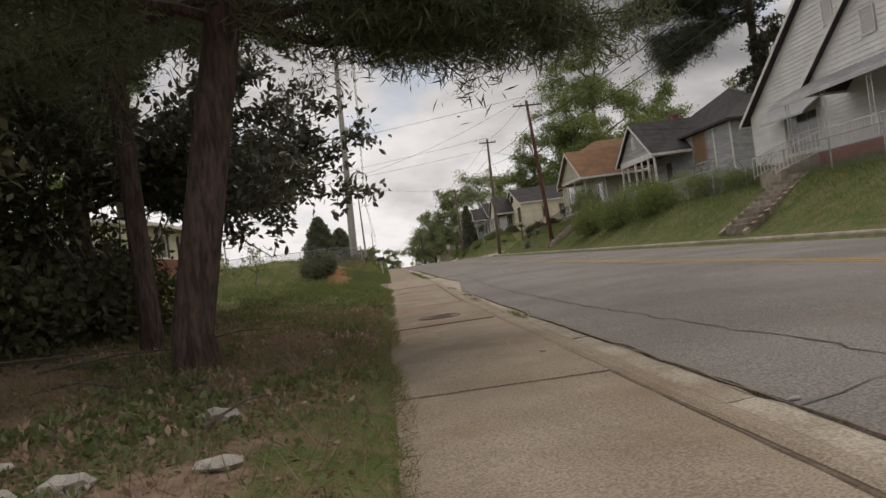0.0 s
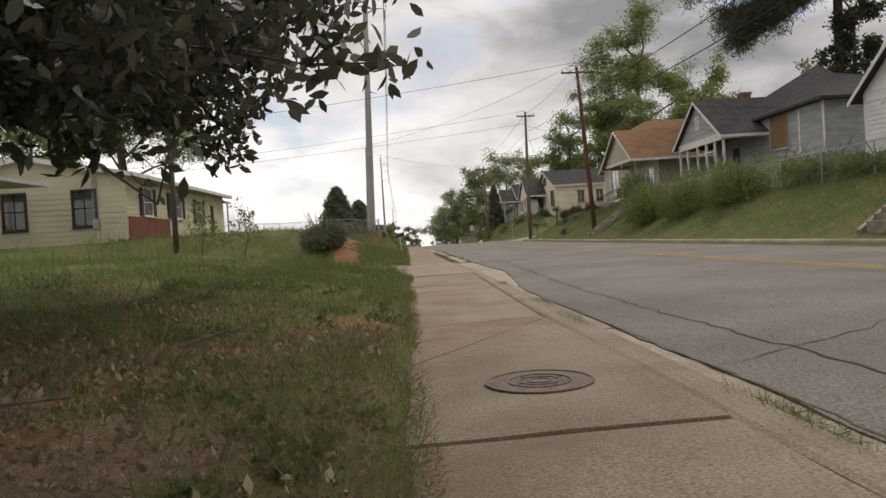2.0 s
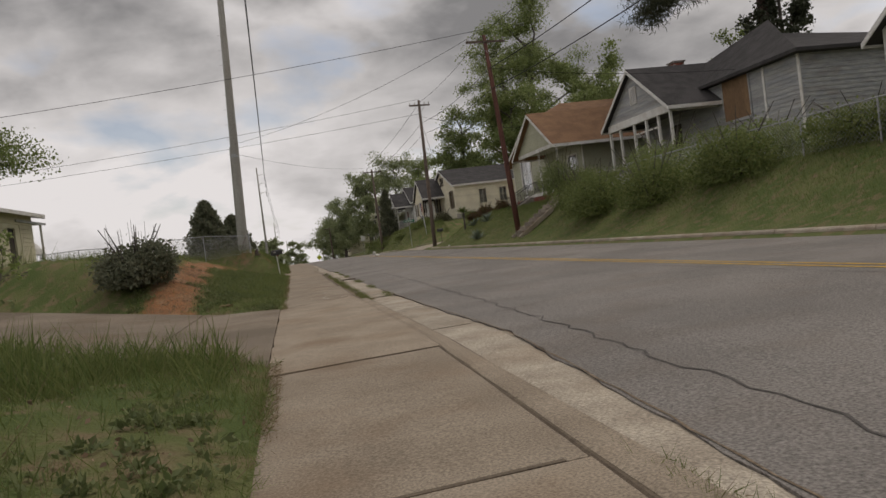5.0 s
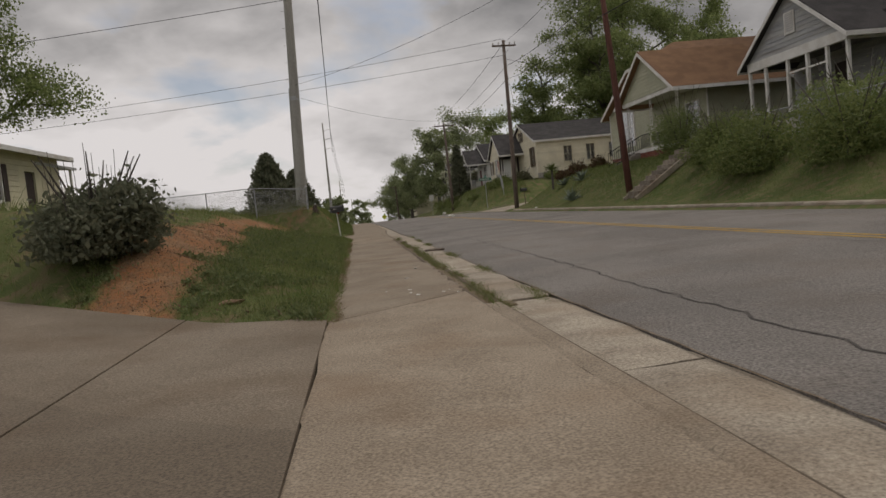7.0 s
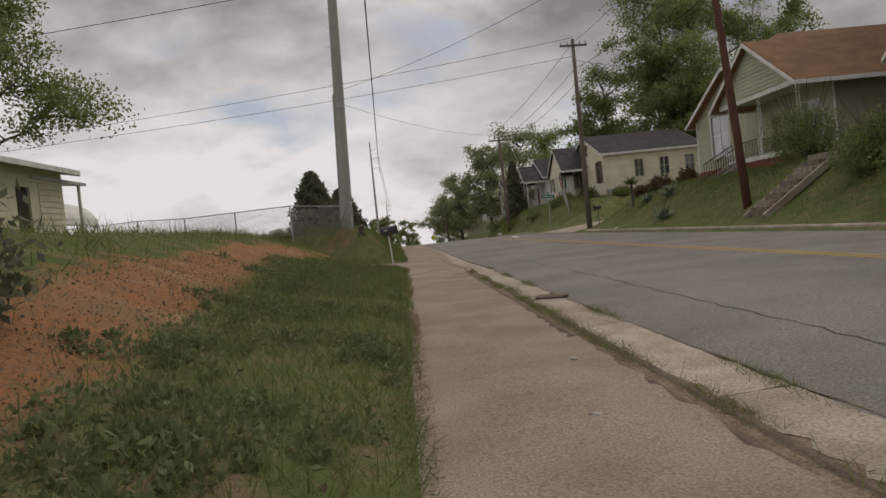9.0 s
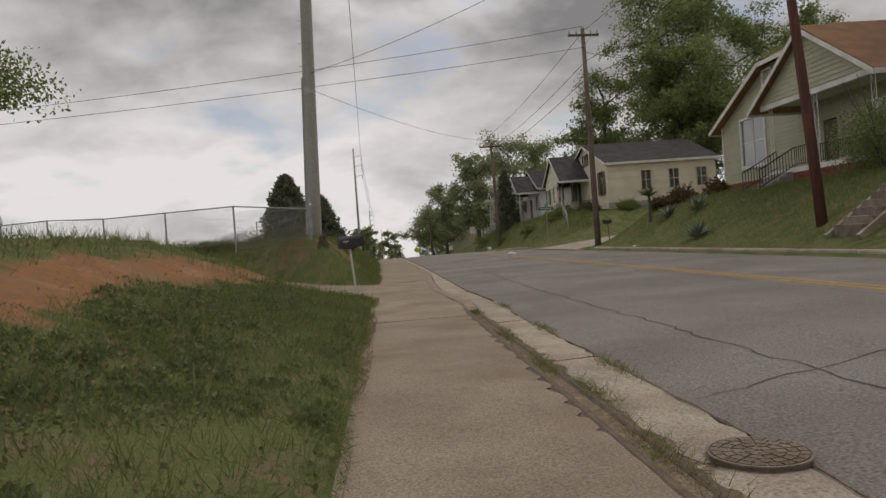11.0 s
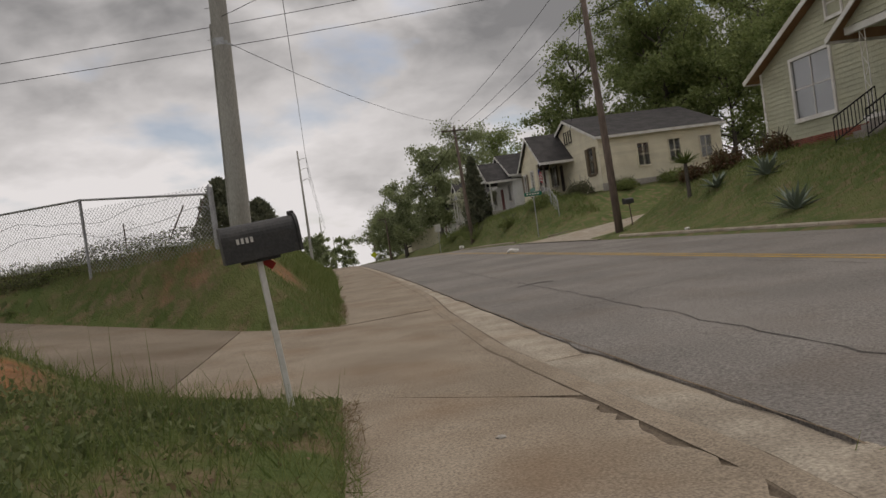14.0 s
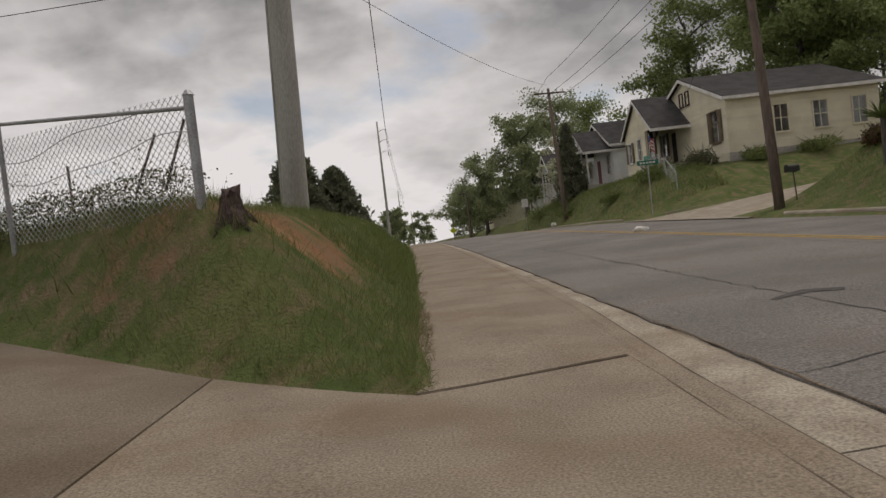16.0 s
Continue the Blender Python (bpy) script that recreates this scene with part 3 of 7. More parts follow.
ribbon("tar_patch", [(3.05, 57.4), (3.45, 57.6), (3.75, 57.5)], 0.16, TAR, road, 0.005, 5, 0.07)


# ---- pavement slabs, kerb and gutter ----
pavement = thing("pavement", 0, 0, 0, "stained concrete pavement slabs beside the road", "pavement", kind="structure")
# each joint: where it starts at the turf, and how far it runs on by the kerb
joints = [(-9.0, 0.4), (-4.5, 0.3), (-0.3, 0.0), (4.28, -0.06), (8.9, 0.08), (10.85, 2.2), (12.95, 0.3), (18.9, 0.1), (22.4, 0.2), (29.8, 1.2), (35.7, -0.15), (45.9, 0.0), (50.6, -1.1), (55.6, 0.4)] + [(j, 0.45) for j in (60.5, 65.3, 70.2, 75.2, 80, 85, 90, 96, 103, 111, 120, 132, 148, 170, 200)]
tilt_rng = random.Random(4)


def slab(name, u0, u1, y0, y1, z, dz0, dz1, skew, skew1, mat, parent, ragged=0.0, seg=14, seed=0, thick=0.17, broken=0.0):
    """A cast slab with worn, slightly wavy edges; u0 and u1 may follow y; broken: how far its kerb side has crumbled."""
    rg = random.Random(seed)
    bm = bmesh.new()
    g = 0.009
    top, low = [], []
    n = seg
    cols = 5
    for j in range(n + 1):
        t = j / n
        row, rlow = [], []
        ym = y0 + (y1 - y0) * t + (skew + (skew1 - skew) * t) * 0.5
        wl_ = (u0(ym) if callable(u0) else u0) + (rg.uniform(-1, 1) * ragged if ragged else 0)
        wr_ = (u1(ym) if callable(u1) else u1) + rg.uniform(-1, 0.35) * broken
        for k in range(cols):
            s = k / (cols - 1)
            u = wl_ + (wr_ - wl_) * s
            y = (y0 + g) + (y1 - y0 - 2 * g) * t + (skew + (skew1 - skew) * t) * s
            if j in (0, n):
                y += rg.uniform(-1, 1) * 0.010
            zz = z + dz0 * (1 - t) + dz1 * t + rg.uniform(-1, 1) * 0.002
            if j in (0, n) or k in (0, cols - 1):
                zz -= 0.012
            row.append(bm.verts.new((u + float(bend(y)), y, zz + float(crest(y)))))
        top.append(row)
    bot = []
    for row in (top[0], top[-1]):
        bot.append([bm.verts.new(v.co - Vector((0, 0, thick))) for v in row])
    for j in range(n):
        for k in range(cols - 1):
            bm.faces.new((top[j][k], top[j][k + 1], top[j + 1][k + 1], top[j + 1][k]))
    for (r, b) in ((top[0], bot[0]), (top[-1], bot[1])):
        for k in range(cols - 1):
            bm.faces.new((r[k], r[k + 1], b[k + 1], b[k]))
    for k, b in ((0, 0), (cols - 1, cols - 1)):
        side = [top[j][k] for j in range(n + 1)]
        bm.faces.new(side + [bot[1][b], bot[0][b]])
    bmesh.ops.recalc_face_normals(bm, faces=bm.faces[:])
    return part(name, bm, mat, parent)


for i, ((a, la), (b, lb)) in enumerate(zip(joints, joints[1:])):
    if a == 50.6:
        continue
    raise0 = 0.018 if a == 8.9 else tilt_rng.uniform(-0.008, 0.008)
    crumble = 0.085 if 29 < a < 46 else 0.012
    slab("slab", 0.0, lambda y: kerb_line(y) - 0.008, a, b, 0, raise0, tilt_rng.uniform(-0.008, 0.008), la, lb, DIRTY_CONCRETE if a == 10.85 else CONCRETE, pavement, 0.025, max(4, int((b - a) * (9 if crumble > 0.05 else 4))), i, broken=crumble)


def apron():
    """One broad slab that carries the pavement across the mouth of a driveway."""
    bm = bmesh.new()
    us = [-1.5, -1.1, -0.7, -0.35, 0.0, 0.35, 0.7, 1.05, 1.42]
    rg = random.Random(91)
    top = []
    n = 20
    for j in range(n + 1):
        t, row = j / n, []
        for u in us:
            ya = 50.615 - (0.785 if u > 0 else 0.74) * u
            yb = 55.57 + (0.27 * u if u > 0 else -SKEW * u)
            y = ya + (yb - ya) * t
            x = kerb_line(y) - 0.008 if u == us[-1] else u
            z = 0.05 * (min(0.0, u) / 1.5) ** 2 + rg.uniform(-0.002, 0.002) - (0.012 if j in (0, n) or u in (us[0], us[-1]) else 0)
            row.append(bm.verts.new((x, y, z)))
        top.append(row)
    for j in range(n):
        for k in range(len(us) - 1):
            bm.faces.new((top[j][k], top[j][k + 1], top[j + 1][k + 1], top[j + 1][k]))
    geo = bmesh.ops.extrude_face_region(bm, geom=bm.faces[:])
    for v in geo["geom"]:
        if isinstance(v, bmesh.types.BMVert):
            v.co.z -= 0.16
    bmesh.ops.recalc_face_normals(bm, faces=bm.faces[:])
    part("slab", bm, CONCRETE, pavement, "broad apron slab at the driveway")


apron()
for ya, yb in ((-9, 29.9), (46.6, 200)):
    slab("slab", lambda y: kerb_line(y), lambda y: kerb_line(y) + 0.15, ya, yb, 0.004, 0, 0, 0, 0, CONCRETE, pavement, 0.012, int((yb - ya) * 2.5), 77)["label"] = "worn low kerb edge"
y, i = -9.0, 0
while y < 200:
    L = tilt_rng.choice((2.9, 3.05, 3.1)) if y < 95 else 9.0
    crumbled = 29.5 < y < 47
    slab("gutter_slab", lambda y: kerb_line(y) + (0.22 if 30 < y < 46.5 else 0.17), lambda y: road_edge(y) - 0.004 if 30 < y < 46.5 else road_edge(y) + 0.03, y, min(y + L, 200), -0.035 + (0.016 if crumbled else -0.004), tilt_rng.uniform(-0.006, 0.003), tilt_rng.uniform(-0.006, 0.003), 0.06, 0.06, PALE_CONCRETE, pavement, 0.05 if crumbled else 0.014, (26 if crumbled else 14) if y < 95 else 5, 200 + i, broken=0.03)
    y += L
    i += 1
slab("groove_filler", lambda y: kerb_line(y) - 0.035, lambda y: kerb_line(y) + 0.03, -9, 140, -0.010, 0, 0, 0, 0, JOINT, pavement, 0.0, 300, 78, 0.08)
slab("groove_filler", lambda y: kerb_line(y) + 0.13, lambda y: kerb_line(y) + 0.2, -9, 140, -0.026, 0, 0, 0, 0, JOINT, pavement, 0.0, 300, 79, 0.06)
channel = strip("soil_channel", 1.36, 1.78, -0.045, -0.035, 29.8, 46.8, CHANNEL, 0.2, 0.06, 0.02)
channel.parent = pavement
# soil that shows in the joints
for j, k in joints:
    if j > 110:
        break
    bm = bmesh.new()
    prism(bm, [(0.0, j - 0.016), (1.36, j - 0.016 + k), (1.36, j + 0.016 + k), (0.0, j + 0.016)], "z", -0.1, -0.013)
    for v in bm.verts:
        v.co.x += float(bend(v.co.y))
        v.co.z += float(crest(v.co.y))
    part("joint_filler", bm, JOINT, pavement)
soil = tagged(strip("soil_bed", 0.02, 2.3, -0.11, -0.11, -9, 200, JOINT, 1.0, 0.05), "dark soil in the pavement joints", "soil", kind="structure")

kerb = thing("far_kerb", 0, 0, 0, "weathered concrete kerb stones along the grass bank", "kerb", kind="structure")
y = -20.0
while y < 200:
    L = 3.0 if y < 100 else 12.0
    if 73.6 < y + L and y < 88.6:
        L = max(0.6, 73.6 - y) if y < 73.0 else L
        if y >= 73.0:
            y = 88.8
            continue
    bm = bmesh.new()
    n = 3
    rows = []
    for k in range(n + 1):
        yy = y + 0.015 + (L - 0.03) * k / n
        zc = float(crest(yy))
        b0 = KERB_FAR + float(bend(yy))
        rows.append([bm.verts.new((b0 + p, yy, q + zc)) for p, q in ((0, -0.1), (0.02, 0.10), (0.05, 0.135), (0.17, 0.14), (0.19, 0.12), (0.19, -0.1))])
    for r0, r1 in zip(rows, rows[1:]):
        for k in range(5):
            bm.faces.new((r0[k], r0[k + 1], r1[k + 1], r1[k]))
    bm.faces.new(rows[0])
    bm.faces.new(rows[-1][::-1])
    bmesh.ops.recalc_face_normals(bm, faces=bm.faces[:])
    part("kerb_stone", bm, PALE_CONCRETE, kerb)
    y += L


def arc_kerb(cx, cy, r, a0, a1, out):
    bm = bmesh.new()
    rows = []
    for k in range(11):
        a = radians(a0 + (a1 - a0) * k / 10)
        rows.append([bm.verts.new((cx + (r + p) * math.cos(a), cy + (r + p) * math.sin(a), q + land1(min(cx + (r + p) * math.cos(a), 60), 80) * 0.2)) for p, q in ((0, -0.15), (-0.02 * out, 0.10), (-0.15 * out, 0.13), (-0.18 * out, -0.15))])
    for r0, r1 in zip(rows, rows[1:]):
        for k in range(3):
            bm.faces.new((r0[k], r0[k + 1], r1[k + 1], r1[k]))
    bm.faces.new(rows[0])
    bm.faces.new(rows[-1][::-1])
    bmesh.ops.recalc_face_normals(bm, faces=bm.faces[:])
    return part("kerb_stone", bm, PALE_CONCRETE, kerb)


# side street that climbs away between the houses
def side_street():
    v, f = [], []
    xs = [KERB_FAR - 0.3 + 0.6 * k for k in range(60)]
    for x in xs:
        e = max(0, x - KERB_FAR - 0.2)
        flare = 2.4 * max(0, 1 - e / 2.6) ** 2
        ya, yb = 77.0 - flare + 0.05 * e, 85.6 + flare + 0.06 * e
        for k in range(5):
            yy = ya + (yb - ya) * k / 4
            xb = x + float(bend(yy))
            v.append((xb, yy, 0.012 + 0.10 * e + float(crest(yy))))
    for j in range(len(xs) - 1):
        for k in range(4):
            f.append((j * 5 + k, (j + 1) * 5 + k, (j + 1) * 5 + k + 1, j * 5 + k + 1))
    return tagged(mesh_from("side_street_road", v, f, PALE_CONCRETE), "pale worn side street climbing between houses", "road", kind="structure")


side_street()
arc_kerb(KERB_FAR + 2.7, 73.8, 2.7, 180, 92, 1)
bm = bmesh.new()
for k in range(14):
    x0 = KERB_FAR + 2.7 + 1.6 * k
    beam(bm, (x0, 76.55 + 0.05 * (x0 - 11.6), 0.10 * (x0 - 11.65) + 0.06), (x0 + 1.58, 76.55 + 0.05 * (x0 - 10), 0.10 * (x0 + 1.58 - 11.65) + 0.06), 0.16, 0.2)
part("kerb_stone", bm, PALE_CONCRETE, kerb)
bm = bmesh.new()
for k in range(14):
    x0 = KERB_FAR + 1.0 + 1.6 * k
    beam(bm, (x0, 86.3 + 0.06 * (x0 - 11.6), 0.10 * (x0 - 11.65) + 0.06), (x0 + 1.58, 86.3 + 0.06 * (x0 - 10), 0.10 * (x0 + 1.58 - 11.65) + 0.06), 0.16, 0.2)
part("kerb_stone", bm, PALE_CONCRETE, kerb)


# ---- driveways ----
def driveway(name, y0, y1, panels, skew, label):
    top = thing(name, 0, 0, 0, label, "driveway", kind="structure")
    for i, (d0, d1, f0, f1) in enumerate(panels):
        bm = bmesh.new()
        n = 8
        grid = []
        for j in range(n + 1):
            row = []
            for k in range(n + 1):
                d = d0 + 0.010 + (d1 - d0 - 0.020) * j / n
                t = f0 + (f1 - f0) * k / n
                yy = y0 + (y1 - y0) * t + skew * d
                zz = 0.10 * max(0, d - 1.2) * (1.0 if name == "driveway_1" else 1.1) + 0.022
                flare = 0.35 * max(0, 1 - d / 1.2) ** 2 * (2 * t - 1)
                row.append(bm.verts.new((-d, yy + flare, zz - (0.012 if j in (0, n) or k in (0, n) else 0))))
            grid.append(row)
        for j in range(n):
            for k in range(n):
                bm.faces.new((grid[j][k], grid[j][k + 1], grid[j + 1][k + 1], grid[j + 1][k]))
        geo = bmesh.ops.extrude_face_region(bm, geom=bm.faces[:])
        for v in geo["geom"]:
            if isinstance(v, bmesh.types.BMVert):
                v.co.z -= 0.14
        bmesh.ops.recalc_face_normals(bm, faces=bm.faces[:])
        part("slab", bm, DRIVE, top)
    return top


driveway("driveway_1", *DRIVE_A, [(0.0, 1.5, 0, 0.5), (0.0, 1.5, 0.5, 1), (1.5, 5.5, 0, 0.5), (1.5, 5.5, 0.5, 1), (5.5, 9, 0, 0.5), (5.5, 9, 0.5, 1)], SKEW, "stained concrete driveway crossing the grass verge")
driveway("driveway_2", *DRIVE_B, [(1.5, 5.5, 0, 1), (5.5, 9, 0, 1)], SKEW, "grey concrete driveway beside the mound")


# ---- covers in the pavement and gutter ----
def manhole(x, y, z, r, brickwork):
    top = thing("manhole_cover", x, y, z, "rusty cast iron manhole cover set in concrete" if not brickwork else "rusty round cover with blocks cast in rings", "manhole")
    bm = bmesh.new()
    bmesh.ops.create_cone(bm, cap_ends=True, segments=40, radius1=r, radius2=r, depth=0.03, matrix=Matrix.Translation((0, 0, -0.005)))
    part("plate", bm, IRON, top)
    rings = ((r * 0.62, r * 0.585), (r * 0.40, r * 0.365), (r * 0.24, r * 0.205), (r * 1.06, r * 1.0))
    for r1, r0 in rings if not brickwork else rings[-1:]:
        bm = bmesh.new()
        vs = [[bm.verts.new((q * math.cos(2 * math.pi * k / 40), q * math.sin(2 * math.pi * k / 40), h)) for k in range(40)] for q, h in ((r0, 0.008), (r0, 0.016), (r1, 0.016), (r1, 0.008))]
        for a, b in zip(vs, vs[1:]):
            for k in range(40):
                bm.faces.new((a[k], a[(k + 1) % 40], b[(k + 1) % 40], b[k]))
        part("ring", bm, IRON, top)
    if brickwork:
        for q0, q1, cnt in ((0.80, 0.97, 20), (0.57, 0.76, 15), (0.34, 0.53, 10), (0.10, 0.30, 6)):
            for k in range(cnt):
                bm = bmesh.new()
                a0, a1 = 2 * math.pi * (k + 0.1) / cnt, 2 * math.pi * (k + 0.9) / cnt
                poly = [(q0 * r * math.cos(a0), q0 * r * math.sin(a0)), (q1 * r * math.cos(a0), q1 * r * math.sin(a0)), (q1 * r * math.cos(a1), q1 * r * math.sin(a1)), (q0 * r * math.cos(a1), q0 * r * math.sin(a1))]
                prism(bm, poly, "z", 0.008, 0.017)
                part("cast_block", bm, DRIVE, top)
    else:
        for a in (0.5, 2.1, 3.6, 5.2):
            part("pick_hole", bmesh_disc(0.5 * r * math.cos(a), 0.5 * r * math.sin(a), 0.011, 0.016), TAR, top)
    return top


def bmesh_disc(x, y, z, r):
    bm = bmesh.new()
    bmesh.ops.create_cone(bm, cap_ends=True, segments=10, radius1=r, radius2=r, depth=0.004, matrix=Matrix.Translation((x, y, z)))
    return bm


manhole(0.74, 9.91, 0.013, 0.29, False)
manhole(1.99, 39.0, -0.012, 0.22, True)


# ---- houses ----
def wall_slab(parent, axis, w0, w1, u0, u1, v0, v1, openings, mat, name="wall"):
    """A wall with real openings: axis is the one across it; openings are (u, v, width, height) by their lower corner."""
    bm = bmesh.new()
    us = sorted({u0, u1, *[o[0] for o in openings], *[o[0] + o[2] for o in openings]})
    vs = sorted({v0, v1, *[o[1] for o in openings], *[o[1] + o[3] for o in openings]})
    corner = {}

    def at(i, j, k):
        if (i, j, k) not in corner:
            w = (w0, w1)[k]
            corner[i, j, k] = bm.verts.new((w, us[i], vs[j]) if axis == "x" else (us[i], w, vs[j]))
        return corner[i, j, k]

    def solid(i, j):
        if not (0 <= i < len(us) - 1 and 0 <= j < len(vs) - 1):
            return False
        mu, mv = (us[i] + us[i + 1]) / 2, (vs[j] + vs[j + 1]) / 2
        return not any(o[0] < mu < o[0] + o[2] and o[1] < mv < o[1] + o[3] for o in openings)

    for i in range(len(us) - 1):
        for j in range(len(vs) - 1):
            if not solid(i, j):
                continue
            for k in (0, 1):
                bm.faces.new((at(i, j, k), at(i + 1, j, k), at(i + 1, j + 1, k), at(i, j + 1, k)))
            for di, dj, a, b in ((-1, 0, (i, j), (i, j + 1)), (1, 0, (i + 1, j), (i + 1, j + 1)), (0, -1, (i, j), (i + 1, j)), (0, 1, (i, j + 1), (i + 1, j + 1))):
                if not solid(i + di, j + dj):
                    bm.faces.new((at(*a, 0), at(*b, 0), at(*b, 1), at(*a, 1)))
    bmesh.ops.recalc_face_normals(bm, faces=bm.faces[:])
    return part(name, bm, mat, parent)


def siding(parent, axis, w, out, edges, v0, v1, step, openings, mat, separate=True):
    """Lapped boards on a wall face at w, towards out (+1 or -1); edges(v) gives the span at height v."""
    joined = bmesh.new()
    v = v0
    while v < v1 - 0.02:
        top = min(v + step, v1)
        ua, ub = edges(min(top, v1) - 0.02)
        spans = [(ua, ub)]
        for o in openings:
            if o[1] < top - 0.01 and o[1] + o[3] > v + 0.01:
                nxt = []
                for a, b in spans:
                    if o[0] > a:
                        nxt.append((a, min(b, o[0])))
                    if o[0] + o[2] < b:
                        nxt.append((max(a, o[0] + o[2]), b))
                spans = [s for s in nxt if s[1] - s[0] > 0.03]
        for a, b in spans:
            if b - a < 0.05:
                continue
            bm = bmesh.new() if separate else joined
            lo, hi = w + out * 0.035, w + out * 0.008
            def P(u, vv, ww):
                return (ww, u, vv) if axis == "x" else (u, ww, vv)
            vs = [bm.verts.new(P(*q)) for q in ((a, v, lo), (b, v, lo), (b, top + 0.012, hi), (a, top + 0.012, hi), (a, v, w), (b, v, w), (b, top + 0.012, w), (a, top + 0.012, w))]
            for q in ((0, 1, 2, 3), (7, 6, 5, 4), (0, 4, 5, 1), (1, 5, 6, 2), (2, 6, 7, 3), (3, 7, 4, 0)):
                bm.faces.new([vs[i] for i in q])
            if separate:
                bmesh.ops.recalc_face_normals(bm, faces=bm.faces[:])
                part("siding_board", bm, mat, parent)
        v += step
    if not separate:
        bmesh.ops.recalc_face_normals(joined, faces=joined.faces[:])
        part("siding", joined, mat, parent)
    else:
        joined.free()


def window(parent, axis, w, out, u, v, wd, ht, frame_mat, bars=(1, 1), curtain=None, shutters=None, board=None, trim=0.09):
    """A sash window in its opening, with casing, sill, glazing bars and panes."""
    def B(bm, u0, v0, u1, v1, d0, d1):
        a, b = sorted((w + out * d0, w + out * d1))
        return box(bm, a, u0, v0, b, u1, v1) if axis == "x" else box(bm, u0, a, v0, u1, b, v1)
    bm = bmesh.new()
    for q in ((u - trim, v - trim, u, v + ht + trim), (u + wd, v - trim, u + wd + trim, v + ht + trim), (u, v + ht, u + wd, v + ht + trim), (u, v - trim, u + wd, v)):
        B(bm, *q, -0.06, 0.055)
    win = part("window", bm, frame_mat, parent)
    part("sill", B(bmesh.new(), u - trim - 0.03, v - trim - 0.05, u + wd + trim + 0.03, v - trim - 0.005, -0.02, 0.09), frame_mat, win)
    if board:
        part("board", B(bmesh.new(), u, v, u + wd, v + ht, -0.05, 0.02), board, win, "weathered plywood sheet nailed over")
        return win
    bm = bmesh.new()
    nu, nv = bars
    for k in range(1, nu + 1):
        c = u + wd * k / (nu + 1)
        B(bm, c - 0.025, v, c + 0.025, v + ht, -0.05, -0.01)
    for k in range(1, nv + 1):
        c = v + ht * k / (nv + 1)
        B(bm, u, c - 0.025, u + wd, c + 0.025, -0.045, -0.005)
    if nu or nv:
        part("glazing_bar", bm, frame_mat, win)
    else:
        bm.free()
    for a in range(nu + 1):
        for b in range(nv + 1):
            part("pane", B(bmesh.new(), u + wd * a / (nu + 1), v + ht * b / (nv + 1), u + wd * (a + 1) / (nu + 1), v + ht * (b + 1) / (nv + 1), -0.04, -0.03), GLASS, win)
    if curtain:
        part("curtain", B(bmesh.new(), u + 0.02, v, u + wd - 0.02, v + ht, -0.085, -0.078), curtain, win, "white curtain")
    if shutters:
        for s in (u - trim - 0.42, u + wd + trim + 0.04):
            sh = part("shutter", B(bmesh.new(), s, v - 0.05, s + 0.38, v + ht + 0.05, 0.03, 0.07), shutters, win)
    return win


def gable_roof(parent, axis, a0, a1, c0, c1, eave, ridge, mat, trim, thick=0.12, over=0.45, name="roof", soffit=None, rake=True):
    """Two slopes with the ridge along axis; a0..a1 along it, c0..c1 across it (with the overhang taken into both)."""
    mid = (c0 + c1) / 2
    k = (ridge - eave) / (mid - c0)
    lo = eave - k * over
    sec = [(c0 - over, lo), (mid, ridge), (c1 + over, lo), (c1 + over, lo + thick), (mid, ridge + thick * 1.15), (c0 - over, lo + thick)]
    bm = bmesh.new()
    for pts in ((sec[0], sec[1], sec[4], sec[5]), (sec[1], sec[2], sec[3], sec[4])):
        prism(bm, list(pts), axis, a0 - over * 0.8, a1 + over * 0.8)
    roof = part(name, bm, mat, parent)
    if rake:
        for end in (a0 - over * 0.8, a1 + over * 0.8):
            out = -1 if end < a0 else 1
            for pts in (((c0 - over, lo - 0.12), (mid, ridge - 0.12), (mid, ridge + 0.07), (c0 - over, lo + 0.07)), ((c1 + over, lo - 0.12), (mid, ridge - 0.12), (mid, ridge + 0.07), (c1 + over, lo + 0.07))):
                bm = bmesh.new()
                e0, e1 = sorted((end + out * 0.003, end + out * 0.045))
                prism(bm, list(pts), axis, e0, e1)
                part("rake_board", bm, trim, roof, "painted rake board")
        for c, s in ((c0 - over, -1), (c1 + over, 1)):
            b0, b1 = sorted((c + s * 0.003, c + s * 0.04))
            bm = bmesh.new()
            prism(bm, [(b0, lo - 0.10), (b1, lo - 0.10), (b1, lo + 0.09), (b0, lo + 0.09)], "y" if axis == "y" else "x", a0 - over * 0.8, a1 + over * 0.8)
            if axis == "y":
                bm.free()
                bm = bmesh.new()
                beam(bm, (c + s * 0.02, a0 - over * 0.8, lo), (c + s * 0.02, a1 + over * 0.8, lo), 0.035, 0.19)
            part("fascia", bm, trim, roof)
    return roof


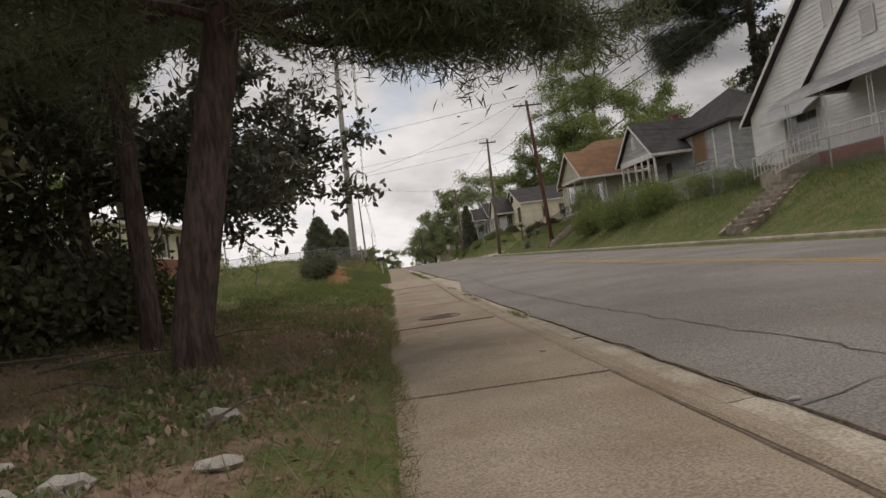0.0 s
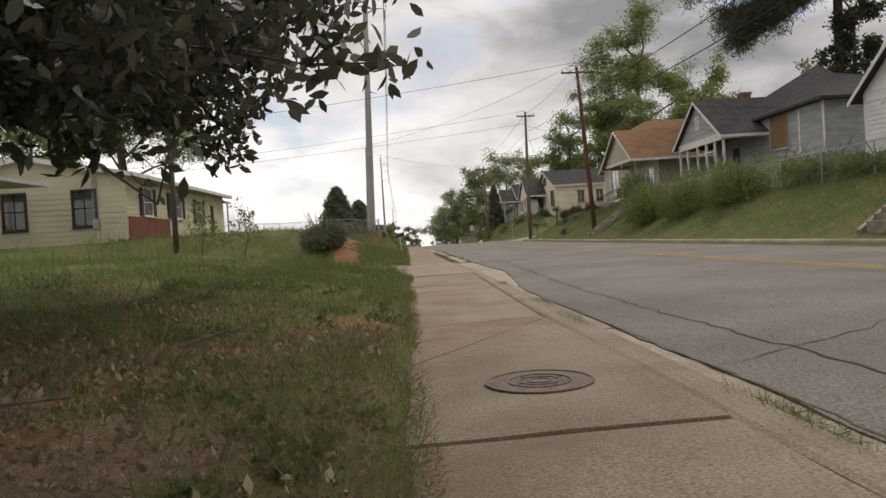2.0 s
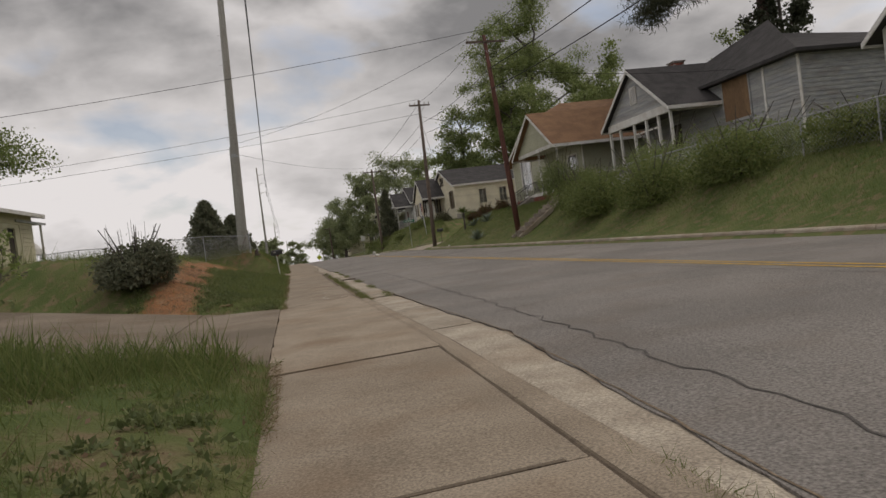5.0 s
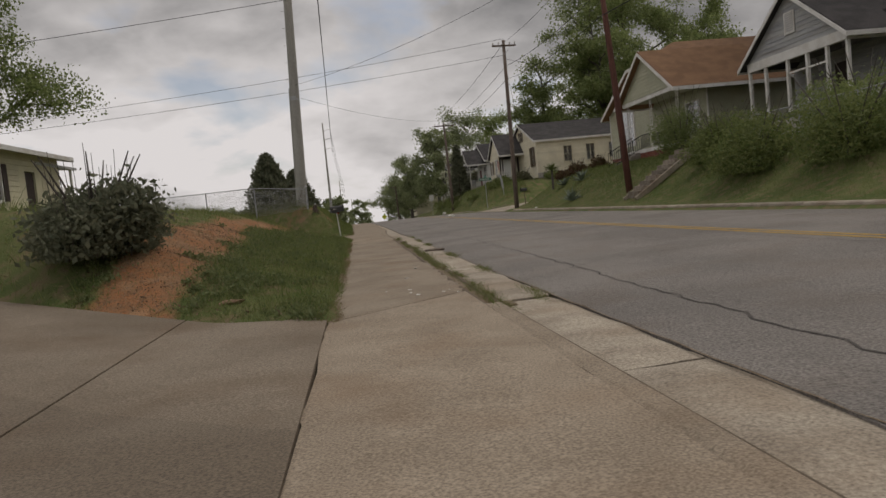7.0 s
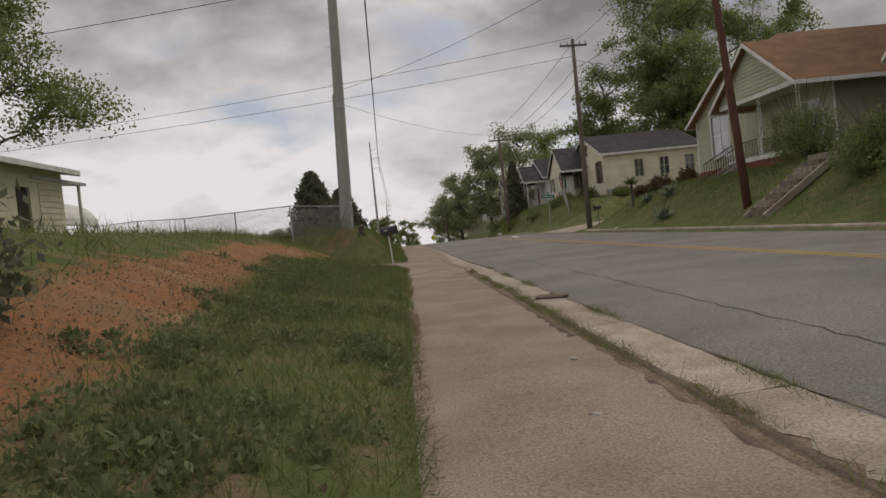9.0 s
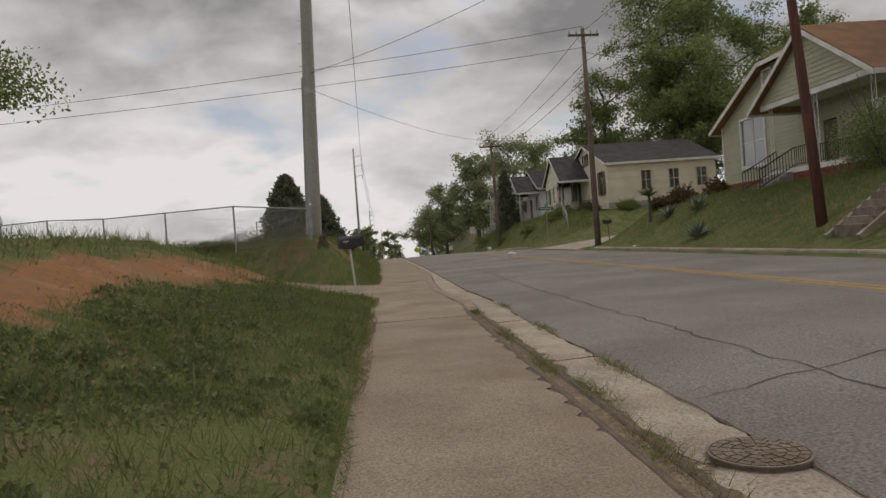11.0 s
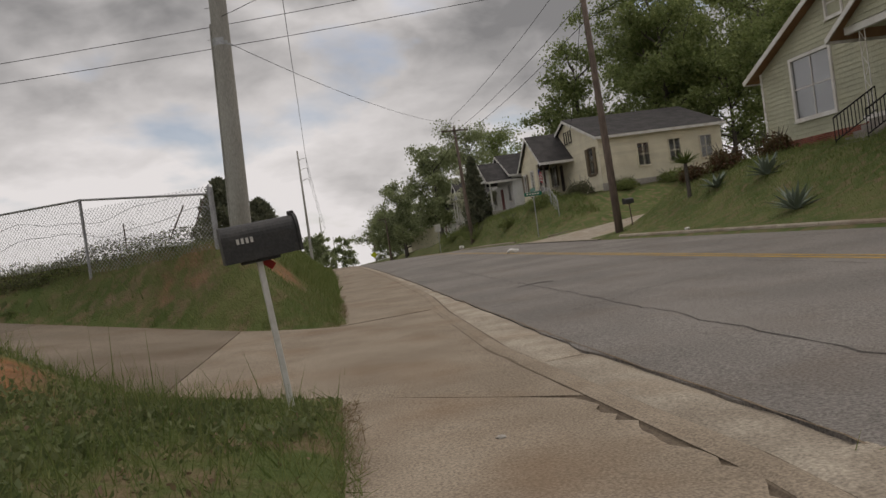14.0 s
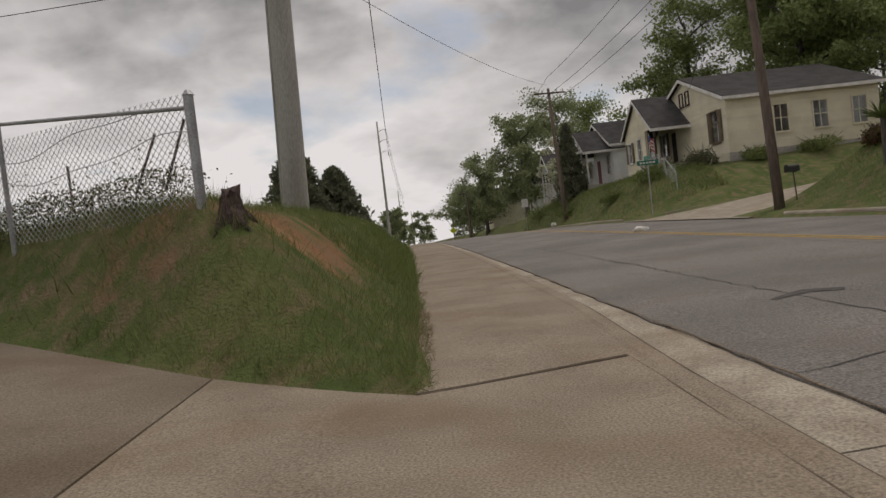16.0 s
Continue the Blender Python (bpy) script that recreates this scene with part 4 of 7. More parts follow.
def clipped_roof(parent, x0, x1, y0, y1, eave, ridge, clip, back, mat, trim, over=0.6, thick=0.13):
    """Two slopes whose front end is cut short by a small hip."""
    mid = (y0 + y1) / 2
    k = (ridge - eave) / (mid - y0)
    lo, xf, xb = eave - k * over, x0 - over * 0.8, x1 + over * 0.8
    half = (ridge - clip) / k
    bm = bmesh.new()
    p = {key: bm.verts.new((co[0], co[1], co[2] + thick)) for key, co in {"la": (xf, y0 - over, lo), "lc": (xf, mid - half, clip), "rc": (xf, mid + half, clip), "ra": (xf, y1 + over, lo), "f": (xf + back, mid, ridge), "b": (xb, mid, ridge), "lb": (xb, y0 - over, lo), "rb": (xb, y1 + over, lo)}.items()}
    for face in (("la", "lc", "f", "b", "lb"), ("ra", "rb", "b", "f", "rc"), ("lc", "rc", "f")):
        bm.faces.new([p[q] for q in face])
    geo = bmesh.ops.extrude_face_region(bm, geom=bm.faces[:])
    for v in geo["geom"]:
        if isinstance(v, bmesh.types.BMVert):
            v.co.z -= thick
    bmesh.ops.recalc_face_normals(bm, faces=bm.faces[:])
    roof = part("roof", bm, mat, parent)
    line = [(xf - 0.03, y0 - over, lo + 0.02), (xf - 0.03, mid - half, clip + 0.02), (xf - 0.03, mid + half, clip + 0.02), (xf - 0.03, y1 + over, lo + 0.02)]
    for a, b in zip(line, line[1:]):
        part("rake_board", beam(bmesh.new(), a, b, 0.045, 0.2), trim, roof, "painted rake board")
    for yy in (y0 - over - 0.025, y1 + over + 0.025):
        part("fascia", beam(bmesh.new(), (xf, yy, lo + 0.03), (xb, yy, lo + 0.03), 0.04, 0.19), trim, roof)
    return roof


def gable_wall(parent, axis, w0, w1, c0, c1, base, eave, ridge, openings, mat):
    """The wall under a gable: a slab with openings and the triangle over it."""
    w = wall_slab(parent, axis, w0, w1, c0, c1, base, eave, [o for o in openings if o[1] < eave], mat)
    bm = bmesh.new()
    prism(bm, [(c0, eave), (c1, eave), ((c0 + c1) / 2, ridge)], axis, w0, w1)
    part("gable", bm, mat, w)
    return w


def gable_edges(c0, c1, eave, ridge):
    mid = (c0 + c1) / 2

    def edges(v):
        t = max(0.0, (v - eave) / (ridge - eave))
        return c0 + (mid - c0) * t, c1 - (c1 - mid) * t
    return edges


def vent(parent, x, y, z, w, h):
    """A louvred gable vent on a wall that faces the road."""
    v = part("vent", box(box(box(box(bmesh.new(), x - 0.07, y - w / 2 - 0.05, z, x - 0.02, y - w / 2, z + h), x - 0.07, y + w / 2, z, x - 0.02, y + w / 2 + 0.05, z + h), x - 0.07, y - w / 2 - 0.05, z + h, x - 0.02, y + w / 2 + 0.05, z + h + 0.05), x - 0.07, y - w / 2 - 0.05, z - 0.05, x - 0.02, y + w / 2 + 0.05, z), WHITE, parent, "white louvred vent")
    n = int(h / 0.09)
    for k in range(n):
        zz = z + h * (k + 0.5) / n
        part("slat", beam(bmesh.new(), (x - 0.045, y - w / 2, zz), (x - 0.045, y + w / 2, zz), 0.012, 0.06, (0.5, 0, 1)), WHITE, v)
    return v


def inner_floor(parent, x0, x1, y0, y1, z):
    part("floor", boxed(x0, y0, z - 0.1, x1, y1, z), WALL_INNER, parent)


def steps_up(x0, y0, y1, z0, x1, z1, n, label, dy=0.0, cheeks=True):
    """A flight up the bank from x0 to x1, with cheek walls."""
    top = thing("steps", x0, (y0 + y1) / 2, z0, label, "steps")
    for k in range(n):
        t0, t1 = k / n, (k + 1) / n
        xa, xb = (x1 - x0) * t0, (x1 - x0) * t1
        ya = dy * t0
        h = (z1 - z0) * t1
        part("step", boxed(xa, ya - (y1 - y0) / 2 + 0.14, h - 0.35, xb + 0.03, ya + (y1 - y0) / 2 - 0.14, h, 0.012), STEP_STONE, top)
    if cheeks:
        for s in (-1, 1):
            yy = s * ((y1 - y0) / 2 - 0.06)
            part("cheek_wall", beam(bmesh.new(), (-0.15, yy, -0.16), (x1 - x0 + 0.1, yy + dy, z1 - z0 - 0.10), 0.12, 0.24), PALE_CONCRETE, top)
    return top


def brick_face(parent, axis, w, out, u0, u1, v0, v1):
    """Courses of brick in front of a mortar wall; each brick a piece."""
    bw, bh = 0.215, 0.072
    me = bpy.data.meshes.new("brick")
    bm = bmesh.new()
    sx = (0.02, bw - 0.012, bh - 0.012) if axis == "x" else (bw - 0.012, 0.02, bh - 0.012)
    box(bm, -sx[0] / 2, -sx[1] / 2, -sx[2] / 2, sx[0] / 2, sx[1] / 2, sx[2] / 2)
    bm.to_mesh(me)
    bm.free()
    me.materials.append(RED_BRICK)
    r = 0
    v = v0 + bh / 2
    while v < v1:
        u = u0 + bw * (0.5 if r % 2 else 1.0)
        while u < u1 - bw * 0.4:
            ob = new("brick", me)
            ob.parent = parent
            ob.location = (w + out * 0.008, u, v) if axis == "x" else (u, w + out * 0.008, v)
            u += bw
        v += bh
        r += 1


def rail(parent, pts, h, mat, gap=0.14, name="railing"):
    bm = bmesh.new()
    for p, q in zip(pts, pts[1:]):
        p, q = Vector(p), Vector(q)
        beam(bm, p + Vector((0, 0, h)), q + Vector((0, 0, h)), 0.05, 0.04)
    top = part(name, bm, mat, parent)
    for p, q in zip(pts, pts[1:]):
        p, q = Vector(p), Vector(q)
        part("lower_bar", beam(bmesh.new(), p + Vector((0, 0, 0.12)), q + Vector((0, 0, 0.12)), 0.03, 0.03), mat, top)
        n = max(1, int((q - p).length / gap))
        for k in range(n + 1):
            c = p.lerp(q, k / n)
            part("baluster", beam(bmesh.new(), c + Vector((0, 0, 0.0 if k in (0, n) else 0.12)), c + Vector((0, 0, h)), 0.022, 0.022), mat, top)
    return top


def lattice_post(parent, x, y, z0, z1, mat):
    """An ornamental iron porch post: two rods with a zigzag between."""
    bm = bmesh.new()
    for s in (-0.12, 0.12):
        tube(bm, [(x, y + s, z0), (x, y + s, z1)], 0.016, 6)
    n = 7
    for k in range(n):
        a, b = z0 + (z1 - z0) * k / n, z0 + (z1 - z0) * (k + 1) / n
        s = 0.12 if k % 2 else -0.12
        tube(bm, [(x, y + s, a), (x, y - s, b)], 0.010, 5)
    return part("post", bm, mat, parent, "ornamental iron post")


def sage_house():
    h = thing("house", 24, 67.5, 2.3, "sage green clapboard house with orange-brown roof and gabled porch", "house")
    h.location = (0, 0, 0)
    x0, x1, y0, y1, b, e, r = 19.8, 31.0, 60.2, 75.0, 2.0, 6.25, 9.75
    ops = [(70.5, 3.85, 2.3, 2.4), (64.8, 3.0, 0.95, 2.1), (61.2, 3.7, 1.5, 1.6)]
    att = (69.55, 7.35, 0.8, 1.0)
    clip = 8.6
    w = wall_slab(h, "x", x0, x0 + 0.16, y0, y1, b, e, ops, SAGE_SIDING)
    ca, cb = gable_edges(y0, y1, e, r)(clip)
    part("gable", prism(bmesh.new(), [(y0, e), (y1, e), (cb, clip), (ca, clip)], "x", x0, x0 + 0.16), SAGE_SIDING, w)
    siding(w, "x", x0, -1, gable_edges(y0, y1, e, r), 3.0, clip - 0.05, 0.19, [(o[0] - 0.1, o[1] - 0.1, o[2] + 0.2, o[3] + 0.2) for o in ops + [att]], SAGE_SIDING)
    for yy in (y0 + 0.02, y1 - 0.02):
        part("corner_board", boxed(x0 - 0.05, yy - 0.06, b, x0 - 0.002, yy + 0.06, e), WHITE, w)
    wall_slab(h, "y", y0 + 0.003, y0 + 0.16, x0 + 0.165, x1, b, e, [], SAGE_SIDING)
    wall_slab(h, "y", y1 - 0.16, y1 - 0.003, x0 + 0.165, x1, b, e, [], SAGE_SIDING)
    gable_wall(h, "x", x1 - 0.16, x1, y0 + 0.165, y1 - 0.165, b, e, r, [], SAGE_SIDING)
    clipped_roof(h, x0, x1, y0, y1, e, r, clip, 2.3, ROOF_BROWN, WHITE)
    window(h, "x", x0 - 0.03, -1, *ops[0], WHITE, (1, 1), CURTAIN, trim=0.13)
    window(h, "x", x0 - 0.03, -1, *ops[2], WHITE, (1, 1))
    window(h, "x", x0 - 0.03, -1, *att, WHITE, (0, 1))
    part("door", boxed(x0 + 0.03, 64.85, 3.0, x0 + 0.08, 65.7, 5.05), OLIVE_PAINT, h, "brown front door")
    inner_floor(h, x0 + 0.2, x1 - 0.2, y0 + 0.2, y1 - 0.2, 2.9)
    # brick foot of the front wall
    f = part("foundation", boxed(x0 - 0.06, 66.6, 1.6, x0 - 0.005, y1, 3.0), MORTAR, h)
    brick_face(f, "x", x0 - 0.06, -1, 66.6, y1, 2.3, 3.0)
    # porch
    px, pa, pb, pe, pr = 17.6, 59.3, 66.9, 6.05, 8.45
    deck = part("porch_deck", boxed(px, pa, 2.85, x0 - 0.07, pb - 0.4, 3.05), WHITE, h, "white-edged porch floor")
    base = part("porch_base", boxed(px + 0.05, pa + 0.03, 1.2, x0 - 0.08, pb - 0.45, 2.845), MORTAR, h, "red brick porch base")
    brick_face(base, "x", px + 0.05, -1, pa + 0.03, pb - 0.45, 1.7, 2.84)
    brick_face(base, "y", pb - 0.45, 1, px + 0.05, x0 - 0.1, 1.7, 2.84)
    g = part("porch_gable", prism(bmesh.new(), [(pa, pe), (pb, pe), ((pa + pb) / 2, pr)], "x", px, px + 0.12), SAGE_SIDING, h)
    siding(g, "x", px, -1, gable_edges(pa, pb, pe, pr), pe, pr - 0.2, 0.19, [], SAGE_SIDING)
    gable_roof(h, "x", px, x0 + 3.5, pa, pb, pe, pr, ROOF_BROWN, WHITE, over=0.45, name="porch_roof")
    part("porch_beam", boxed(px + 0.005, pa, pe - 0.24, px + 0.18, pb, pe - 0.004), WHITE, h)
    part("porch_ceiling", boxed(px + 0.19, pa + 0.05, pe - 0.06, x0 - 0.05, pb - 0.05, pe - 0.02), SAGE_SIDING, h)
    for yy in (pa + 0.3, 63.0, pb - 0.6):
        lattice_post(h, px + 0.15, yy, 3.05, pe - 0.24, WHITE)
    rail(h, [(px + 0.1, 62.8, 3.05), (px + 0.1, pa + 0.4, 3.05)], 0.75, BLACK_METAL)
    rail(h, [(px - 1.5, 64.6, 2.2), (px + 0.1, 64.6, 3.05), (px + 0.1, 63.4, 3.05)], 0.85, BLACK_METAL, name="stair_rail")
    rail(h, [(px - 1.5, 66.0, 2.2), (px + 0.1, 66.0, 3.05)], 0.85, BLACK_METAL, name="stair_rail")
    for k in range(5):
        part("porch_step", boxed(px - 1.5 + 0.3 * k, 64.65, 1.7, px - 1.2 + 0.3 * k + 0.02, 65.95, 2.2 + 0.17 * (k + 1) - 0.17), MORTAR, h)
    return h


def grey_house():
    h = thing("house", 0, 0, 0, "weathered grey house with dark roof and sagging screened porch", "house")
    x0, x1, y0, y1, b, e = 22.8, 33.0, 43.2, 57.0, 2.2, 7.0
    ops = [(46.7, 4.9, 2.1, 2.2)]
    w = wall_slab(h, "x", x0, x0 + 0.15, y0, y1, b, e, ops, GREY_SIDING)
    siding(w, "x", x0, -1, lambda v: (y0, y1), 3.2, e, 0.2, [(46.6, 4.8, 2.3, 2.4)], GREY_SIDING)
    window(h, "x", x0 - 0.03, -1, *ops[0], GREY_SIDING, board=PLYWOOD)
    w2 = wall_slab(h, "y", y0 + 0.003, y0 + 0.15, x0 + 0.155, x1, b, e, [], GREY_SIDING)
    siding(w2, "y", y0, -1, lambda v: (x0, x1), 3.2, e, 0.2, [], GREY_SIDING, False)
    wall_slab(h, "y", y1 - 0.15, y1 - 0.003, x0 + 0.155, x1, b, e, [], GREY_SIDING)
    wall_slab(h, "x", x1 - 0.15, x1, y0 + 0.155, y1 - 0.155, b, e, [], GREY_SIDING)
    for yy in (y0 + 0.03, 45.6):
        part("corner_board", boxed(x0 - 0.06, yy - 0.07, b, x0 - 0.002, yy + 0.07, e), WHITE, w)
    inner_floor(h, x0 + 0.2, x1 - 0.2, y0 + 0.2, y1 - 0.2, 3.1)
    # hipped roof with a short ridge
    bm = bmesh.new()
    o = 0.5
    c = [(x0 - o, y0 - o), (x1 + o, y0 - o), (x1 + o, y1 + o), (x0 - o, y1 + o)]
    lo = [bm.verts.new((*p, e - 0.1)) for p in c]
    hi = [bm.verts.new((*p, e + 0.06)) for p in c]
    r0, r1 = bm.verts.new((26.2, 49.2, 10.1)), bm.verts.new((29.2, 52.2, 10.1))
    bm.faces.new(lo)
    for i in range(4):
        bm.faces.new((lo[i], lo[(i + 1) % 4], hi[(i + 1) % 4], hi[i]))
    bm.faces.new((hi[0], hi[1], r1, r0))
    bm.faces.new((hi[1], hi[2], r1))
    bm.faces.new((hi[2], hi[3], r0, r1))
    bm.faces.new((hi[3], hi[0], r0))
    bmesh.ops.recalc_face_normals(bm, faces=bm.faces[:])
    part("roof", bm, ROOF_DARK, h)
    ch = part("chimney", boxed(24.6, 56.0, 6.6, 25.3, 56.7, 9.75), MORTAR, h, "red brick chimney")
    brick_face(ch, "x", 24.6, -1, 56.0, 56.7, 7.4, 9.7)
    brick_face(ch, "y", 56.0, -1, 24.6, 25.3, 7.4, 9.7)
    part("cap", boxed(24.53, 55.93, 9.76, 25.37, 56.77, 9.84), MORTAR, ch)
    # porch
    px, pa, pb, pe, pr = 20.0, 49.3, 56.4, 6.25, 8.75
    g = part("porch_gable", prism(bmesh.new(), [(pa, pe), (pb, pe), ((pa + pb) / 2, pr)], "x", px, px + 0.12), GREY_SIDING, h)
    siding(g, "x", px, -1, gable_edges(pa, pb, pe, pr), pe, pr - 0.2, 0.2, [(52.45, 6.9, 0.8, 1.0)], GREY_SIDING)
    vent(h, px - 0.02, (pa + pb) / 2, 6.95, 0.62, 0.85)
    gable_roof(h, "x", px, x0 + 2.4, pa, pb, pe, pr, ROOF_DARK, WHITE, over=0.4, name="porch_roof")
    part("porch_beam", boxed(px - 0.06, pa, pe - 0.42, px + 0.14, pb, pe - 0.004), WHITE, h, "peeling white porch beam")
    part("porch_beam", boxed(px + 0.145, pa, pe - 0.42, x0, pa + 0.14, pe - 0.004), WHITE, h)
    part("porch_deck", boxed(px, pa, 3.3, x0, pb, 3.5), WALL_INNER, h)
    part("porch_base", boxed(px + 0.05, pa + 0.03, 2.0, x0 - 0.05, pb - 0.03, 3.295), STONE, h, "pale block porch base")
    for i, yy in enumerate((pa + 0.07, 50.6, 51.9, 53.3, 55.0, pb - 0.07)):
        part("post", boxed(px - 0.03, yy - 0.07, 3.5, px + 0.11, yy + 0.07, pe - 0.42, 0.01), WHITE, h)
    for yy in (50.6, 51.9):
        part("screen_rail", boxed(px, yy, 5.2, px + 0.05, yy + 1.3, 5.28), WHITE, h)
    part("porch_ceiling", boxed(px + 0.15, pa + 0.15, pe - 0.08, x0 - 0.05, pb - 0.15, pe - 0.03), WALL_INNER, h)
    part("door", boxed(x0 - 0.04, 53.0, 3.5, x0 - 0.005, 53.95, 5.6), SHADE_PAINT, h)
    return h


def white_house():
    h = thing("house", 0, 0, 0, "white clapboard house with steep gables and metal awnings", "house")
    x0, x1, y0, y1, b, e, r = 20.4, 32.0, 21.4, 36.3, 1.9, 5.95, 11.5
    ops = [(30.5, 3.5, 2.6, 1.75), (24.0, 3.0, 1.0, 2.1), (21.9, 3.6, 1.4, 1.6)]
    w = gable_wall(h, "x", x0, x0 + 0.16, y0, y1, b, e, r, ops, WHITE_SIDING)
    siding(w, "x", x0, -1, gable_edges(y0, y1, e, r), 2.5, r - 0.3, 0.2, [(o[0] - 0.1, o[1] - 0.1, o[2] + 0.2, o[3] + 0.2) for o in ops] + [(28.5, 8.6, 0.75, 1.1)], WHITE_SIDING)
    w2 = wall_slab(h, "y", y1 - 0.16, y1 - 0.003, x0 + 0.165, x1, b, e, [], WHITE_SIDING)
    siding(w2, "y", y1, 1, lambda v: (x0, x1), 2.5, e, 0.2, [], WHITE_SIDING, False)
    wall_slab(h, "y", y0 + 0.003, y0 + 0.16, x0 + 0.165, x1, b, e, [], WHITE_SIDING)
    gable_wall(h, "x", x1 - 0.16, x1, y0 + 0.165, y1 - 0.165, b, e, r, [], WHITE_SIDING)
    gable_roof(h, "x", x0, x1, y0, y1, e, r, ROOF_DARK, WHITE, over=0.5)
    vent(h, x0 - 0.02, 28.87, 8.65, 0.6, 1.0)
    window(h, "x", x0 - 0.03, -1, *ops[0], WHITE, (2, 1))
    window(h, "x", x0 - 0.03, -1, *ops[2], WHITE, (1, 1))
    part("door", boxed(x0 + 0.03, 24.05, 3.0, x0 + 0.08, 24.95, 5.05), OLIVE_PAINT, h)
    inner_floor(h, x0 + 0.2, x1 - 0.2, y0 + 0.2, y1 - 0.2, 2.9)
    aw = part("awning", prism(bmesh.new(), [(x0 - 0.04, 5.85), (x0 - 1.05, 5.15), (x0 - 1.05, 5.05), (x0 - 1.0, 5.05), (x0 - 1.0, 5.12), (x0 - 0.04, 5.79)], "y", 30.0, 33.7), AWNING, h, "grey aluminium window awning")
    # gabled porch
    px, pa, pb, pe, pr = 18.4, 19.7, 27.9, 5.85, 8.95
    g = part("porch_gable", prism(bmesh.new(), [(pa, pe), (pb, pe), ((pa + pb) / 2, pr)], "x", px, px + 0.12), WHITE_SIDING, h)
    siding(g, "x", px, -1, gable_edges(pa, pb, pe, pr), pe, pr - 0.25, 0.2, [(23.35, 6.75, 0.9, 1.0)], WHITE_SIDING)
    vent(h, px - 0.02, 23.8, 6.8, 0.65, 0.9)
    gable_roof(h, "x", px, x0 + 3.0, pa, pb, pe, pr, ROOF_DARK, WHITE, over=0.4, name="porch_roof")
    part("canopy", prism(bmesh.new(), [(px + 0.1, 5.95), (px - 1.5, 5.25), (px - 1.5, 5.08), (px - 1.44, 5.08), (px - 1.44, 5.2), (px + 0.1, 5.86)], "y", pa - 0.2, pb + 0.6), AWNING, h, "grey corrugated metal porch canopy")
    for k in range(26):
        yy = pa - 0.1 + k * 0.34
        part("canopy_rib", beam(bmesh.new(), (px + 0.05, yy, 5.955), (px - 1.5, yy, 5.275), 0.04, 0.035), AWNING, h)
    part("porch_base", boxed(px - 1.3, pa, 1.2, x0 - 0.05, pb, 2.9), MORTAR, h, "red brick porch base")
    bb = part("brick_skirt", boxed(px - 1.35, pa, 1.3, px - 1.305, pb, 2.85), RED_PAINT, h)
    for yy in (pa + 0.3, 22.6, 25.2, pb - 0.3):
        lattice_post(h, px - 1.2, yy, 2.9, 5.12, WHITE)
    rail(h, [(px - 1.2, pa + 0.3, 2.9), (px - 1.2, 25.2, 2.9)], 0.8, WHITE, 0.16)
    rail(h, [(px - 1.2, 25.2, 2.9), (px - 3.2, 25.6, 2.2)], 0.85, WHITE, 0.16, "stair_rail")
    rail(h, [(px - 1.2, 27.2, 2.9), (px - 3.2, 27.2, 2.2)], 0.85, WHITE, 0.16, "stair_rail")
    for k in range(4):
        part("porch_step", boxed(px - 3.0 + 0.42 * k, 25.65, 1.8, px - 2.58 + 0.42 * k + 0.02, 27.15, 2.25 + 0.16 * (k + 1)), PALE_CONCRETE, h)
    return h


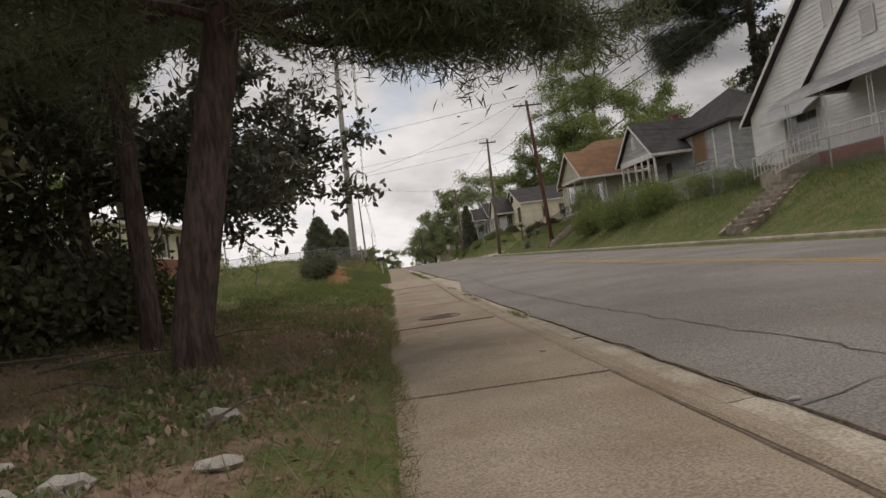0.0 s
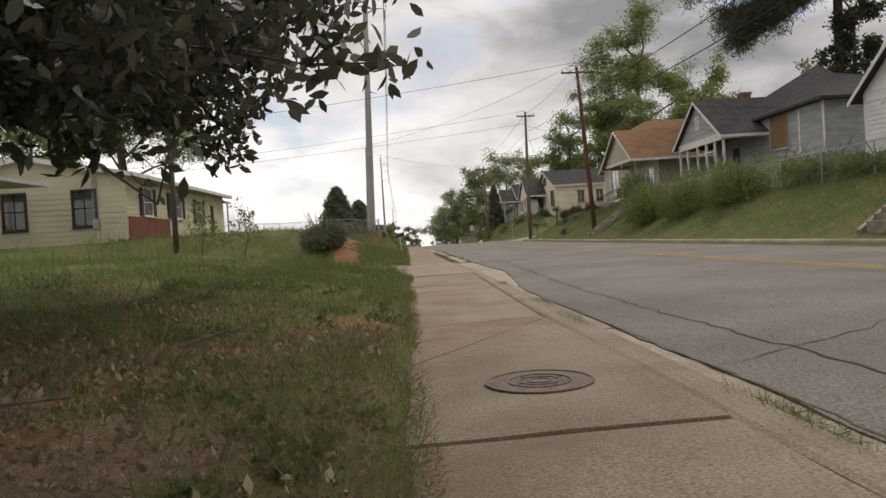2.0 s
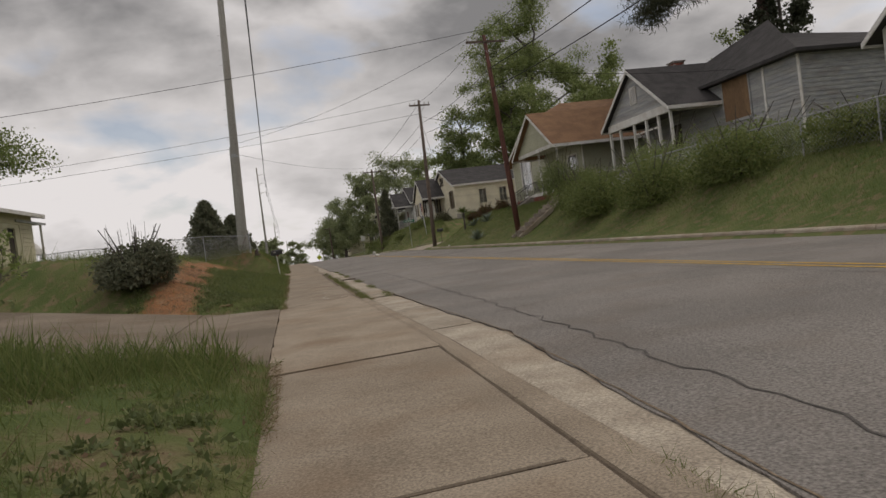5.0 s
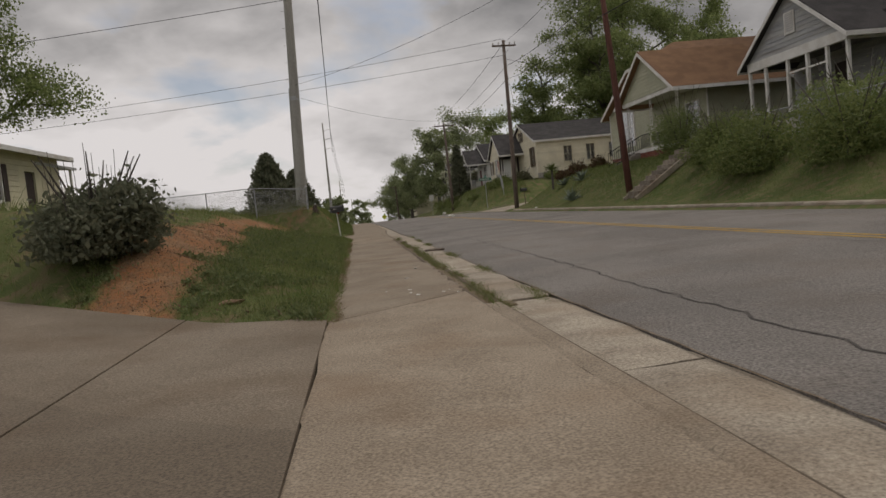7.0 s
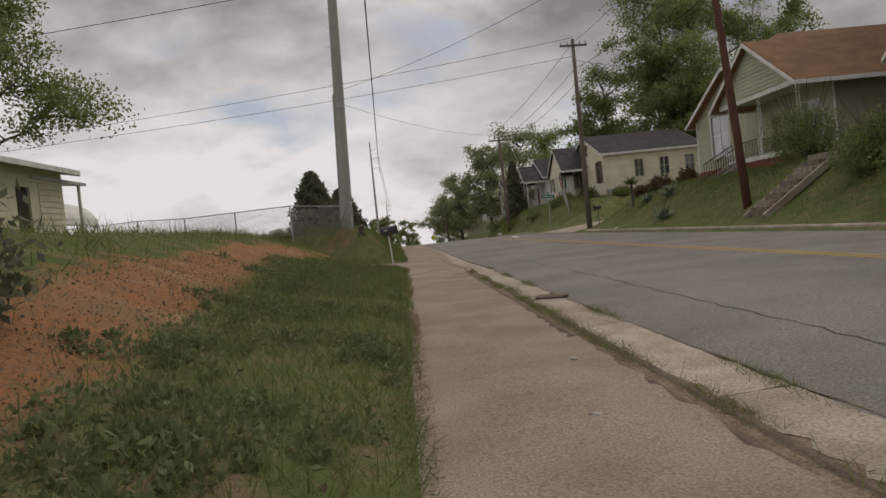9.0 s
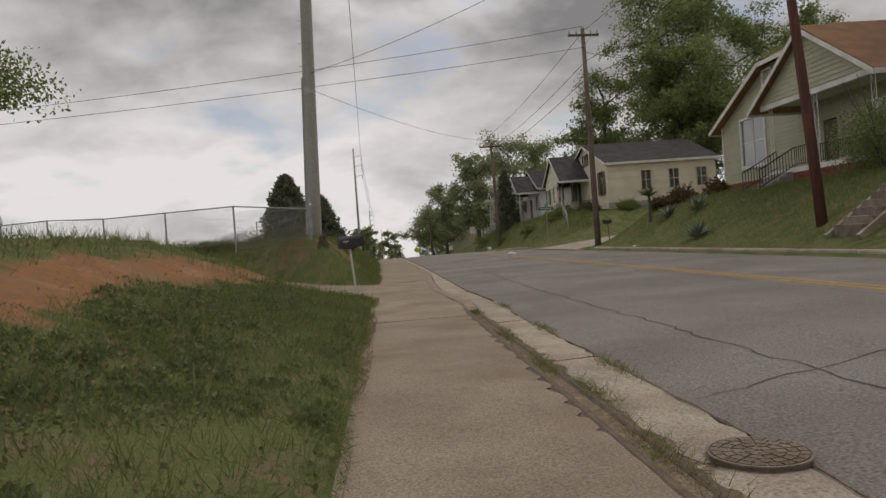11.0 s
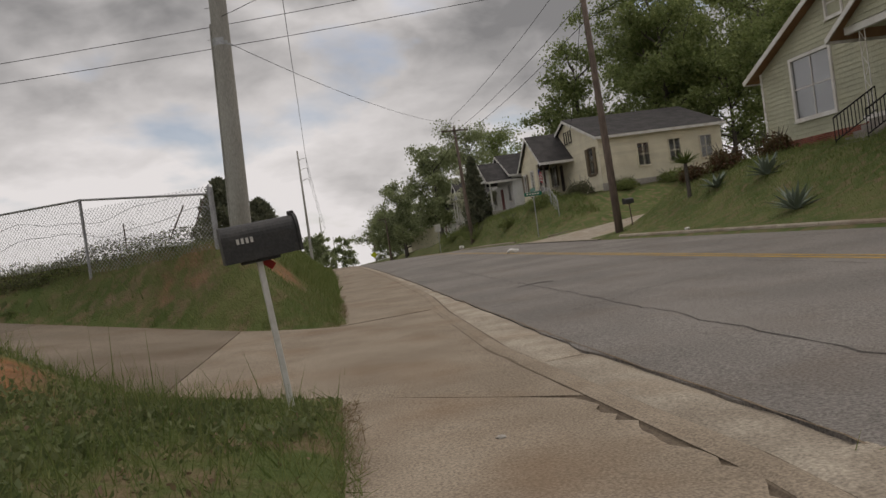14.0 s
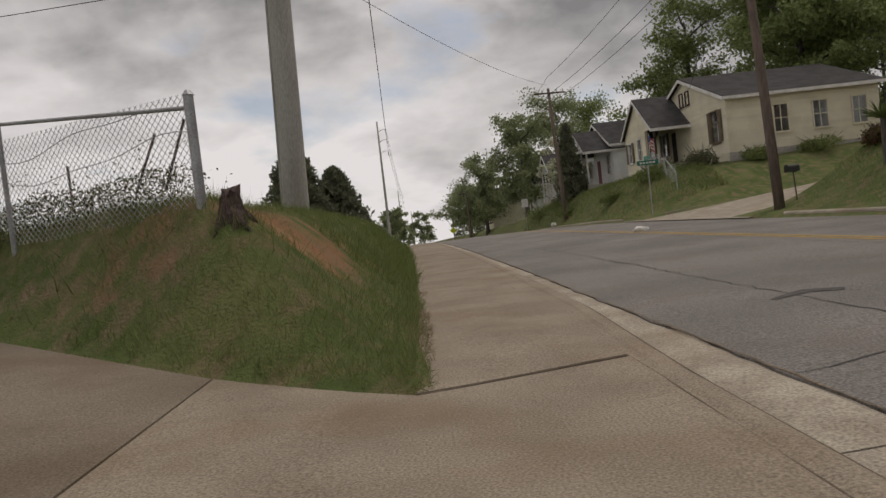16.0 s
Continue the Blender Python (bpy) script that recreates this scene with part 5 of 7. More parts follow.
def cream_house():
    h = thing("house", 0, 0, 0, "cream clapboard house with dark shingle roof and porch", "house")
    x0, x1, y0, y1, b, e, r = 18.3, 27.2, 91.5, 103.4, 2.0, 6.3, 8.4
    ops = [(92.6, 3.9, 0.9, 1.75), (99.5, 3.3, 0.95, 2.05), (101.2, 3.9, 0.8, 1.5)]
    att = [(96.6, 6.75, 0.5, 0.8), (97.6, 6.75, 0.5, 0.8)]
    w = gable_wall(h, "x", x0, x0 + 0.16, y0, y1, b, e, r, ops, CREAM_SIDING)
    siding(w, "x", x0, -1, gable_edges(y0, y1, e, r), 3.1, r - 0.25, 0.2, [(o[0] - 0.1, o[1] - 0.1, o[2] + 0.2, o[3] + 0.2) for o in ops + att], CREAM_SIDING)
    side = [(21.0, 4.0, 0.8, 1.5), (23.3, 4.0, 0.8, 1.5), (25.6, 4.0, 0.8, 1.5)]
    w2 = wall_slab(h, "y", y0 + 0.003, y0 + 0.16, x0 + 0.165, x1, b, e, side, CREAM_SIDING)
    siding(w2, "y", y0, -1, lambda v: (x0 - 0.03, x1), 3.1, e, 0.2, [(o[0] - 0.1, o[1] - 0.1, o[2] + 0.2, o[3] + 0.2) for o in side], CREAM_SIDING)
    wall_slab(h, "y", y1 - 0.16, y1 - 0.003, x0 + 0.165, x1, b, e, [], CREAM_SIDING)
    gable_wall(h, "x", x1 - 0.16, x1, y0 + 0.165, y1 - 0.165, b, e, r, [], CREAM_SIDING)
    gable_roof(h, "x", x0, x1, y0, y1, e, r, ROOF_DARK, WHITE, over=0.35)
    part("foundation", boxed(x0 - 0.05, y0 - 0.05, 1.6, x1, y0 - 0.002, 3.1), STONE, h, "pale painted block foundation")
    window(h, "x", x0 - 0.03, -1, *ops[0], OLIVE_PAINT, (0, 1), shutters=OLIVE_PAINT)
    window(h, "x", x0 - 0.03, -1, *ops[2], WHITE, (0, 1), shutters=OLIVE_PAINT)
    part("door", boxed(x0 + 0.03, 99.55, 3.3, x0 + 0.08, 100.4, 5.3), SHADE_PAINT, h, "dark front door")
    for o in att:
        window(h, "x", x0 - 0.03, -1, *o, SHADE_PAINT, (0, 0), trim=0.05)
    for o in side:
        window(h, "y", y0 - 0.03, -1, *o, CREAM_SIDING, (1, 1), trim=0.06)
    inner_floor(h, x0 + 0.2, x1 - 0.2, y0 + 0.2, y1 - 0.2, 3.1)
    # porch wing
    px, pa, pb, pe, pr = 15.9, 97.0, 103.0, 5.6, 7.75
    w3 = gable_wall(h, "x", px, px + 0.14, pa + 1.6, pb, b, pe, pr, [(101.6, 3.7, 0.7, 1.3), (99.5, 3.7, 0.7, 1.4)], CREAM_SIDING)
    siding(w3, "x", px, -1, lambda v: (gable_edges(pa, pb, pe, pr)(v)[0] if v > pe else pa + 1.6, gable_edges(pa, pb, pe, pr)(v)[1]), 2.7, pr - 0.2, 0.2, [(101.5, 3.6, 0.9, 1.5), (99.4, 3.6, 0.9, 1.6)], CREAM_SIDING)
    window(h, "x", px - 0.03, -1, 101.6, 3.7, 0.7, 1.3, WHITE, (0, 1), shutters=OLIVE_PAINT)
    window(h, "x", px - 0.03, -1, 99.5, 3.7, 0.7, 1.4, WHITE, (0, 1))
    gable_roof(h, "x", px, x0 + 1.5, pa, pb, pe, pr, ROOF_DARK, WHITE, over=0.3, name="porch_roof")
    part("porch_deck", boxed(px, pa - 0.6, 2.7, x0 - 0.05, pa + 1.58, 2.95), STONE, h)
    part("porch_base", boxed(px + 0.05, pa - 0.55, 1.5, x0 - 0.06, pa + 1.58, 2.695), STONE, h)
    for yy in (pa + 0.1, pa + 1.3):
        part("post", boxed(px + 0.05, yy - 0.06, 2.95, px + 0.17, yy + 0.06, pe), SHADE_PAINT, h)
    rail(h, [(px + 0.1, pa - 0.5, 2.95), (px + 0.1, pa + 1.4, 2.95)], 0.85, WHITE, 0.16)
    return h


def small_house(x, y, z, wd, dp, wall_mat, roof_mat, label, porch=True, door=DOOR_RED):
    """A modest gabled house seen from afar, facing the road."""
    h = thing("house", x, y, z, label, "house")
    e, r = 3.3, 5.4
    ops = [(-wd / 2 + 0.9, 0.9, 0.9, 1.5), (wd / 2 - 1.8, 0.9, 0.9, 1.5), (-0.5, 0.15, 1.0, 2.05)]
    w = gable_wall(h, "x", 0, 0.15, -wd / 2, wd / 2, -1.2, e, r, [ops[0], ops[1]], wall_mat)
    siding(w, "x", 0, -1, gable_edges(-wd / 2, wd / 2, e, r), 0.1, r - 0.25, 0.22, ops, wall_mat, False)
    for yy in (-1, 1):
        wall_slab(h, "y", yy * wd / 2 - (0.15 if yy > 0 else 0), yy * wd / 2 + (0.15 if yy < 0 else 0), 0.155, dp, -1.2, e, [], wall_mat)
    gable_wall(h, "x", dp - 0.15, dp, -wd / 2 + 0.16, wd / 2 - 0.16, -1.2, e, r, [], wall_mat)
    gable_roof(h, "x", 0, dp, -wd / 2, wd / 2, e, r, roof_mat, WHITE, over=0.4)
    for o in ops[:2]:
        window(h, "x", -0.03, -1, *o, WHITE, (1, 1))
    part("door", boxed(-0.05, -0.5, 0.15, -0.01, 0.5, 2.2), door, h, "dark red front door")
    if porch:
        gable_roof(h, "x", -2.2, 1.2, -wd / 2 + 0.2, wd / 2 - wd * 0.35, 2.9, 4.6, roof_mat, WHITE, over=0.3, name="porch_roof")
        part("porch_gable", prism(bmesh.new(), [(-wd / 2 + 0.2, 2.9), (wd * 0.15, 2.9), ((-wd / 2 + 0.2 + wd * 0.15) / 2, 4.55)], "x", -2.2, -2.1), wall_mat, h)
        part("porch_deck", boxed(-2.2, -wd / 2 + 0.2, -1.2, -0.05, wd * 0.15, 0.12), STONE, h)
        for k in range(4):
            yy = -wd / 2 + 0.35 + (wd * 0.65 - 0.5) * k / 3
            part("post", boxed(-2.15, yy - 0.07, 0.12, -2.03, yy + 0.07, 2.9), WHITE, h)
    return h


def yellow_bungalow():
    h = thing("house", 0, 0, 0, "pale yellow bungalow with dark shutters and porch canopy", "house")
    x0, x1, y0, y1, b, e = -22.0, -13.0, 40.2, 58.0, 0.6, 4.85
    front = [(42.3, 2.95, 1.2, 1.3), (46.4, 2.95, 1.9, 1.3), (51.2, 2.8, 1.2, 1.35), (54.6, 1.75, 0.95, 2.3)]
    w = wall_slab(h, "x", x1 - 0.18, x1, y0, y1, b, e, front, YELLOW_WALL)
    siding(w, "x", x1, 1, lambda v: (y0, y1), 1.4, e, 0.22, [(o[0] - 0.6, o[1] - 0.1, o[2] + 1.2, o[3] + 0.2) for o in front], YELLOW_WALL)
    for o in front[:3]:
        window(h, "x", x1 + 0.03, 1, *o, WHITE, (0 if o[2] < 1.5 else 1, 1), CURTAIN if o is front[1] else None, shutters=SHADE_PAINT, trim=0.07)
    part("door", boxed(x1 - 0.12, 54.65, 1.75, x1 - 0.07, 55.5, 4.0), SHADE_PAINT, h)
    part("panel", boxed(x1 + 0.036, 40.25, 0.9, x1 + 0.075, 46.0, 2.82), RED_PAINT, h, "dull red panel along the wall foot")
    end = [(-15.4, 2.5, 0.95, 1.6), (-18.6, 2.5, 0.95, 1.6), (-20.9, 2.5, 0.95, 1.6)]
    w2 = wall_slab(h, "y", y0 - 0.001, y0 + 0.18, x0, x1 - 0.185, b, e, end, YELLOW_WALL)
    siding(w2, "y", y0, -1, lambda v: (x0, x1), 1.3, e, 0.25, [(o[0] - 0.12, o[1] - 0.12, o[2] + 0.24, o[3] + 0.24) for o in end], YELLOW_WALL)
    for o in end:
        window(h, "y", y0 - 0.03, -1, *o, SHADE_PAINT, (1, 1), trim=0.1)
    wall_slab(h, "y", y1 - 0.18, y1 - 0.003, x0, x1 - 0.185, b, e, [], YELLOW_WALL)
    wall_slab(h, "x", x0 - 0.18, x0 - 0.003, y0, y1, b, e, [], YELLOW_WALL)
    gable_roof(h, "y", y0, y1, x0, x1, e, 5.75, AWNING, WHITE, over=0.55, thick=0.1)
    for yy, out in ((y0, -1), (y1, 1)):
        a, c = sorted((yy, yy - out * 0.15))
        part("gable", prism(bmesh.new(), [(x0, e), (x1, e), ((x0 + x1) / 2, 5.75)], "y", a, c), YELLOW_WALL, h)
    inner_floor(h, x0 + 0.2, x1 - 0.2, y0 + 0.2, y1 - 0.2, 1.6)
    # porch at the far end and its scalloped canopy
    part("porch_roof", prism(bmesh.new(), [(x1 - 3.5, 4.9), (x1 + 0.1, 4.5), (x1 + 0.1, 4.38), (x1 - 3.5, 4.75)], "y", 55.6, 60.0), AWNING, h)
    for yy in (55.8, 57.7, 59.7):
        part("post", boxed(x1 - 0.15, yy - 0.05, 1.2, x1 - 0.05, yy + 0.05, 4.44), WHITE, h)
    part("porch_slab", boxed(x1 - 3.5, 58.05, 1.0, x1, 60.0, 1.65), STONE, h)
    arc = [(-15.2 - 1.9 * (1 - math.cos(q)), 3.05 + 1.25 * math.sin(q)) for q in [math.pi / 2 * j / 6 for j in range(7)]]
    part("canopy", prism(bmesh.new(), arc + [(u - 0.02, v - 0.07) for u, v in arc[::-1]], "y", 61.6, 66.4), WHITE, h, "white domed metal canopy")
    for xx, yy in ((-15.25, 61.8), (-15.25, 64.0), (-15.25, 66.2), (-17.0, 66.2)):
        part("post", boxed(xx, yy - 0.03, 1.1, xx + 0.06, yy + 0.03, 3.1 if xx > -16 else 4.2), METAL, h)
    # service cables and meter box on the end wall
    part("meter_box", boxed(-14.55, y0 - 0.16, 2.3, -14.25, y0 - 0.04, 2.75, 0.01), METAL, h, "grey electricity meter box")
    for k, xx in enumerate((-14.5, -14.4, -14.3)):
        part("conduit", tube(bmesh.new(), [(xx, y0 - 0.07, 2.7), (xx, y0 - 0.07, 4.8)], 0.018, 6), METAL, h)
    # side porch roof
    part("porch_roof", prism(bmesh.new(), [(-22.5, 4.5), (-15.6, 4.35), (-15.6, 4.2), (-22.5, 4.35)], "y", 33.5, 38.4), AWNING, h)
    for xx in (-21.8, -15.8):
        part("post", boxed(xx, 33.8, 0.3, xx + 0.1, 33.9, 4.25), METAL, h)
    return h


sage_house()
grey_house()
white_house()
cream_house()
yellow_bungalow()
small_house(16.6, 113.5, 2.6, 9.0, 11, WHITE_SIDING, ROOF_DARK, "white house with dark roof and red door", True)
small_house(16.0, 125.5, 2.0, 8.5, 11, GREY_SIDING, ROOF_DARK, "bluish grey house with dark roof beyond trees", True)
small_house(15.0, 142, 1.2, 9.0, 11, WHITE_SIDING, ROOF_DARK, "small white house with dark roof, far off", False)
small_house(12.0, 166, 0.0, 9.0, 11, CREAM_SIDING, ROOF_DARK, "small pale house with dark roof, far off", False)

steps_up(12.35, 22.75, 24.6, 0.40, 16.0, 2.15, 10, "weathered concrete steps up the grass bank", dy=2.2)
steps_up(12.75, 53.4, 54.9, 0.5, 15.6, 2.4, 9, "old concrete steps with sloping cheek walls", dy=0.4)


# ---- poles and cables ----
def steel_pole(x, y, z, height, r0, r1, arms, label, lean=0.0):
    """A tall tapered transmission pole with curved davit arms towards the road."""
    p = thing("utility_pole", x, y, z, label, "utility pole", "tall poles along the verge")
    part("shaft", tube(bmesh.new(), [(0, 0, -0.4), (0.02 * lean, 0, 0.5), (lean * 0.5, 0, height * 0.5), (lean, 0, height)], [r0, r0 * 0.97, (r0 + r1) / 2, r1], 14), POLE_STEEL, p, smooth=True)
    for a in arms:
        arm = part("arm", tube(bmesh.new(), [(r1 * 0.8 + lean * a / height, 0, a), (0.7 + lean * a / height, 0, a + 0.32), (1.3 + lean * a / height, 0, a + 0.42), (1.75 + lean * a / height, 0, a + 0.38)], [0.07, 0.055, 0.045, 0.04], 8), POLE_STEEL, p)
        bm = bmesh.new()
        for k in range(7):
            bmesh.ops.create_cone(bm, cap_ends=True, segments=8, radius1=0.085, radius2=0.03, depth=0.1, matrix=Matrix.Translation((1.72 + lean * a / height, 0, a + 0.28 - 0.13 * k)))
        part("insulator", bm, MAIL_BLACK, arm)
    part("band", tube(bmesh.new(), [(lean * 0.27, 0, height * 0.27), (lean * 0.27, 0, height * 0.27 + 0.25)], (r0 + r1) / 2 * 1.16, 14), METAL, p)
    part("conduit", tube(bmesh.new(), [(-r0 * 1.04, 0, -0.2), (lean * 0.3 - (r0 + (r1 - r0) * 0.3) - 0.02, 0, height * 0.3)], 0.045, 6), POLE_STEEL, p)
    for k in range(9):
        part("step_bolt", tube(bmesh.new(), [(lean * (0.28 + 1.1 * k / height) - r0 * 0.5, 0, height * 0.28 + 1.1 * k), (lean * (0.28 + 1.1 * k / height) - r0 - 0.1, 0, height * 0.28 + 1.1 * k)], 0.012, 5), METAL, p)
    return p


def wood_pole(x, y, z, tx, ty, height, mat, label, arm=1.2):
    """A leaning wooden pole with a crossarm and insulators."""
    p = thing("utility_pole", x, y, z, label, "utility pole", "wooden poles across the road")
    top = Vector((tx - x, ty - y, height))
    part("shaft", tube(bmesh.new(), [(0, 0, -0.3), top * 0.25, top * 0.6, top], [0.17, 0.16, 0.14, 0.11], 10), mat, p, smooth=True)
    c = top * 0.965
    a = part("crossarm", beam(bmesh.new(), c + Vector((-arm, -0.1, 0.02)), c + Vector((arm, -0.1, -0.02)), 0.10, 0.12), POLE_WOOD, p)
    for s in (-0.92, -0.45, 0.5, 0.92):
        part("insulator", tube(bmesh.new(), [c + Vector((s * arm, -0.1, 0.06)), c + Vector((s * arm, -0.1, 0.17)), c + Vector((s * arm, -0.1, 0.26))], [0.025, 0.05, 0.03], 7), STONE, a)
    for s in (-1, 1):
        part("brace", beam(bmesh.new(), c + Vector((s * arm * 0.55, -0.13, -0.03)), top * 0.91 + Vector((0, -0.12, 0)), 0.03, 0.02), METAL, p)
    return p


def cable(name, p, q, sag, r=0.012, label="thin black overhead cable"):
    cu = bpy.data.curves.new(name, "CURVE")
    cu.dimensions, cu.bevel_depth, cu.bevel_resolution = "3D", r, 1
    s = cu.splines.new("POLY")
    n = 18
    s.points.add(n)
    p, q = Vector(p), Vector(q)
    for k in range(n + 1):
        t = k / n
        c = p.lerp(q, t)
        s.points[k].co = (c.x, c.y, c.z - sag * 4 * t * (1 - t), 1)
    cu.materials.append(WIRE)
    return tagged(new(name, cu), label, "cable", "overhead cables")


Z0 = land1(-3.2, 71)
steel_pole(-3.1, 71.0, Z0, 26.5, 0.36, 0.17, (24.4, 22.4, 20.0), "tall grey tapered pole with curved arms on the mound", 0.95)
for fx, fy, ft in ((-5.8, 205, 24.2), (-5.6, 330, 15.5), (-2.0, 450, 9.5)):
    fz = land1(fx, fy)
    fh = ft - fz
    steel_pole(fx, fy, fz, fh, 0.34, 0.16, (fh - 2.2, fh - 4.4, fh - 6.8), "distant grey pole with curved arms")
wood_pole(13.5, 56.4, land1(13.5, 56.4), 13.1, 57.2, 11.8, POLE_RED, "reddish leaning wooden pole on the grass bank")
wood_pole(11.95, 74.3, land1(11.95, 74.3), 12.6, 76.6, 12.6, POLE_WOOD, "dark leaning wooden pole at the street corner", 0.9)
wood_pole(11.5, 105.5, land1(11.5, 105.5), 11.6, 107.5, 10.4, POLE_WOOD, "weathered wooden pole with a crossarm")
wood_pole(8.3, 160, land1(8.9, 160), 8.2, 160.5, 8.6, POLE_WOOD, "distant wooden pole with a crossarm")
wood_pole(9.3, 230, land1(9.3, 230), 9.3, 231, 10.0, POLE_WOOD, "distant wooden pole with a crossarm")
sp = thing("utility_pole", -9.7, 36.6, land1(-9.7, 36.6), "plain weathered wooden pole beside the yellow bungalow", "utility pole")
part("shaft", tube(bmesh.new(), [(0, 0, -0.3), (0.03, 0, 3.5), (-0.02, 0, 7.2)], [0.12, 0.105, 0.09], 10), GREY_BARK, sp, smooth=True)
part("bracket", tube(bmesh.new(), [(-0.1, 0, 6.9), (-0.3, 0, 6.95)], 0.02, 6), METAL, sp)
T1, T2 = (13.1, 57.2, 12.9), (12.6, 76.6, 12.9)
for a in (24.0, 22.0, 19.6):
    cable("overhead_cable", (-0.6, 71, Z0 + a), (-4.1, 205, a - 1.5), 1.6, 0.022)
    cable("overhead_cable", (-4.1, 205, a - 1.5), (-4.0, 330, a - 10.0), 1.6, 0.03)
    cable("overhead_cable", (-0.6, 71, Z0 + a), (3.5, -40, a + 2.5), 2.0, 0.02)
cable("overhead_cable", (-45, 60, 9.2), T1, 0.9, 0.013)
cable("overhead_cable", (-45, 75, 8.6), T2, 0.8, 0.013)
cable("overhead_cable", (-50, 74, 7.8), (12.5, 76.3, 11.6), 0.8, 0.013)
cable("overhead_cable", (-3.0, 71, 9.6), T1, 0.7, 0.010)
cable("overhead_cable", (-3.0, 71, 9.0), (11.6, 107.5, 10.8), 0.6, 0.010)
for dz in (0, -2.2, -3.4):
    cable("overhead_cable", (13.1, 57.2, 12.7 + dz), (12.6, 76.6, 12.6 + dz * 0.8), 0.35, 0.014 if dz else 0.011)
    cable("overhead_cable", (12.6, 76.6, 12.6 + dz * 0.8), (11.6, 107.5, 11.4 + dz * 0.6), 0.4, 0.014)
    cable("overhead_cable", (11.6, 107.5, 11.4 + dz * 0.6), (8.2, 160.5, 5.4 + dz * 0.5), 0.6, 0.014)
    cable("overhead_cable", (14.0, 8, 12.4 + dz), (13.1, 57.2, 12.7 + dz), 0.9, 0.022 if dz < -2 else 0.012)
cable("service_cable", (12.6, 76.6, 11.4), (21, 69, 8.3), 0.3, 0.012)
cable("service_cable", (12.6, 76.6, 11.0), (18.3, 97, 7.2), 0.3, 0.012)
cable("service_cable", (13.1, 57.2, 10.6), (22.8, 47, 7.2), 0.3, 0.012)


# ---- wire fences ----
def chain_link(parent, p, q, z0, z1, gap=0.085, r=0.0022):
    """Woven wire between two posts: two sets of slanting wires."""
    p, q = Vector((*p, 0)), Vector((*q, 0))
    L, H = (q - p).length, z1 - z0
    d = (q - p).normalized()
    bm = bmesh.new()
    n = int((L + H) / gap)
    for k in range(n):
        for s in (1, -1):
            a = -H + k * gap
            u0, u1 = (a, a + H) if s > 0 else (a + H, a)
            v0, v1 = 0.0, H
            def clip(u0, v0, u1, v1):
                pts = []
                for (ua, va, ub, vb) in ((u0, v0, u1, v1),):
                    t0, t1 = 0.0, 1.0
                    du = ub - ua
                    if du > 0:
                        t0, t1 = max(t0, (0 - ua) / du), min(t1, (L - ua) / du)
                    else:
                        t0, t1 = max(t0, (L - ua) / du), min(t1, (0 - ua) / du)
                    if t1 - t0 < 0.02:
                        return None
                    return (ua + du * t0, va + (vb - va) * t0), (ua + du * t1, va + (vb - va) * t1)
            c = clip(u0, v0, u1, v1)
            if c:
                (ua, va), (ub, vb) = c
                beam(bm, p + d * ua + Vector((0, 0, z0 + va)), p + d * ub + Vector((0, 0, z0 + vb)), r * 2, r * 2)
    return part("wire_mesh", bm, METAL, parent, "galvanised woven wire")


def wire_fence(name, posts, height, label, fine=True, rail_r=0.022, corner=False, gap=0.085):
    f = thing(name, 0, 0, 0, label, "fence")
    for i, (x, y, z) in enumerate(posts):
        big = corner and i == 0
        part("post", tube(bmesh.new(), [(x, y, z - 0.3), (x, y, z + height + (0.12 if big else 0.02))], 0.05 if big else 0.03, 9), METAL, f)
        if big:
            part("cap", tube(bmesh.new(), [(x, y, z + height + 0.12), (x, y, z + height + 0.17)], [0.06, 0.025], 9), METAL, f)
    for a, b in zip(posts, posts[1:]):
        part("top_rail", tube(bmesh.new(), [(a[0], a[1], a[2] + height), (b[0], b[1], b[2] + height)], rail_r, 7), METAL, f)
        zz = (a[2] + b[2]) / 2
        chain_link(f, a[:2], b[:2], zz + 0.03, zz + height - 0.02, gap)
    return f


fp = [(-1.95 - 2.66 * k, 58.45 + 1.5 * k) for k in range(14)]
mound_fence = wire_fence("wire_fence", [(x, y, max(1.30, land1(x, y) - 0.03) + 0.03 * k + (-0.32 if k == 0 else 0.10)) for k, (x, y) in enumerate(fp)], 1.28, "galvanised chain link fence with a barbed strand", corner=True)
for s, zz in ((0, 2.34), (1, 2.05)):
    bm = bmesh.new()
    pts = [(-1.95 - 2.66 * t, 58.45 + 1.5 * t, zz + 0.10 * math.sin(5 * t + s) + 0.03 * math.sin(13 * t)) for t in np.linspace(0, 2.0, 30)]
    tube(bm, pts, 0.005, 5)
    part("strand", bm, METAL, mound_fence, "loose sagging wire strand")
for (xa, ya, za), (xb, yb, zb) in (((-2.5, 59.1, 1.65), (-2.15, 58.9, 2.35)), ((-3.0, 59.6, 1.7), (-2.6, 59.3, 2.3)), ((-3.9, 60.0, 1.6), (-3.9, 60.0, 2.15))):
    tagged(link("fallen_stake", tube(bmesh.new(), [(xa, ya, za), (xb, yb, zb)], 0.016, 6), POLE_WOOD), "thin weathered stake leaning by the fence", "stake", "stakes by the fence")
bank_fence = wire_fence("wire_fence", [(15.9 + 0.12 * math.sin(k), 20.5 + 2.9 * k, land1(15.9, 20.5 + 2.9 * k)) for k in range(11)], 1.15, "rusty wire fence overgrown with vines above the bank", gap=0.14)
wire_fence("wire_fence", [(14.2 + 0.4 * k, 89.2 + 2.6 * k, land1(14.2 + 0.4 * k, 89.2 + 2.6 * k)) for k in range(6)], 1.0, "low wire fence in front of the cream house", gap=0.16)


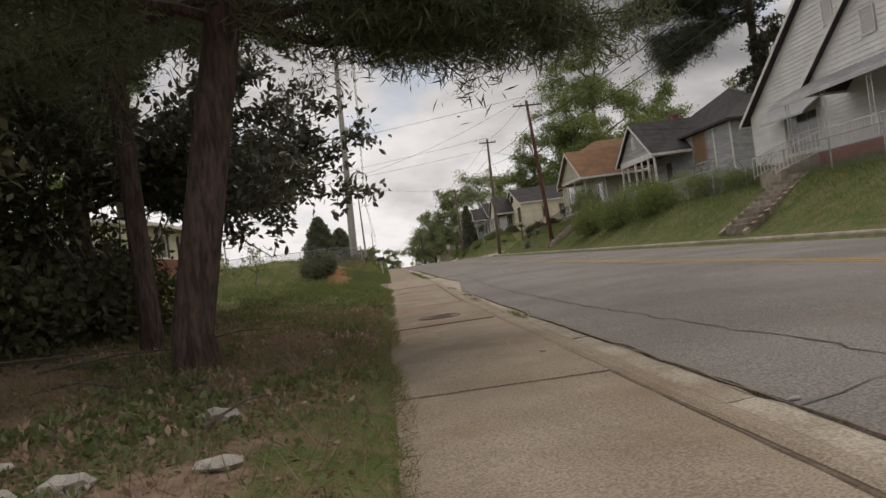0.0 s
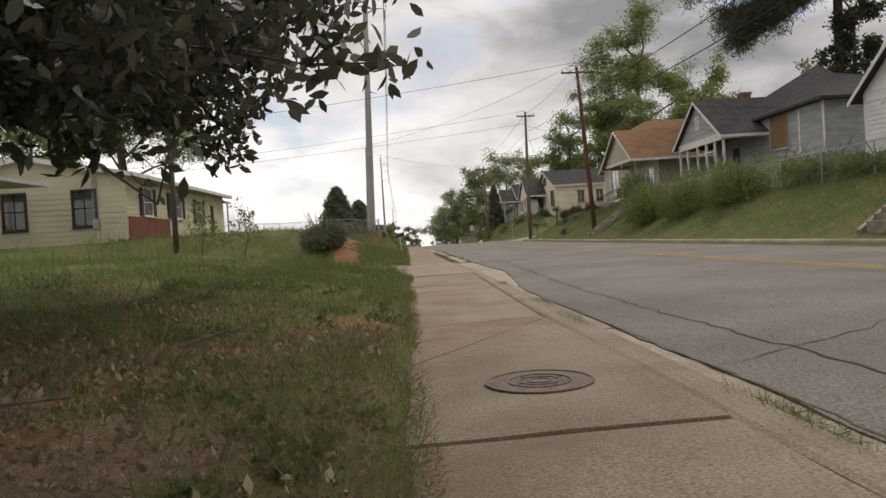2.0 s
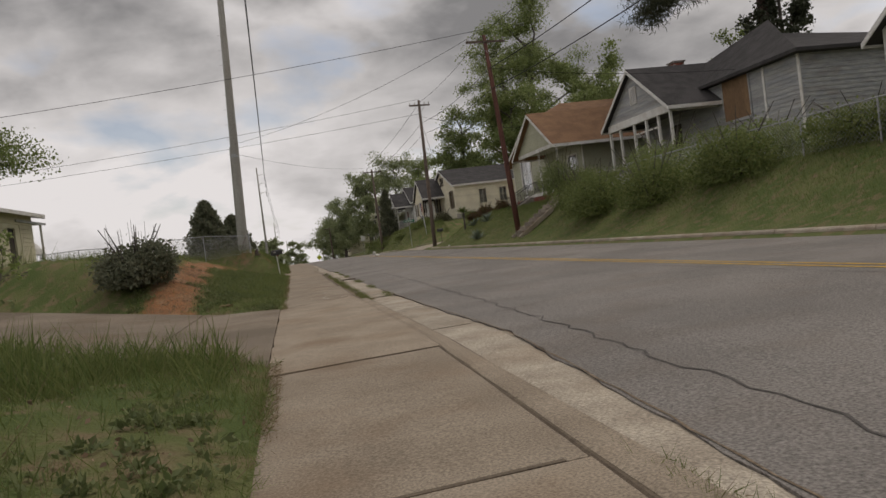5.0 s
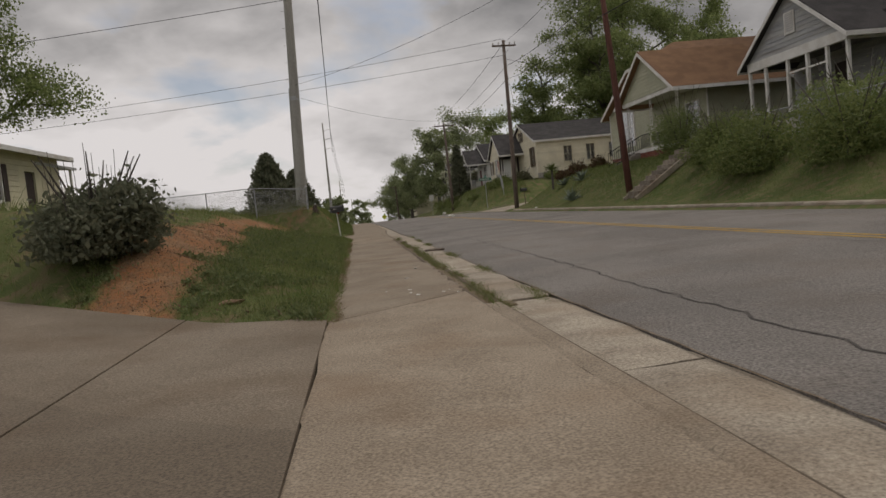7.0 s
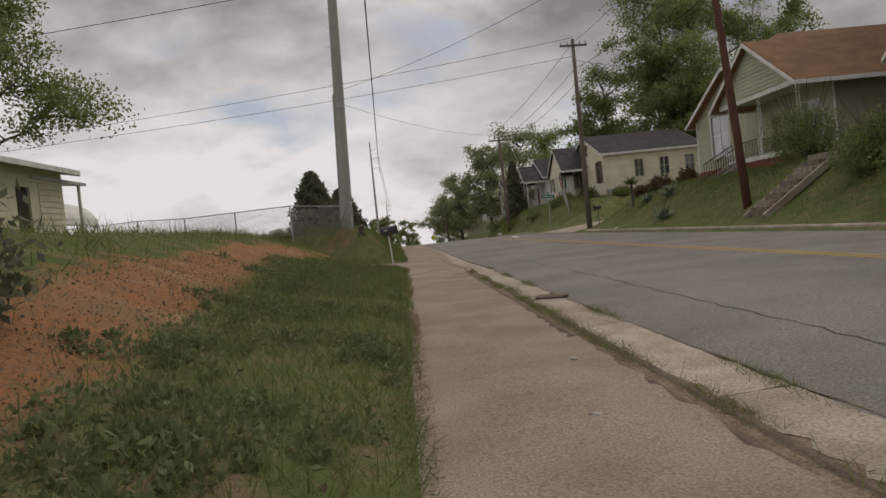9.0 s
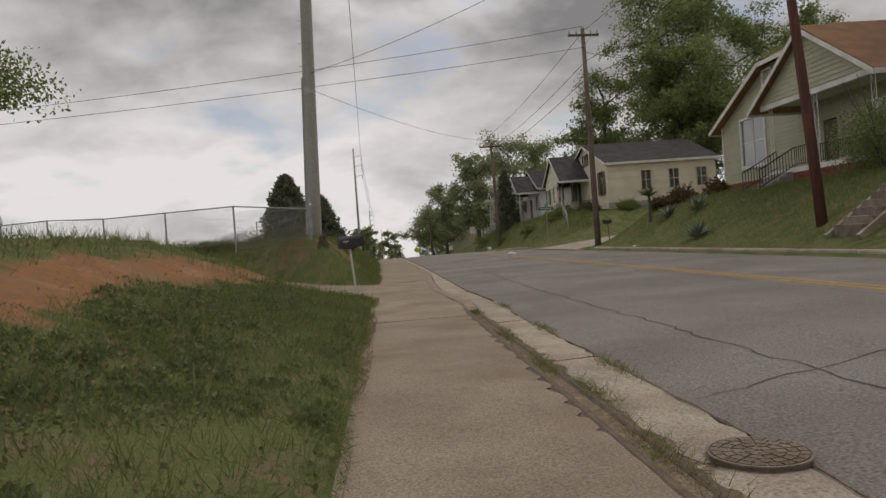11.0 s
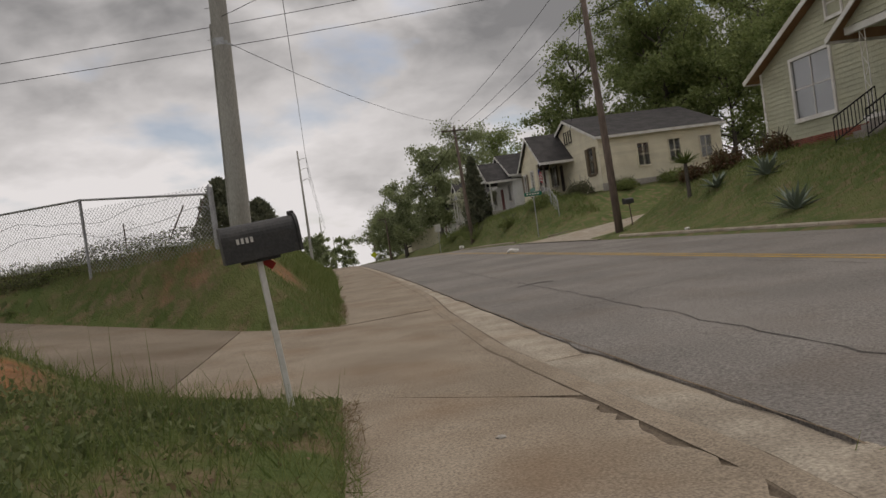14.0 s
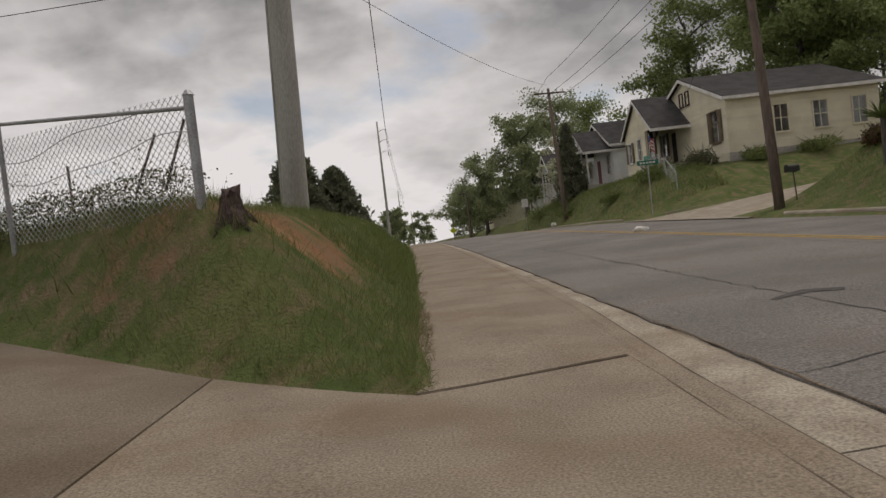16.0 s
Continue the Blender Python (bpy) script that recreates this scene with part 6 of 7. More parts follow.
# ---- mailbox, signs and small things by the road ----
def mailbox(x, y, z, post_mat, scale=1.0, lean=0.0, yaw=0.0, label="", bars=True, h=0.98):
    m = thing("mailbox", x, y, z, label, "mailbox", "mailboxes by the road")
    m.rotation_euler = (radians(1.5), radians(lean), radians(yaw))
    L, W, H = 0.475, 0.175, 0.205
    part("post", boxed(-0.019, -0.019, -0.3, 0.019, 0.019, h, 0.004), post_mat, m, "square white post" if post_mat is WHITE else "")
    prof = [(-W / 2, 0), (W / 2, 0), (W / 2, H * 0.72)] + [(W / 2 * math.cos(a), H * 0.72 + W / 2 * math.sin(a)) for a in [math.pi * k / 12 for k in range(1, 12)]] + [(-W / 2, H * 0.72)]
    bm = bmesh.new()
    prism(bm, [(u, v + h) for u, v in prof], "x", -L * 0.42, L * 0.54)
    body = part("body", bm, MAIL_BLACK, m)
    big = [(u * 1.08, (v - 0.03) * 1.06 + 0.03 + h) for u, v in prof]
    part("door", prism(bmesh.new(), big, "x", L * 0.545, L * 0.59), MAIL_BLACK, m, "rounded hinged door")
    part("latch", boxed(L * 0.50, -0.022, h + 0.228, L * 0.585, 0.022, h + 0.262, 0.006), MAIL_BLACK, m)
    part("rim", prism(bmesh.new(), [(u * 1.03, (v) * 1.02 + h) for u, v in prof], "x", -L * 0.45, -L * 0.421), MAIL_BLACK, m)
    part("bracket", boxed(-0.11, -0.06, h - 0.02, 0.13, 0.06, h - 0.002), MAIL_BLACK, m)
    if bars:
        for k in range(4):
            part("number_bar", boxed(-0.125 + 0.029 * k, -W / 2 - 0.004, h + 0.112, -0.108 + 0.029 * k, -W / 2 - 0.001, h + 0.147), WHITE, body, "small white bar")
        fl = bmesh.new()
        beam(fl, (0.03, W / 2 + 0.012, h - 0.005), (0.10, W / 2 + 0.012, h - 0.075), 0.01, 0.05)
        part("flag", fl, FLAG_RED, m, "red signal flag, lowered")
    return m


mailbox(-0.31, 50.14, 0.095, WHITE, 1, -4.5, 14, "black mailbox on a thin white square post")
mailbox(12.7, 74.6, land1(12.7, 74.6), POLE_WOOD, 1, 2, 200, "black mailbox on a dark wooden post", False, 0.95)


def street_sign(x, y, z):
    s = thing("street_sign", x, y, z, "green street name sign on a thin metal post", "street sign")
    part("post", tube(bmesh.new(), [(0, 0, -0.3), (0, 0, 2.55)], 0.03, 8), METAL, s)
    pl = part("plate", boxed(-0.55, -0.01, 2.55, 0.55, 0.01, 2.78), SIGN_GREEN, s)
    part("plate", boxed(-0.01, -0.5, 2.80, 0.01, 0.5, 3.02), SIGN_GREEN, s)
    for k in range(5):
        part("letter_bar", boxed(-0.42 + 0.17 * k, -0.016, 2.62, -0.30 + 0.17 * k, -0.012, 2.71), WHITE, pl, "pale bar of lettering")
    return s


street_sign(12.3, 87.9, land1(12.3, 87.9))


def plate_sign(x, y, z, h, mat, shape, label):
    s = thing("road_sign", x, y, z, label, "road sign")
    part("post", tube(bmesh.new(), [(0, 0, -0.3), (0, 0, h)], 0.028, 8), METAL, s)
    c = h - 0.1
    if shape == "diamond":
        part("plate", prism(bmesh.new(), [(0, c - 0.5), (0.5, c), (0, c + 0.5), (-0.5, c)], "y", -0.045, -0.03), mat, s)
    else:
        part("plate", prism(bmesh.new(), [(-0.3, c - 0.38), (0.3, c - 0.38), (0.3, c + 0.38), (-0.3, c + 0.38)], "y", -0.045, -0.03), mat, s)
    return s


plate_sign(10.4, 118, land1(11.0, 118), 2.6, WHITE, "rect", "white rectangular road sign on a post")
plate_sign(5.2, 152, land1(9.0, 152) + 0.3, 2.6, SIGN_YELLOW, "diamond", "lime yellow diamond warning sign")


def flag_on_pole():
    f = thing("flag", 15.2, 96.0, land1(15.2, 96.0), "small striped flag with a blue corner on a pole", "flag")
    part("pole", tube(bmesh.new(), [(0, 0, 0), (0, -0.1, 2.6)], 0.02, 6), WHITE, f)
    for k in range(7):
        z0 = 2.5 - 0.11 * (k + 1)
        bm = bmesh.new()
        n = 5
        prev = None
        for j in range(n + 1):
            yy = -0.12 - 1.0 * j / n
            xx = 0.06 * math.sin(2.2 * j)
            dz = -0.10 * j
            cur = [bm.verts.new((xx, yy, z0 + dz)), bm.verts.new((xx, yy, z0 + dz + 0.11))]
            if prev:
                bm.faces.new((prev[0], cur[0], cur[1], prev[1]))
            prev = cur
        geo = bmesh.ops.solidify(bm, geom=bm.faces[:], thickness=0.006)
        part("stripe", bm, FLAG_STRIPE if k % 2 == 0 else WHITE, f)
    part("corner", beam(bmesh.new(), (-0.02, -0.14, 2.28), (-0.02, -0.52, 2.22), 0.02, 0.40), FLAG_BLUE, f)
    return f


flag_on_pole()


def lump(name, x, y, z, sx, sy, sz, mat, label, category, seed=0, group=""):
    """An irregular small lump: stone, crumpled paper or stump."""
    rg = random.Random(seed)
    bm = bmesh.new()
    bmesh.ops.create_icosphere(bm, subdivisions=2, radius=1)
    for v in bm.verts:
        k = 1 + rg.uniform(-0.22, 0.22)
        v.co = Vector((v.co.x * sx * k, v.co.y * sy * k, v.co.z * sz * k))
    ob = link(name, bm, mat)
    ob.location = (x, y, z + sz * 0.55)
    return tagged(ob, label, category, group)


lump("paper", 6.9, 73.0, road_z(6.9, 73.0), 0.22, 0.16, 0.11, WHITE, "crumpled white paper lying on the road", "litter", 3)
lump("paper", 11.75, 68.0, land1(11.85, 68.0), 0.08, 0.12, 0.05, WHITE, "scrap of white paper on the kerb", "litter", 4)
lump("paper", 10.2, 104, land1(11.0, 104), 0.2, 0.2, 0.16, WHITE, "white rubbish on the grass bank", "litter", 5)
for i, (x, y, s) in enumerate(((-1.05, 3.9, 0.10), (-1.35, 2.6, 0.09), (-0.75, 2.7, 0.07), (-1.8, 2.9, 0.06), (-2.3, 3.4, 0.07), (-0.6, 6.4, 0.05), (-1.6, 2.35, 0.10))):
    lump("stone", x, y, land1(x, y), s * 1.4, s, s * 0.5, STONE, "pale flat stone among dead leaves", "stone", 20 + i, "stones in the litter")
for i, (x, y) in enumerate(((1.1, 6.2), (0.6, 7.9), (1.28, 5.4), (2.0, 2.9), (0.95, 33.0), (1.2, 34.5), (0.8, 48.9))):
    lump("stone", x, y, 0.0 if x < 1.7 else -0.03, 0.03, 0.022, 0.012, STONE, "small pale chip on the concrete", "stone", 40 + i, "chips on the concrete")
for i, (x, y, l, a) in enumerate(((-2.4, 8.6, 1.1, 0.5), (-1.2, 4.6, 0.7, 2.0), (-3.3, 6.5, 1.4, 0.2), (-1.0, 3.4, 0.8, 1.1), (-4.2, 5.2, 1.8, 0.1), (-2.0, 5.0, 0.9, 2.6), (-1.6, 11.0, 0.8, 0.8))):
    z = land1(x, y) + 0.06
    tagged(link("fallen_branch", tube(bmesh.new(), [(x, y, z), (x + l * 0.5 * math.cos(a), y + l * 0.5 * math.sin(a), z + 0.06), (x + l * math.cos(a + 0.2), y + l * math.sin(a + 0.2), z)], [0.016, 0.012, 0.006], 6), GREY_BARK), "thin dry fallen branch on the litter", "branch", "fallen branches")


def tree_stump(x, y, z):
    s = thing("tree_stump", x, y, z, "dark rotten tree stump on the clay mound", "stump")
    bm = bmesh.new()
    rows = []
    rg = random.Random(8)
    for k, (h, r) in enumerate(((-0.3, 0.30), (-0.05, 0.21), (0.06, 0.17), (0.16, 0.15), (0.26, 0.14))):
        rows.append([bm.verts.new((r * (1 + rg.uniform(-0.2, 0.2)) * math.cos(2 * math.pi * j / 14), r * (1 + rg.uniform(-0.2, 0.2)) * math.sin(2 * math.pi * j / 14), h + (rg.uniform(-0.08, 0.06) if k == 4 else 0))) for j in range(14)])
    for a, b in zip(rows, rows[1:]):
        for j in range(14):
            bm.faces.new((a[j], a[(j + 1) % 14], b[(j + 1) % 14], b[j]))
    bm.faces.new(rows[-1])
    part("trunk", bm, BARK, s)
    for a in (0.2, 1.9, 4.0, 5.3):
        part("root", tube(bmesh.new(), [(0.1 * math.cos(a), 0.1 * math.sin(a), 0), (0.26 * math.cos(a), 0.26 * math.sin(a), -0.13), (0.45 * math.cos(a + 0.2), 0.45 * math.sin(a + 0.2), -0.32)], [0.07, 0.05, 0.02], 7), BARK, s)
    s.scale = (0.62, 0.62, 0.75)
    return s


tree_stump(-1.6, 58.2, land1(-1.6, 58.2) + 0.02)


# ---- trees ----
def limb_points(p, d, length, rg, n=5, droop=0.0, wander=0.18):
    pts = [Vector(p)]
    d = Vector(d).normalized()
    for k in range(n):
        d = (d + Vector((rg.gauss(0, wander), rg.gauss(0, wander), rg.gauss(0, wander) - droop))).normalized()
        pts.append(pts[-1] + d * length / n)
    return pts


def broad_tree(name, x, y, z, height, crown_r, leaf_mat, bark, label, seed, leaves=9000, leaf=0.32, trunk_r=0.28, first=0.3, clumps=42, gap=0.75, lean=(0, 0), flat=0.8, puff=1.0):
    """Trunk, limbs that fork twice, and leaf clumps strung about the limb ends."""
    rg = random.Random(seed)
    ng = np.random.default_rng(seed)
    t = thing(name, x, y, z, label, "tree")
    top = Vector((lean[0], lean[1], height * 0.72))
    tr = [Vector((0, 0, -0.4)), Vector((0.05, 0, height * 0.12)), top * 0.5 + Vector((rg.uniform(-0.3, 0.3), rg.uniform(-0.3, 0.3), 0)), top]
    part("trunk", tube(bmesh.new(), tr, [trunk_r * 1.25, trunk_r, trunk_r * 0.62, trunk_r * 0.2], 10), bark, t, smooth=True)
    ends = []
    bm = bmesh.new()
    for k in range(15):
        f = first + (0.98 - first) * k / 14
        base = tr[1].lerp(tr[2], min(1, f * 1.6)) if f < 0.6 else tr[2].lerp(tr[3], (f - 0.6) / 0.4)
        a = k * 2.4 + rg.uniform(-0.4, 0.4)
        reach = crown_r * (0.95 if f < 0.7 else 0.7) * rg.uniform(0.7, 1.1)
        d = Vector((math.cos(a), math.sin(a), 0.35 + 0.8 * f * f))
        pts = limb_points(base, d, reach, rg, 5)
        tube(bm, pts, [trunk_r * 0.36, trunk_r * 0.27, trunk_r * 0.2, trunk_r * 0.14, trunk_r * 0.09, 0.02], 6)
        ends += [pts[3], pts[4], pts[5]]
        for _ in range(3):
            b = rg.choice(pts[2:5])
            sub = limb_points(b, Vector((rg.uniform(-1, 1), rg.uniform(-1, 1), rg.uniform(0.0, 0.9))), reach * 0.5, rg, 4)
            tube(bm, sub, [trunk_r * 0.13, trunk_r * 0.1, trunk_r * 0.07, trunk_r * 0.05, 0.012], 5)
            ends += [sub[2], sub[4]]
    part("branchwork", bm, bark, t)
    pos = []
    rg.shuffle(ends)
    ends = ends[:max(int(clumps * 2.2), 16)]
    m = leaves // len(ends)
    for c in ends:
        r = crown_r * rg.uniform(0.13, 0.27) * puff
        q = ng.normal(size=(m, 3))
        q /= np.linalg.norm(q, axis=1)[:, None]
        lobes = 0.8 + 0.2 * np.sin(5 * q[:, :1] + 7 * q[:, 1:2] + 6 * q[:, 2:] + rg.uniform(0, 6))
        q *= lobes * ng.uniform(0.02, 1, (m, 1)) ** 0.6 * np.array([r, r, r * flat * 0.8])
        q[:, 2] -= 0.18 * (q[:, 0] ** 2 + q[:, 1] ** 2) / r
        pos.append(q + np.array(c))
    pos = np.concatenate(pos)
    crown = scatter_mesh("crown", pos, ng.uniform(0.6, 1.25, len(pos)) * leaf, leaf_mat, aspect=0.6, rg=ng)
    crown.parent = t
    return t


def conifer(name, x, y, z, height, r, leaf_mat, label, seed, n=9000, leaf=0.35):
    """A dense upright cone of short sprays with a ragged edge."""
    ng = np.random.default_rng(seed)
    t = thing(name, x, y, z, label, "tree")
    part("trunk", tube(bmesh.new(), [(0, 0, -0.3), (0, 0, height * 0.9)], [0.16, 0.03], 8), BARK, t)
    h = ng.uniform(0.02, 1, n) ** 1.2
    a = ng.uniform(0, 2 * math.pi, n)
    w = r * (1 - h) ** 0.62 * (0.82 + 0.18 * np.sin(a * 5 + h * 23)) * ng.uniform(0.55, 1.08, n)
    pos = np.stack([w * np.cos(a), w * np.sin(a), h * height], 1)
    c = scatter_mesh("crown", pos, ng.uniform(0.6, 1.4, n) * leaf, leaf_mat, up=0.45, aspect=0.4, rg=ng)
    c.parent = t
    return t


def bush(name, x, y, z, rx, ry, rz, leaf_mat, label, seed, n=5000, leaf=0.12, category="bush", group="", twigs=8):
    """A mound of leaves on short stems, uneven, with gaps."""
    ng = np.random.default_rng(seed)
    t = thing(name, x, y, z, label, category, group)
    bm = bmesh.new()
    for k in range(twigs):
        a = 2 * math.pi * k / twigs + ng.uniform(0, 0.5)
        tube(bm, [(0, 0, -0.1), (rx * 0.35 * math.cos(a), ry * 0.35 * math.sin(a), rz * 0.8), (rx * 0.7 * math.cos(a), ry * 0.7 * math.sin(a), rz * 1.5)], [0.03, 0.02, 0.008], 5)
    part("stemwork", bm, GREY_BARK, t)
    k = 16
    cs = ng.normal(size=(k, 3))
    cs /= np.linalg.norm(cs, axis=1)[:, None]
    cs = cs * ng.uniform(0.35, 0.72, (k, 1))
    cs[:, 2] = np.abs(cs[:, 2]) * 1.1 + 0.15
    idx = ng.integers(0, k, n)
    d = ng.normal(size=(n, 3))
    d /= np.linalg.norm(d, axis=1)[:, None]
    pos = (cs[idx] + d * ng.uniform(0.6, 1.0, (n, 1)) ** 0.5 * 0.42 * np.where(ng.uniform(size=(n, 1)) < 0.16, ng.uniform(1.1, 1.7, (n, 1)), 1.0)) * np.array([rx, ry, rz])
    pos[:, 2] = np.maximum(pos[:, 2], 0.02)
    c = scatter_mesh("foliage", pos, ng.uniform(0.6, 1.3, n) * leaf, leaf_mat, aspect=0.55, rg=ng)
    c.parent = t
    return t


def needle_tree(name, x, y, z, height, trunk_r, boughs, label, seed, lean=(0, 0), tufts=60, needle=0.16, per=26, mat=None):
    """A pine: bare bark trunk, level boughs, tufts of needles along their outer halves."""
    rg, ng = random.Random(seed), np.random.default_rng(seed)
    t = thing(name, x, y, z, label, "tree")
    top = Vector((lean[0], lean[1], height))
    part("trunk", tube(bmesh.new(), [(0, 0, -0.3), (0.0, 0, 0.35), top * 0.33 + Vector((0.05, 0.02, 0)), top * 0.66, top], [trunk_r * 1.5, trunk_r * 1.06, trunk_r * 0.9, trunk_r * 0.7, trunk_r * 0.2], 16), BARK, t, smooth=True)
    bm = bmesh.new()
    pos = []
    for (f, a, length, rise) in boughs:
        base = top * f
        pts = limb_points(base, (math.cos(a), math.sin(a), rise), length, rg, 7, 0.03, 0.1)
        tube(bm, pts, [trunk_r * 0.3 * (1 - i / 8) + 0.008 for i in range(8)], 6)
        for i in range(2, 8):
            for _ in range(4):
                sub = limb_points(pts[i], (math.cos(a) + rg.uniform(-1, 1), math.sin(a) + rg.uniform(-1, 1), rg.uniform(-0.25, 0.2)), length * rg.uniform(0.14, 0.32), rg, 4, 0.04)
                tube(bm, sub, [0.016, 0.013, 0.010, 0.007, 0.004], 4)
                for c in sub[1:]:
                    for _ in range(max(1, tufts // 24)):
                        m = per
                        q = np.array(c) + ng.normal(size=(m, 3)) * np.array([0.13, 0.13, 0.09]) * (needle / 0.16)
                        pos.append(q)
    part("branchwork", bm, BARK, t)
    pos = np.concatenate(pos)
    c = scatter_mesh("needles", pos, ng.uniform(0.6, 1.3, len(pos)) * needle, mat or NEEDLES, aspect=0.09, rg=ng, droop=0.25)
    c.parent = t
    return t


rg0 = random.Random(3)
needle_tree("pine_tree", -1.7, 6.0, land1(-1.7, 6.0), 12.0, 0.175,
            [(0.25, 0.0, 3.0, 0.10), (0.26, 0.5, 3.4, 0.10), (0.275, 0.9, 3.6, 0.10), (0.29, -0.3, 3.0, 0.10), (0.31, 0.2, 3.5, 0.10), (0.33, 0.6, 3.5, 0.1), (0.35, 1.1, 3.6, 0.1), (0.37, 0.0, 3.4, 0.1), (0.39, 0.45, 3.4, 0.1), (0.41, 1.4, 3.4, 0.1), (0.28, 1.9, 3.0, 0.15), (0.28, 2.6, 3.6, 0.2), (0.33, 3.4, 3.4, 0.2), (0.38, 4.1, 3.2, 0.2), (0.42, 2.2, 3.4, 0.2), (0.45, -0.4, 3.2, 0.2), (0.27, 4.6, 2.8, 0.1), (0.30, 5.3, 2.8, 0.1), (0.26, 3.9, 3.0, 0.1), (0.33, 4.9, 2.8, 0.1), (0.48, 0.5, 3.2, 0.2), (0.5, 3.0, 3.4, 0.2), (0.55, 1.2, 3.2, 0.2)],
            "tall pine with dark furrowed bark beside the pavement", 11, (2.2, 0.4), tufts=72, needle=0.17, per=22)
needle_tree("pine_tree", -2.75, 8.1, land1(-2.75, 8.1), 9.0, 0.12,
            [(0.35, 2.6, 2.4, 0.2), (0.45, 3.6, 2.6, 0.2), (0.5, 1.4, 2.2, 0.2), (0.6, 4.6, 2.2, 0.2), (0.42, 0.3, 2.0, 0.2)], "thin leaning pine with reddish bark", 12, (-0.3, 0.2), tufts=48, needle=0.17, per=16)
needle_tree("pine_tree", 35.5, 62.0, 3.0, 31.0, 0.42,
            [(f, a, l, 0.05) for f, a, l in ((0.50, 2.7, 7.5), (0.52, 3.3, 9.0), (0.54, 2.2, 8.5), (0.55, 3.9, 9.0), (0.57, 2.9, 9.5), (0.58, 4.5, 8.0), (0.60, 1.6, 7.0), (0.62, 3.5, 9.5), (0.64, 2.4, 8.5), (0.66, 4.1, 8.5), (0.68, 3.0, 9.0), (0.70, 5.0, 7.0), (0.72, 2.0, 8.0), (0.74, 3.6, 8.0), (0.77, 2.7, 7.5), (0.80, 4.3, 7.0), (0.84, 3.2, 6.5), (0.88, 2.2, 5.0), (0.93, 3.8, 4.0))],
            "large dark pine towering behind the houses", 13, (0.5, -0.5), tufts=120, needle=0.6, per=17, mat=SHADED_NEEDLES)
# wears the same needle colour with the shade put in
broad_tree("tree", 36.5, 61, 2.6, 20, 4.6, SHADED_NEEDLES, GREY_BARK, "dense dark tree below the pine behind the houses", 64, 16000, 0.3, 0.3, 0.1, 60)


def magnolia(x, y, z):
    """Broad glossy leaves in whorls at the ends of many twigs."""
    rg, ng = random.Random(21), np.random.default_rng(21)
    t = thing("magnolia_tree", x, y, z, "magnolia with broad glossy dark leaves over the verge", "tree")
    part("trunk", tube(bmesh.new(), [(0, 0, -0.3), (0.05, 0.0, 1.2), (0.1, 0.1, 3.2), (0.0, 0.1, 6.4)], [0.24, 0.19, 0.15, 0.04], 10), GREY_BARK, t, smooth=True)
    bm = bmesh.new()
    tips = []
    low = [(2.45 + 0.09 * (k % 8), 0.25 + 0.75 * ((k * 0.618) % 1.0), 3.2 + 0.9 * ((k * 0.37) % 1.0)) for k in range(14)]
    for k in range(110):
        h = 2.0 + 4.75 * (((k * 0.618) % 1.0)) ** 0.9
        a = k * 2.399
        reach = (5.1 if h < 4.6 else 5.1 - 1.1 * (h - 4.6)) * rg.uniform(0.75, 1.05)
        if k >= 96:
            h, a, reach = low[k - 96]
        pts = limb_points((0.06, 0.05, h), (math.cos(a), math.sin(a), rg.uniform(-0.04, 0.32) if k < 96 else rg.uniform(-0.02, 0.08)), max(0.6, reach), rg, 6, 0.02, 0.10)
        tube(bm, pts, [0.045, 0.038, 0.03, 0.024, 0.018, 0.012, 0.007], 5)
        for i in range(2, 7):
            for _ in range(6):
                sub = limb_points(pts[i], (math.cos(a) + rg.uniform(-1.1, 1.1), math.sin(a) + rg.uniform(-1.1, 1.1), rg.uniform(-0.35, 1.0)), rg.uniform(0.3, 0.75), rg, 3)
                if sub[3].z < 0.8 + 0.08 * max(0.0, sub[3].x):
                    continue
                tube(bm, sub, [0.010, 0.008, 0.006, 0.004], 4)
                tips += [sub[1], sub[2], sub[3]]
    part("branchwork", bm, GREY_BARK, t)
    pos = np.concatenate([np.array(c) + ng.normal(size=(7, 3)) * 0.08 for c in tips])
    c = scatter_mesh("leaves", pos, ng.uniform(0.11, 0.19, len(pos)), MAGNOLIA, "oval", aspect=0.42, rg=ng, droop=0.1)
    c.parent = t
    return t


magnolia(-5.3, 12.6, land1(-5.3, 12.6))
broad_tree("tree", -25.6, 73.5, 1.6, 32, 7.8, MIDGREEN, GREY_BARK, "tall leafy tree behind the yellow bungalow", 31, 52000, 0.25, 0.45, 0.2, 64, puff=1.5)
broad_tree("tree", -36, 78, 1.6, 19, 6.5, MIDGREEN, GREY_BARK, "leafy tree behind the yellow bungalow", 32, 14000, 0.34, 0.35, 0.2, 56)
broad_tree("tree", 35.5, 110, 3.6, 31, 11.5, MIDGREEN, GREY_BARK, "great spreading tree behind the cream house", 33, 60000, 0.29, 0.6, 0.16, 70, puff=1.2)
broad_tree("tree", 30.0, 104, 3.4, 19, 8.0, MIDGREEN, GREY_BARK, "leafy tree at the back of the cream house", 34, 20000, 0.34, 0.4, 0.15, 64)
broad_tree("tree", 26.0, 115, 3.2, 18, 6.5, MIDGREEN, GREY_BARK, "leafy tree rising behind the cream roof", 39, 18000, 0.3, 0.35, 0.1, 60, puff=1.35)
broad_tree("tree", 45, 112, 3.8, 22, 9.5, MIDGREEN, GREY_BARK, "large spreading tree over the side street", 35, 24000, 0.38, 0.5, 0.2, 66)
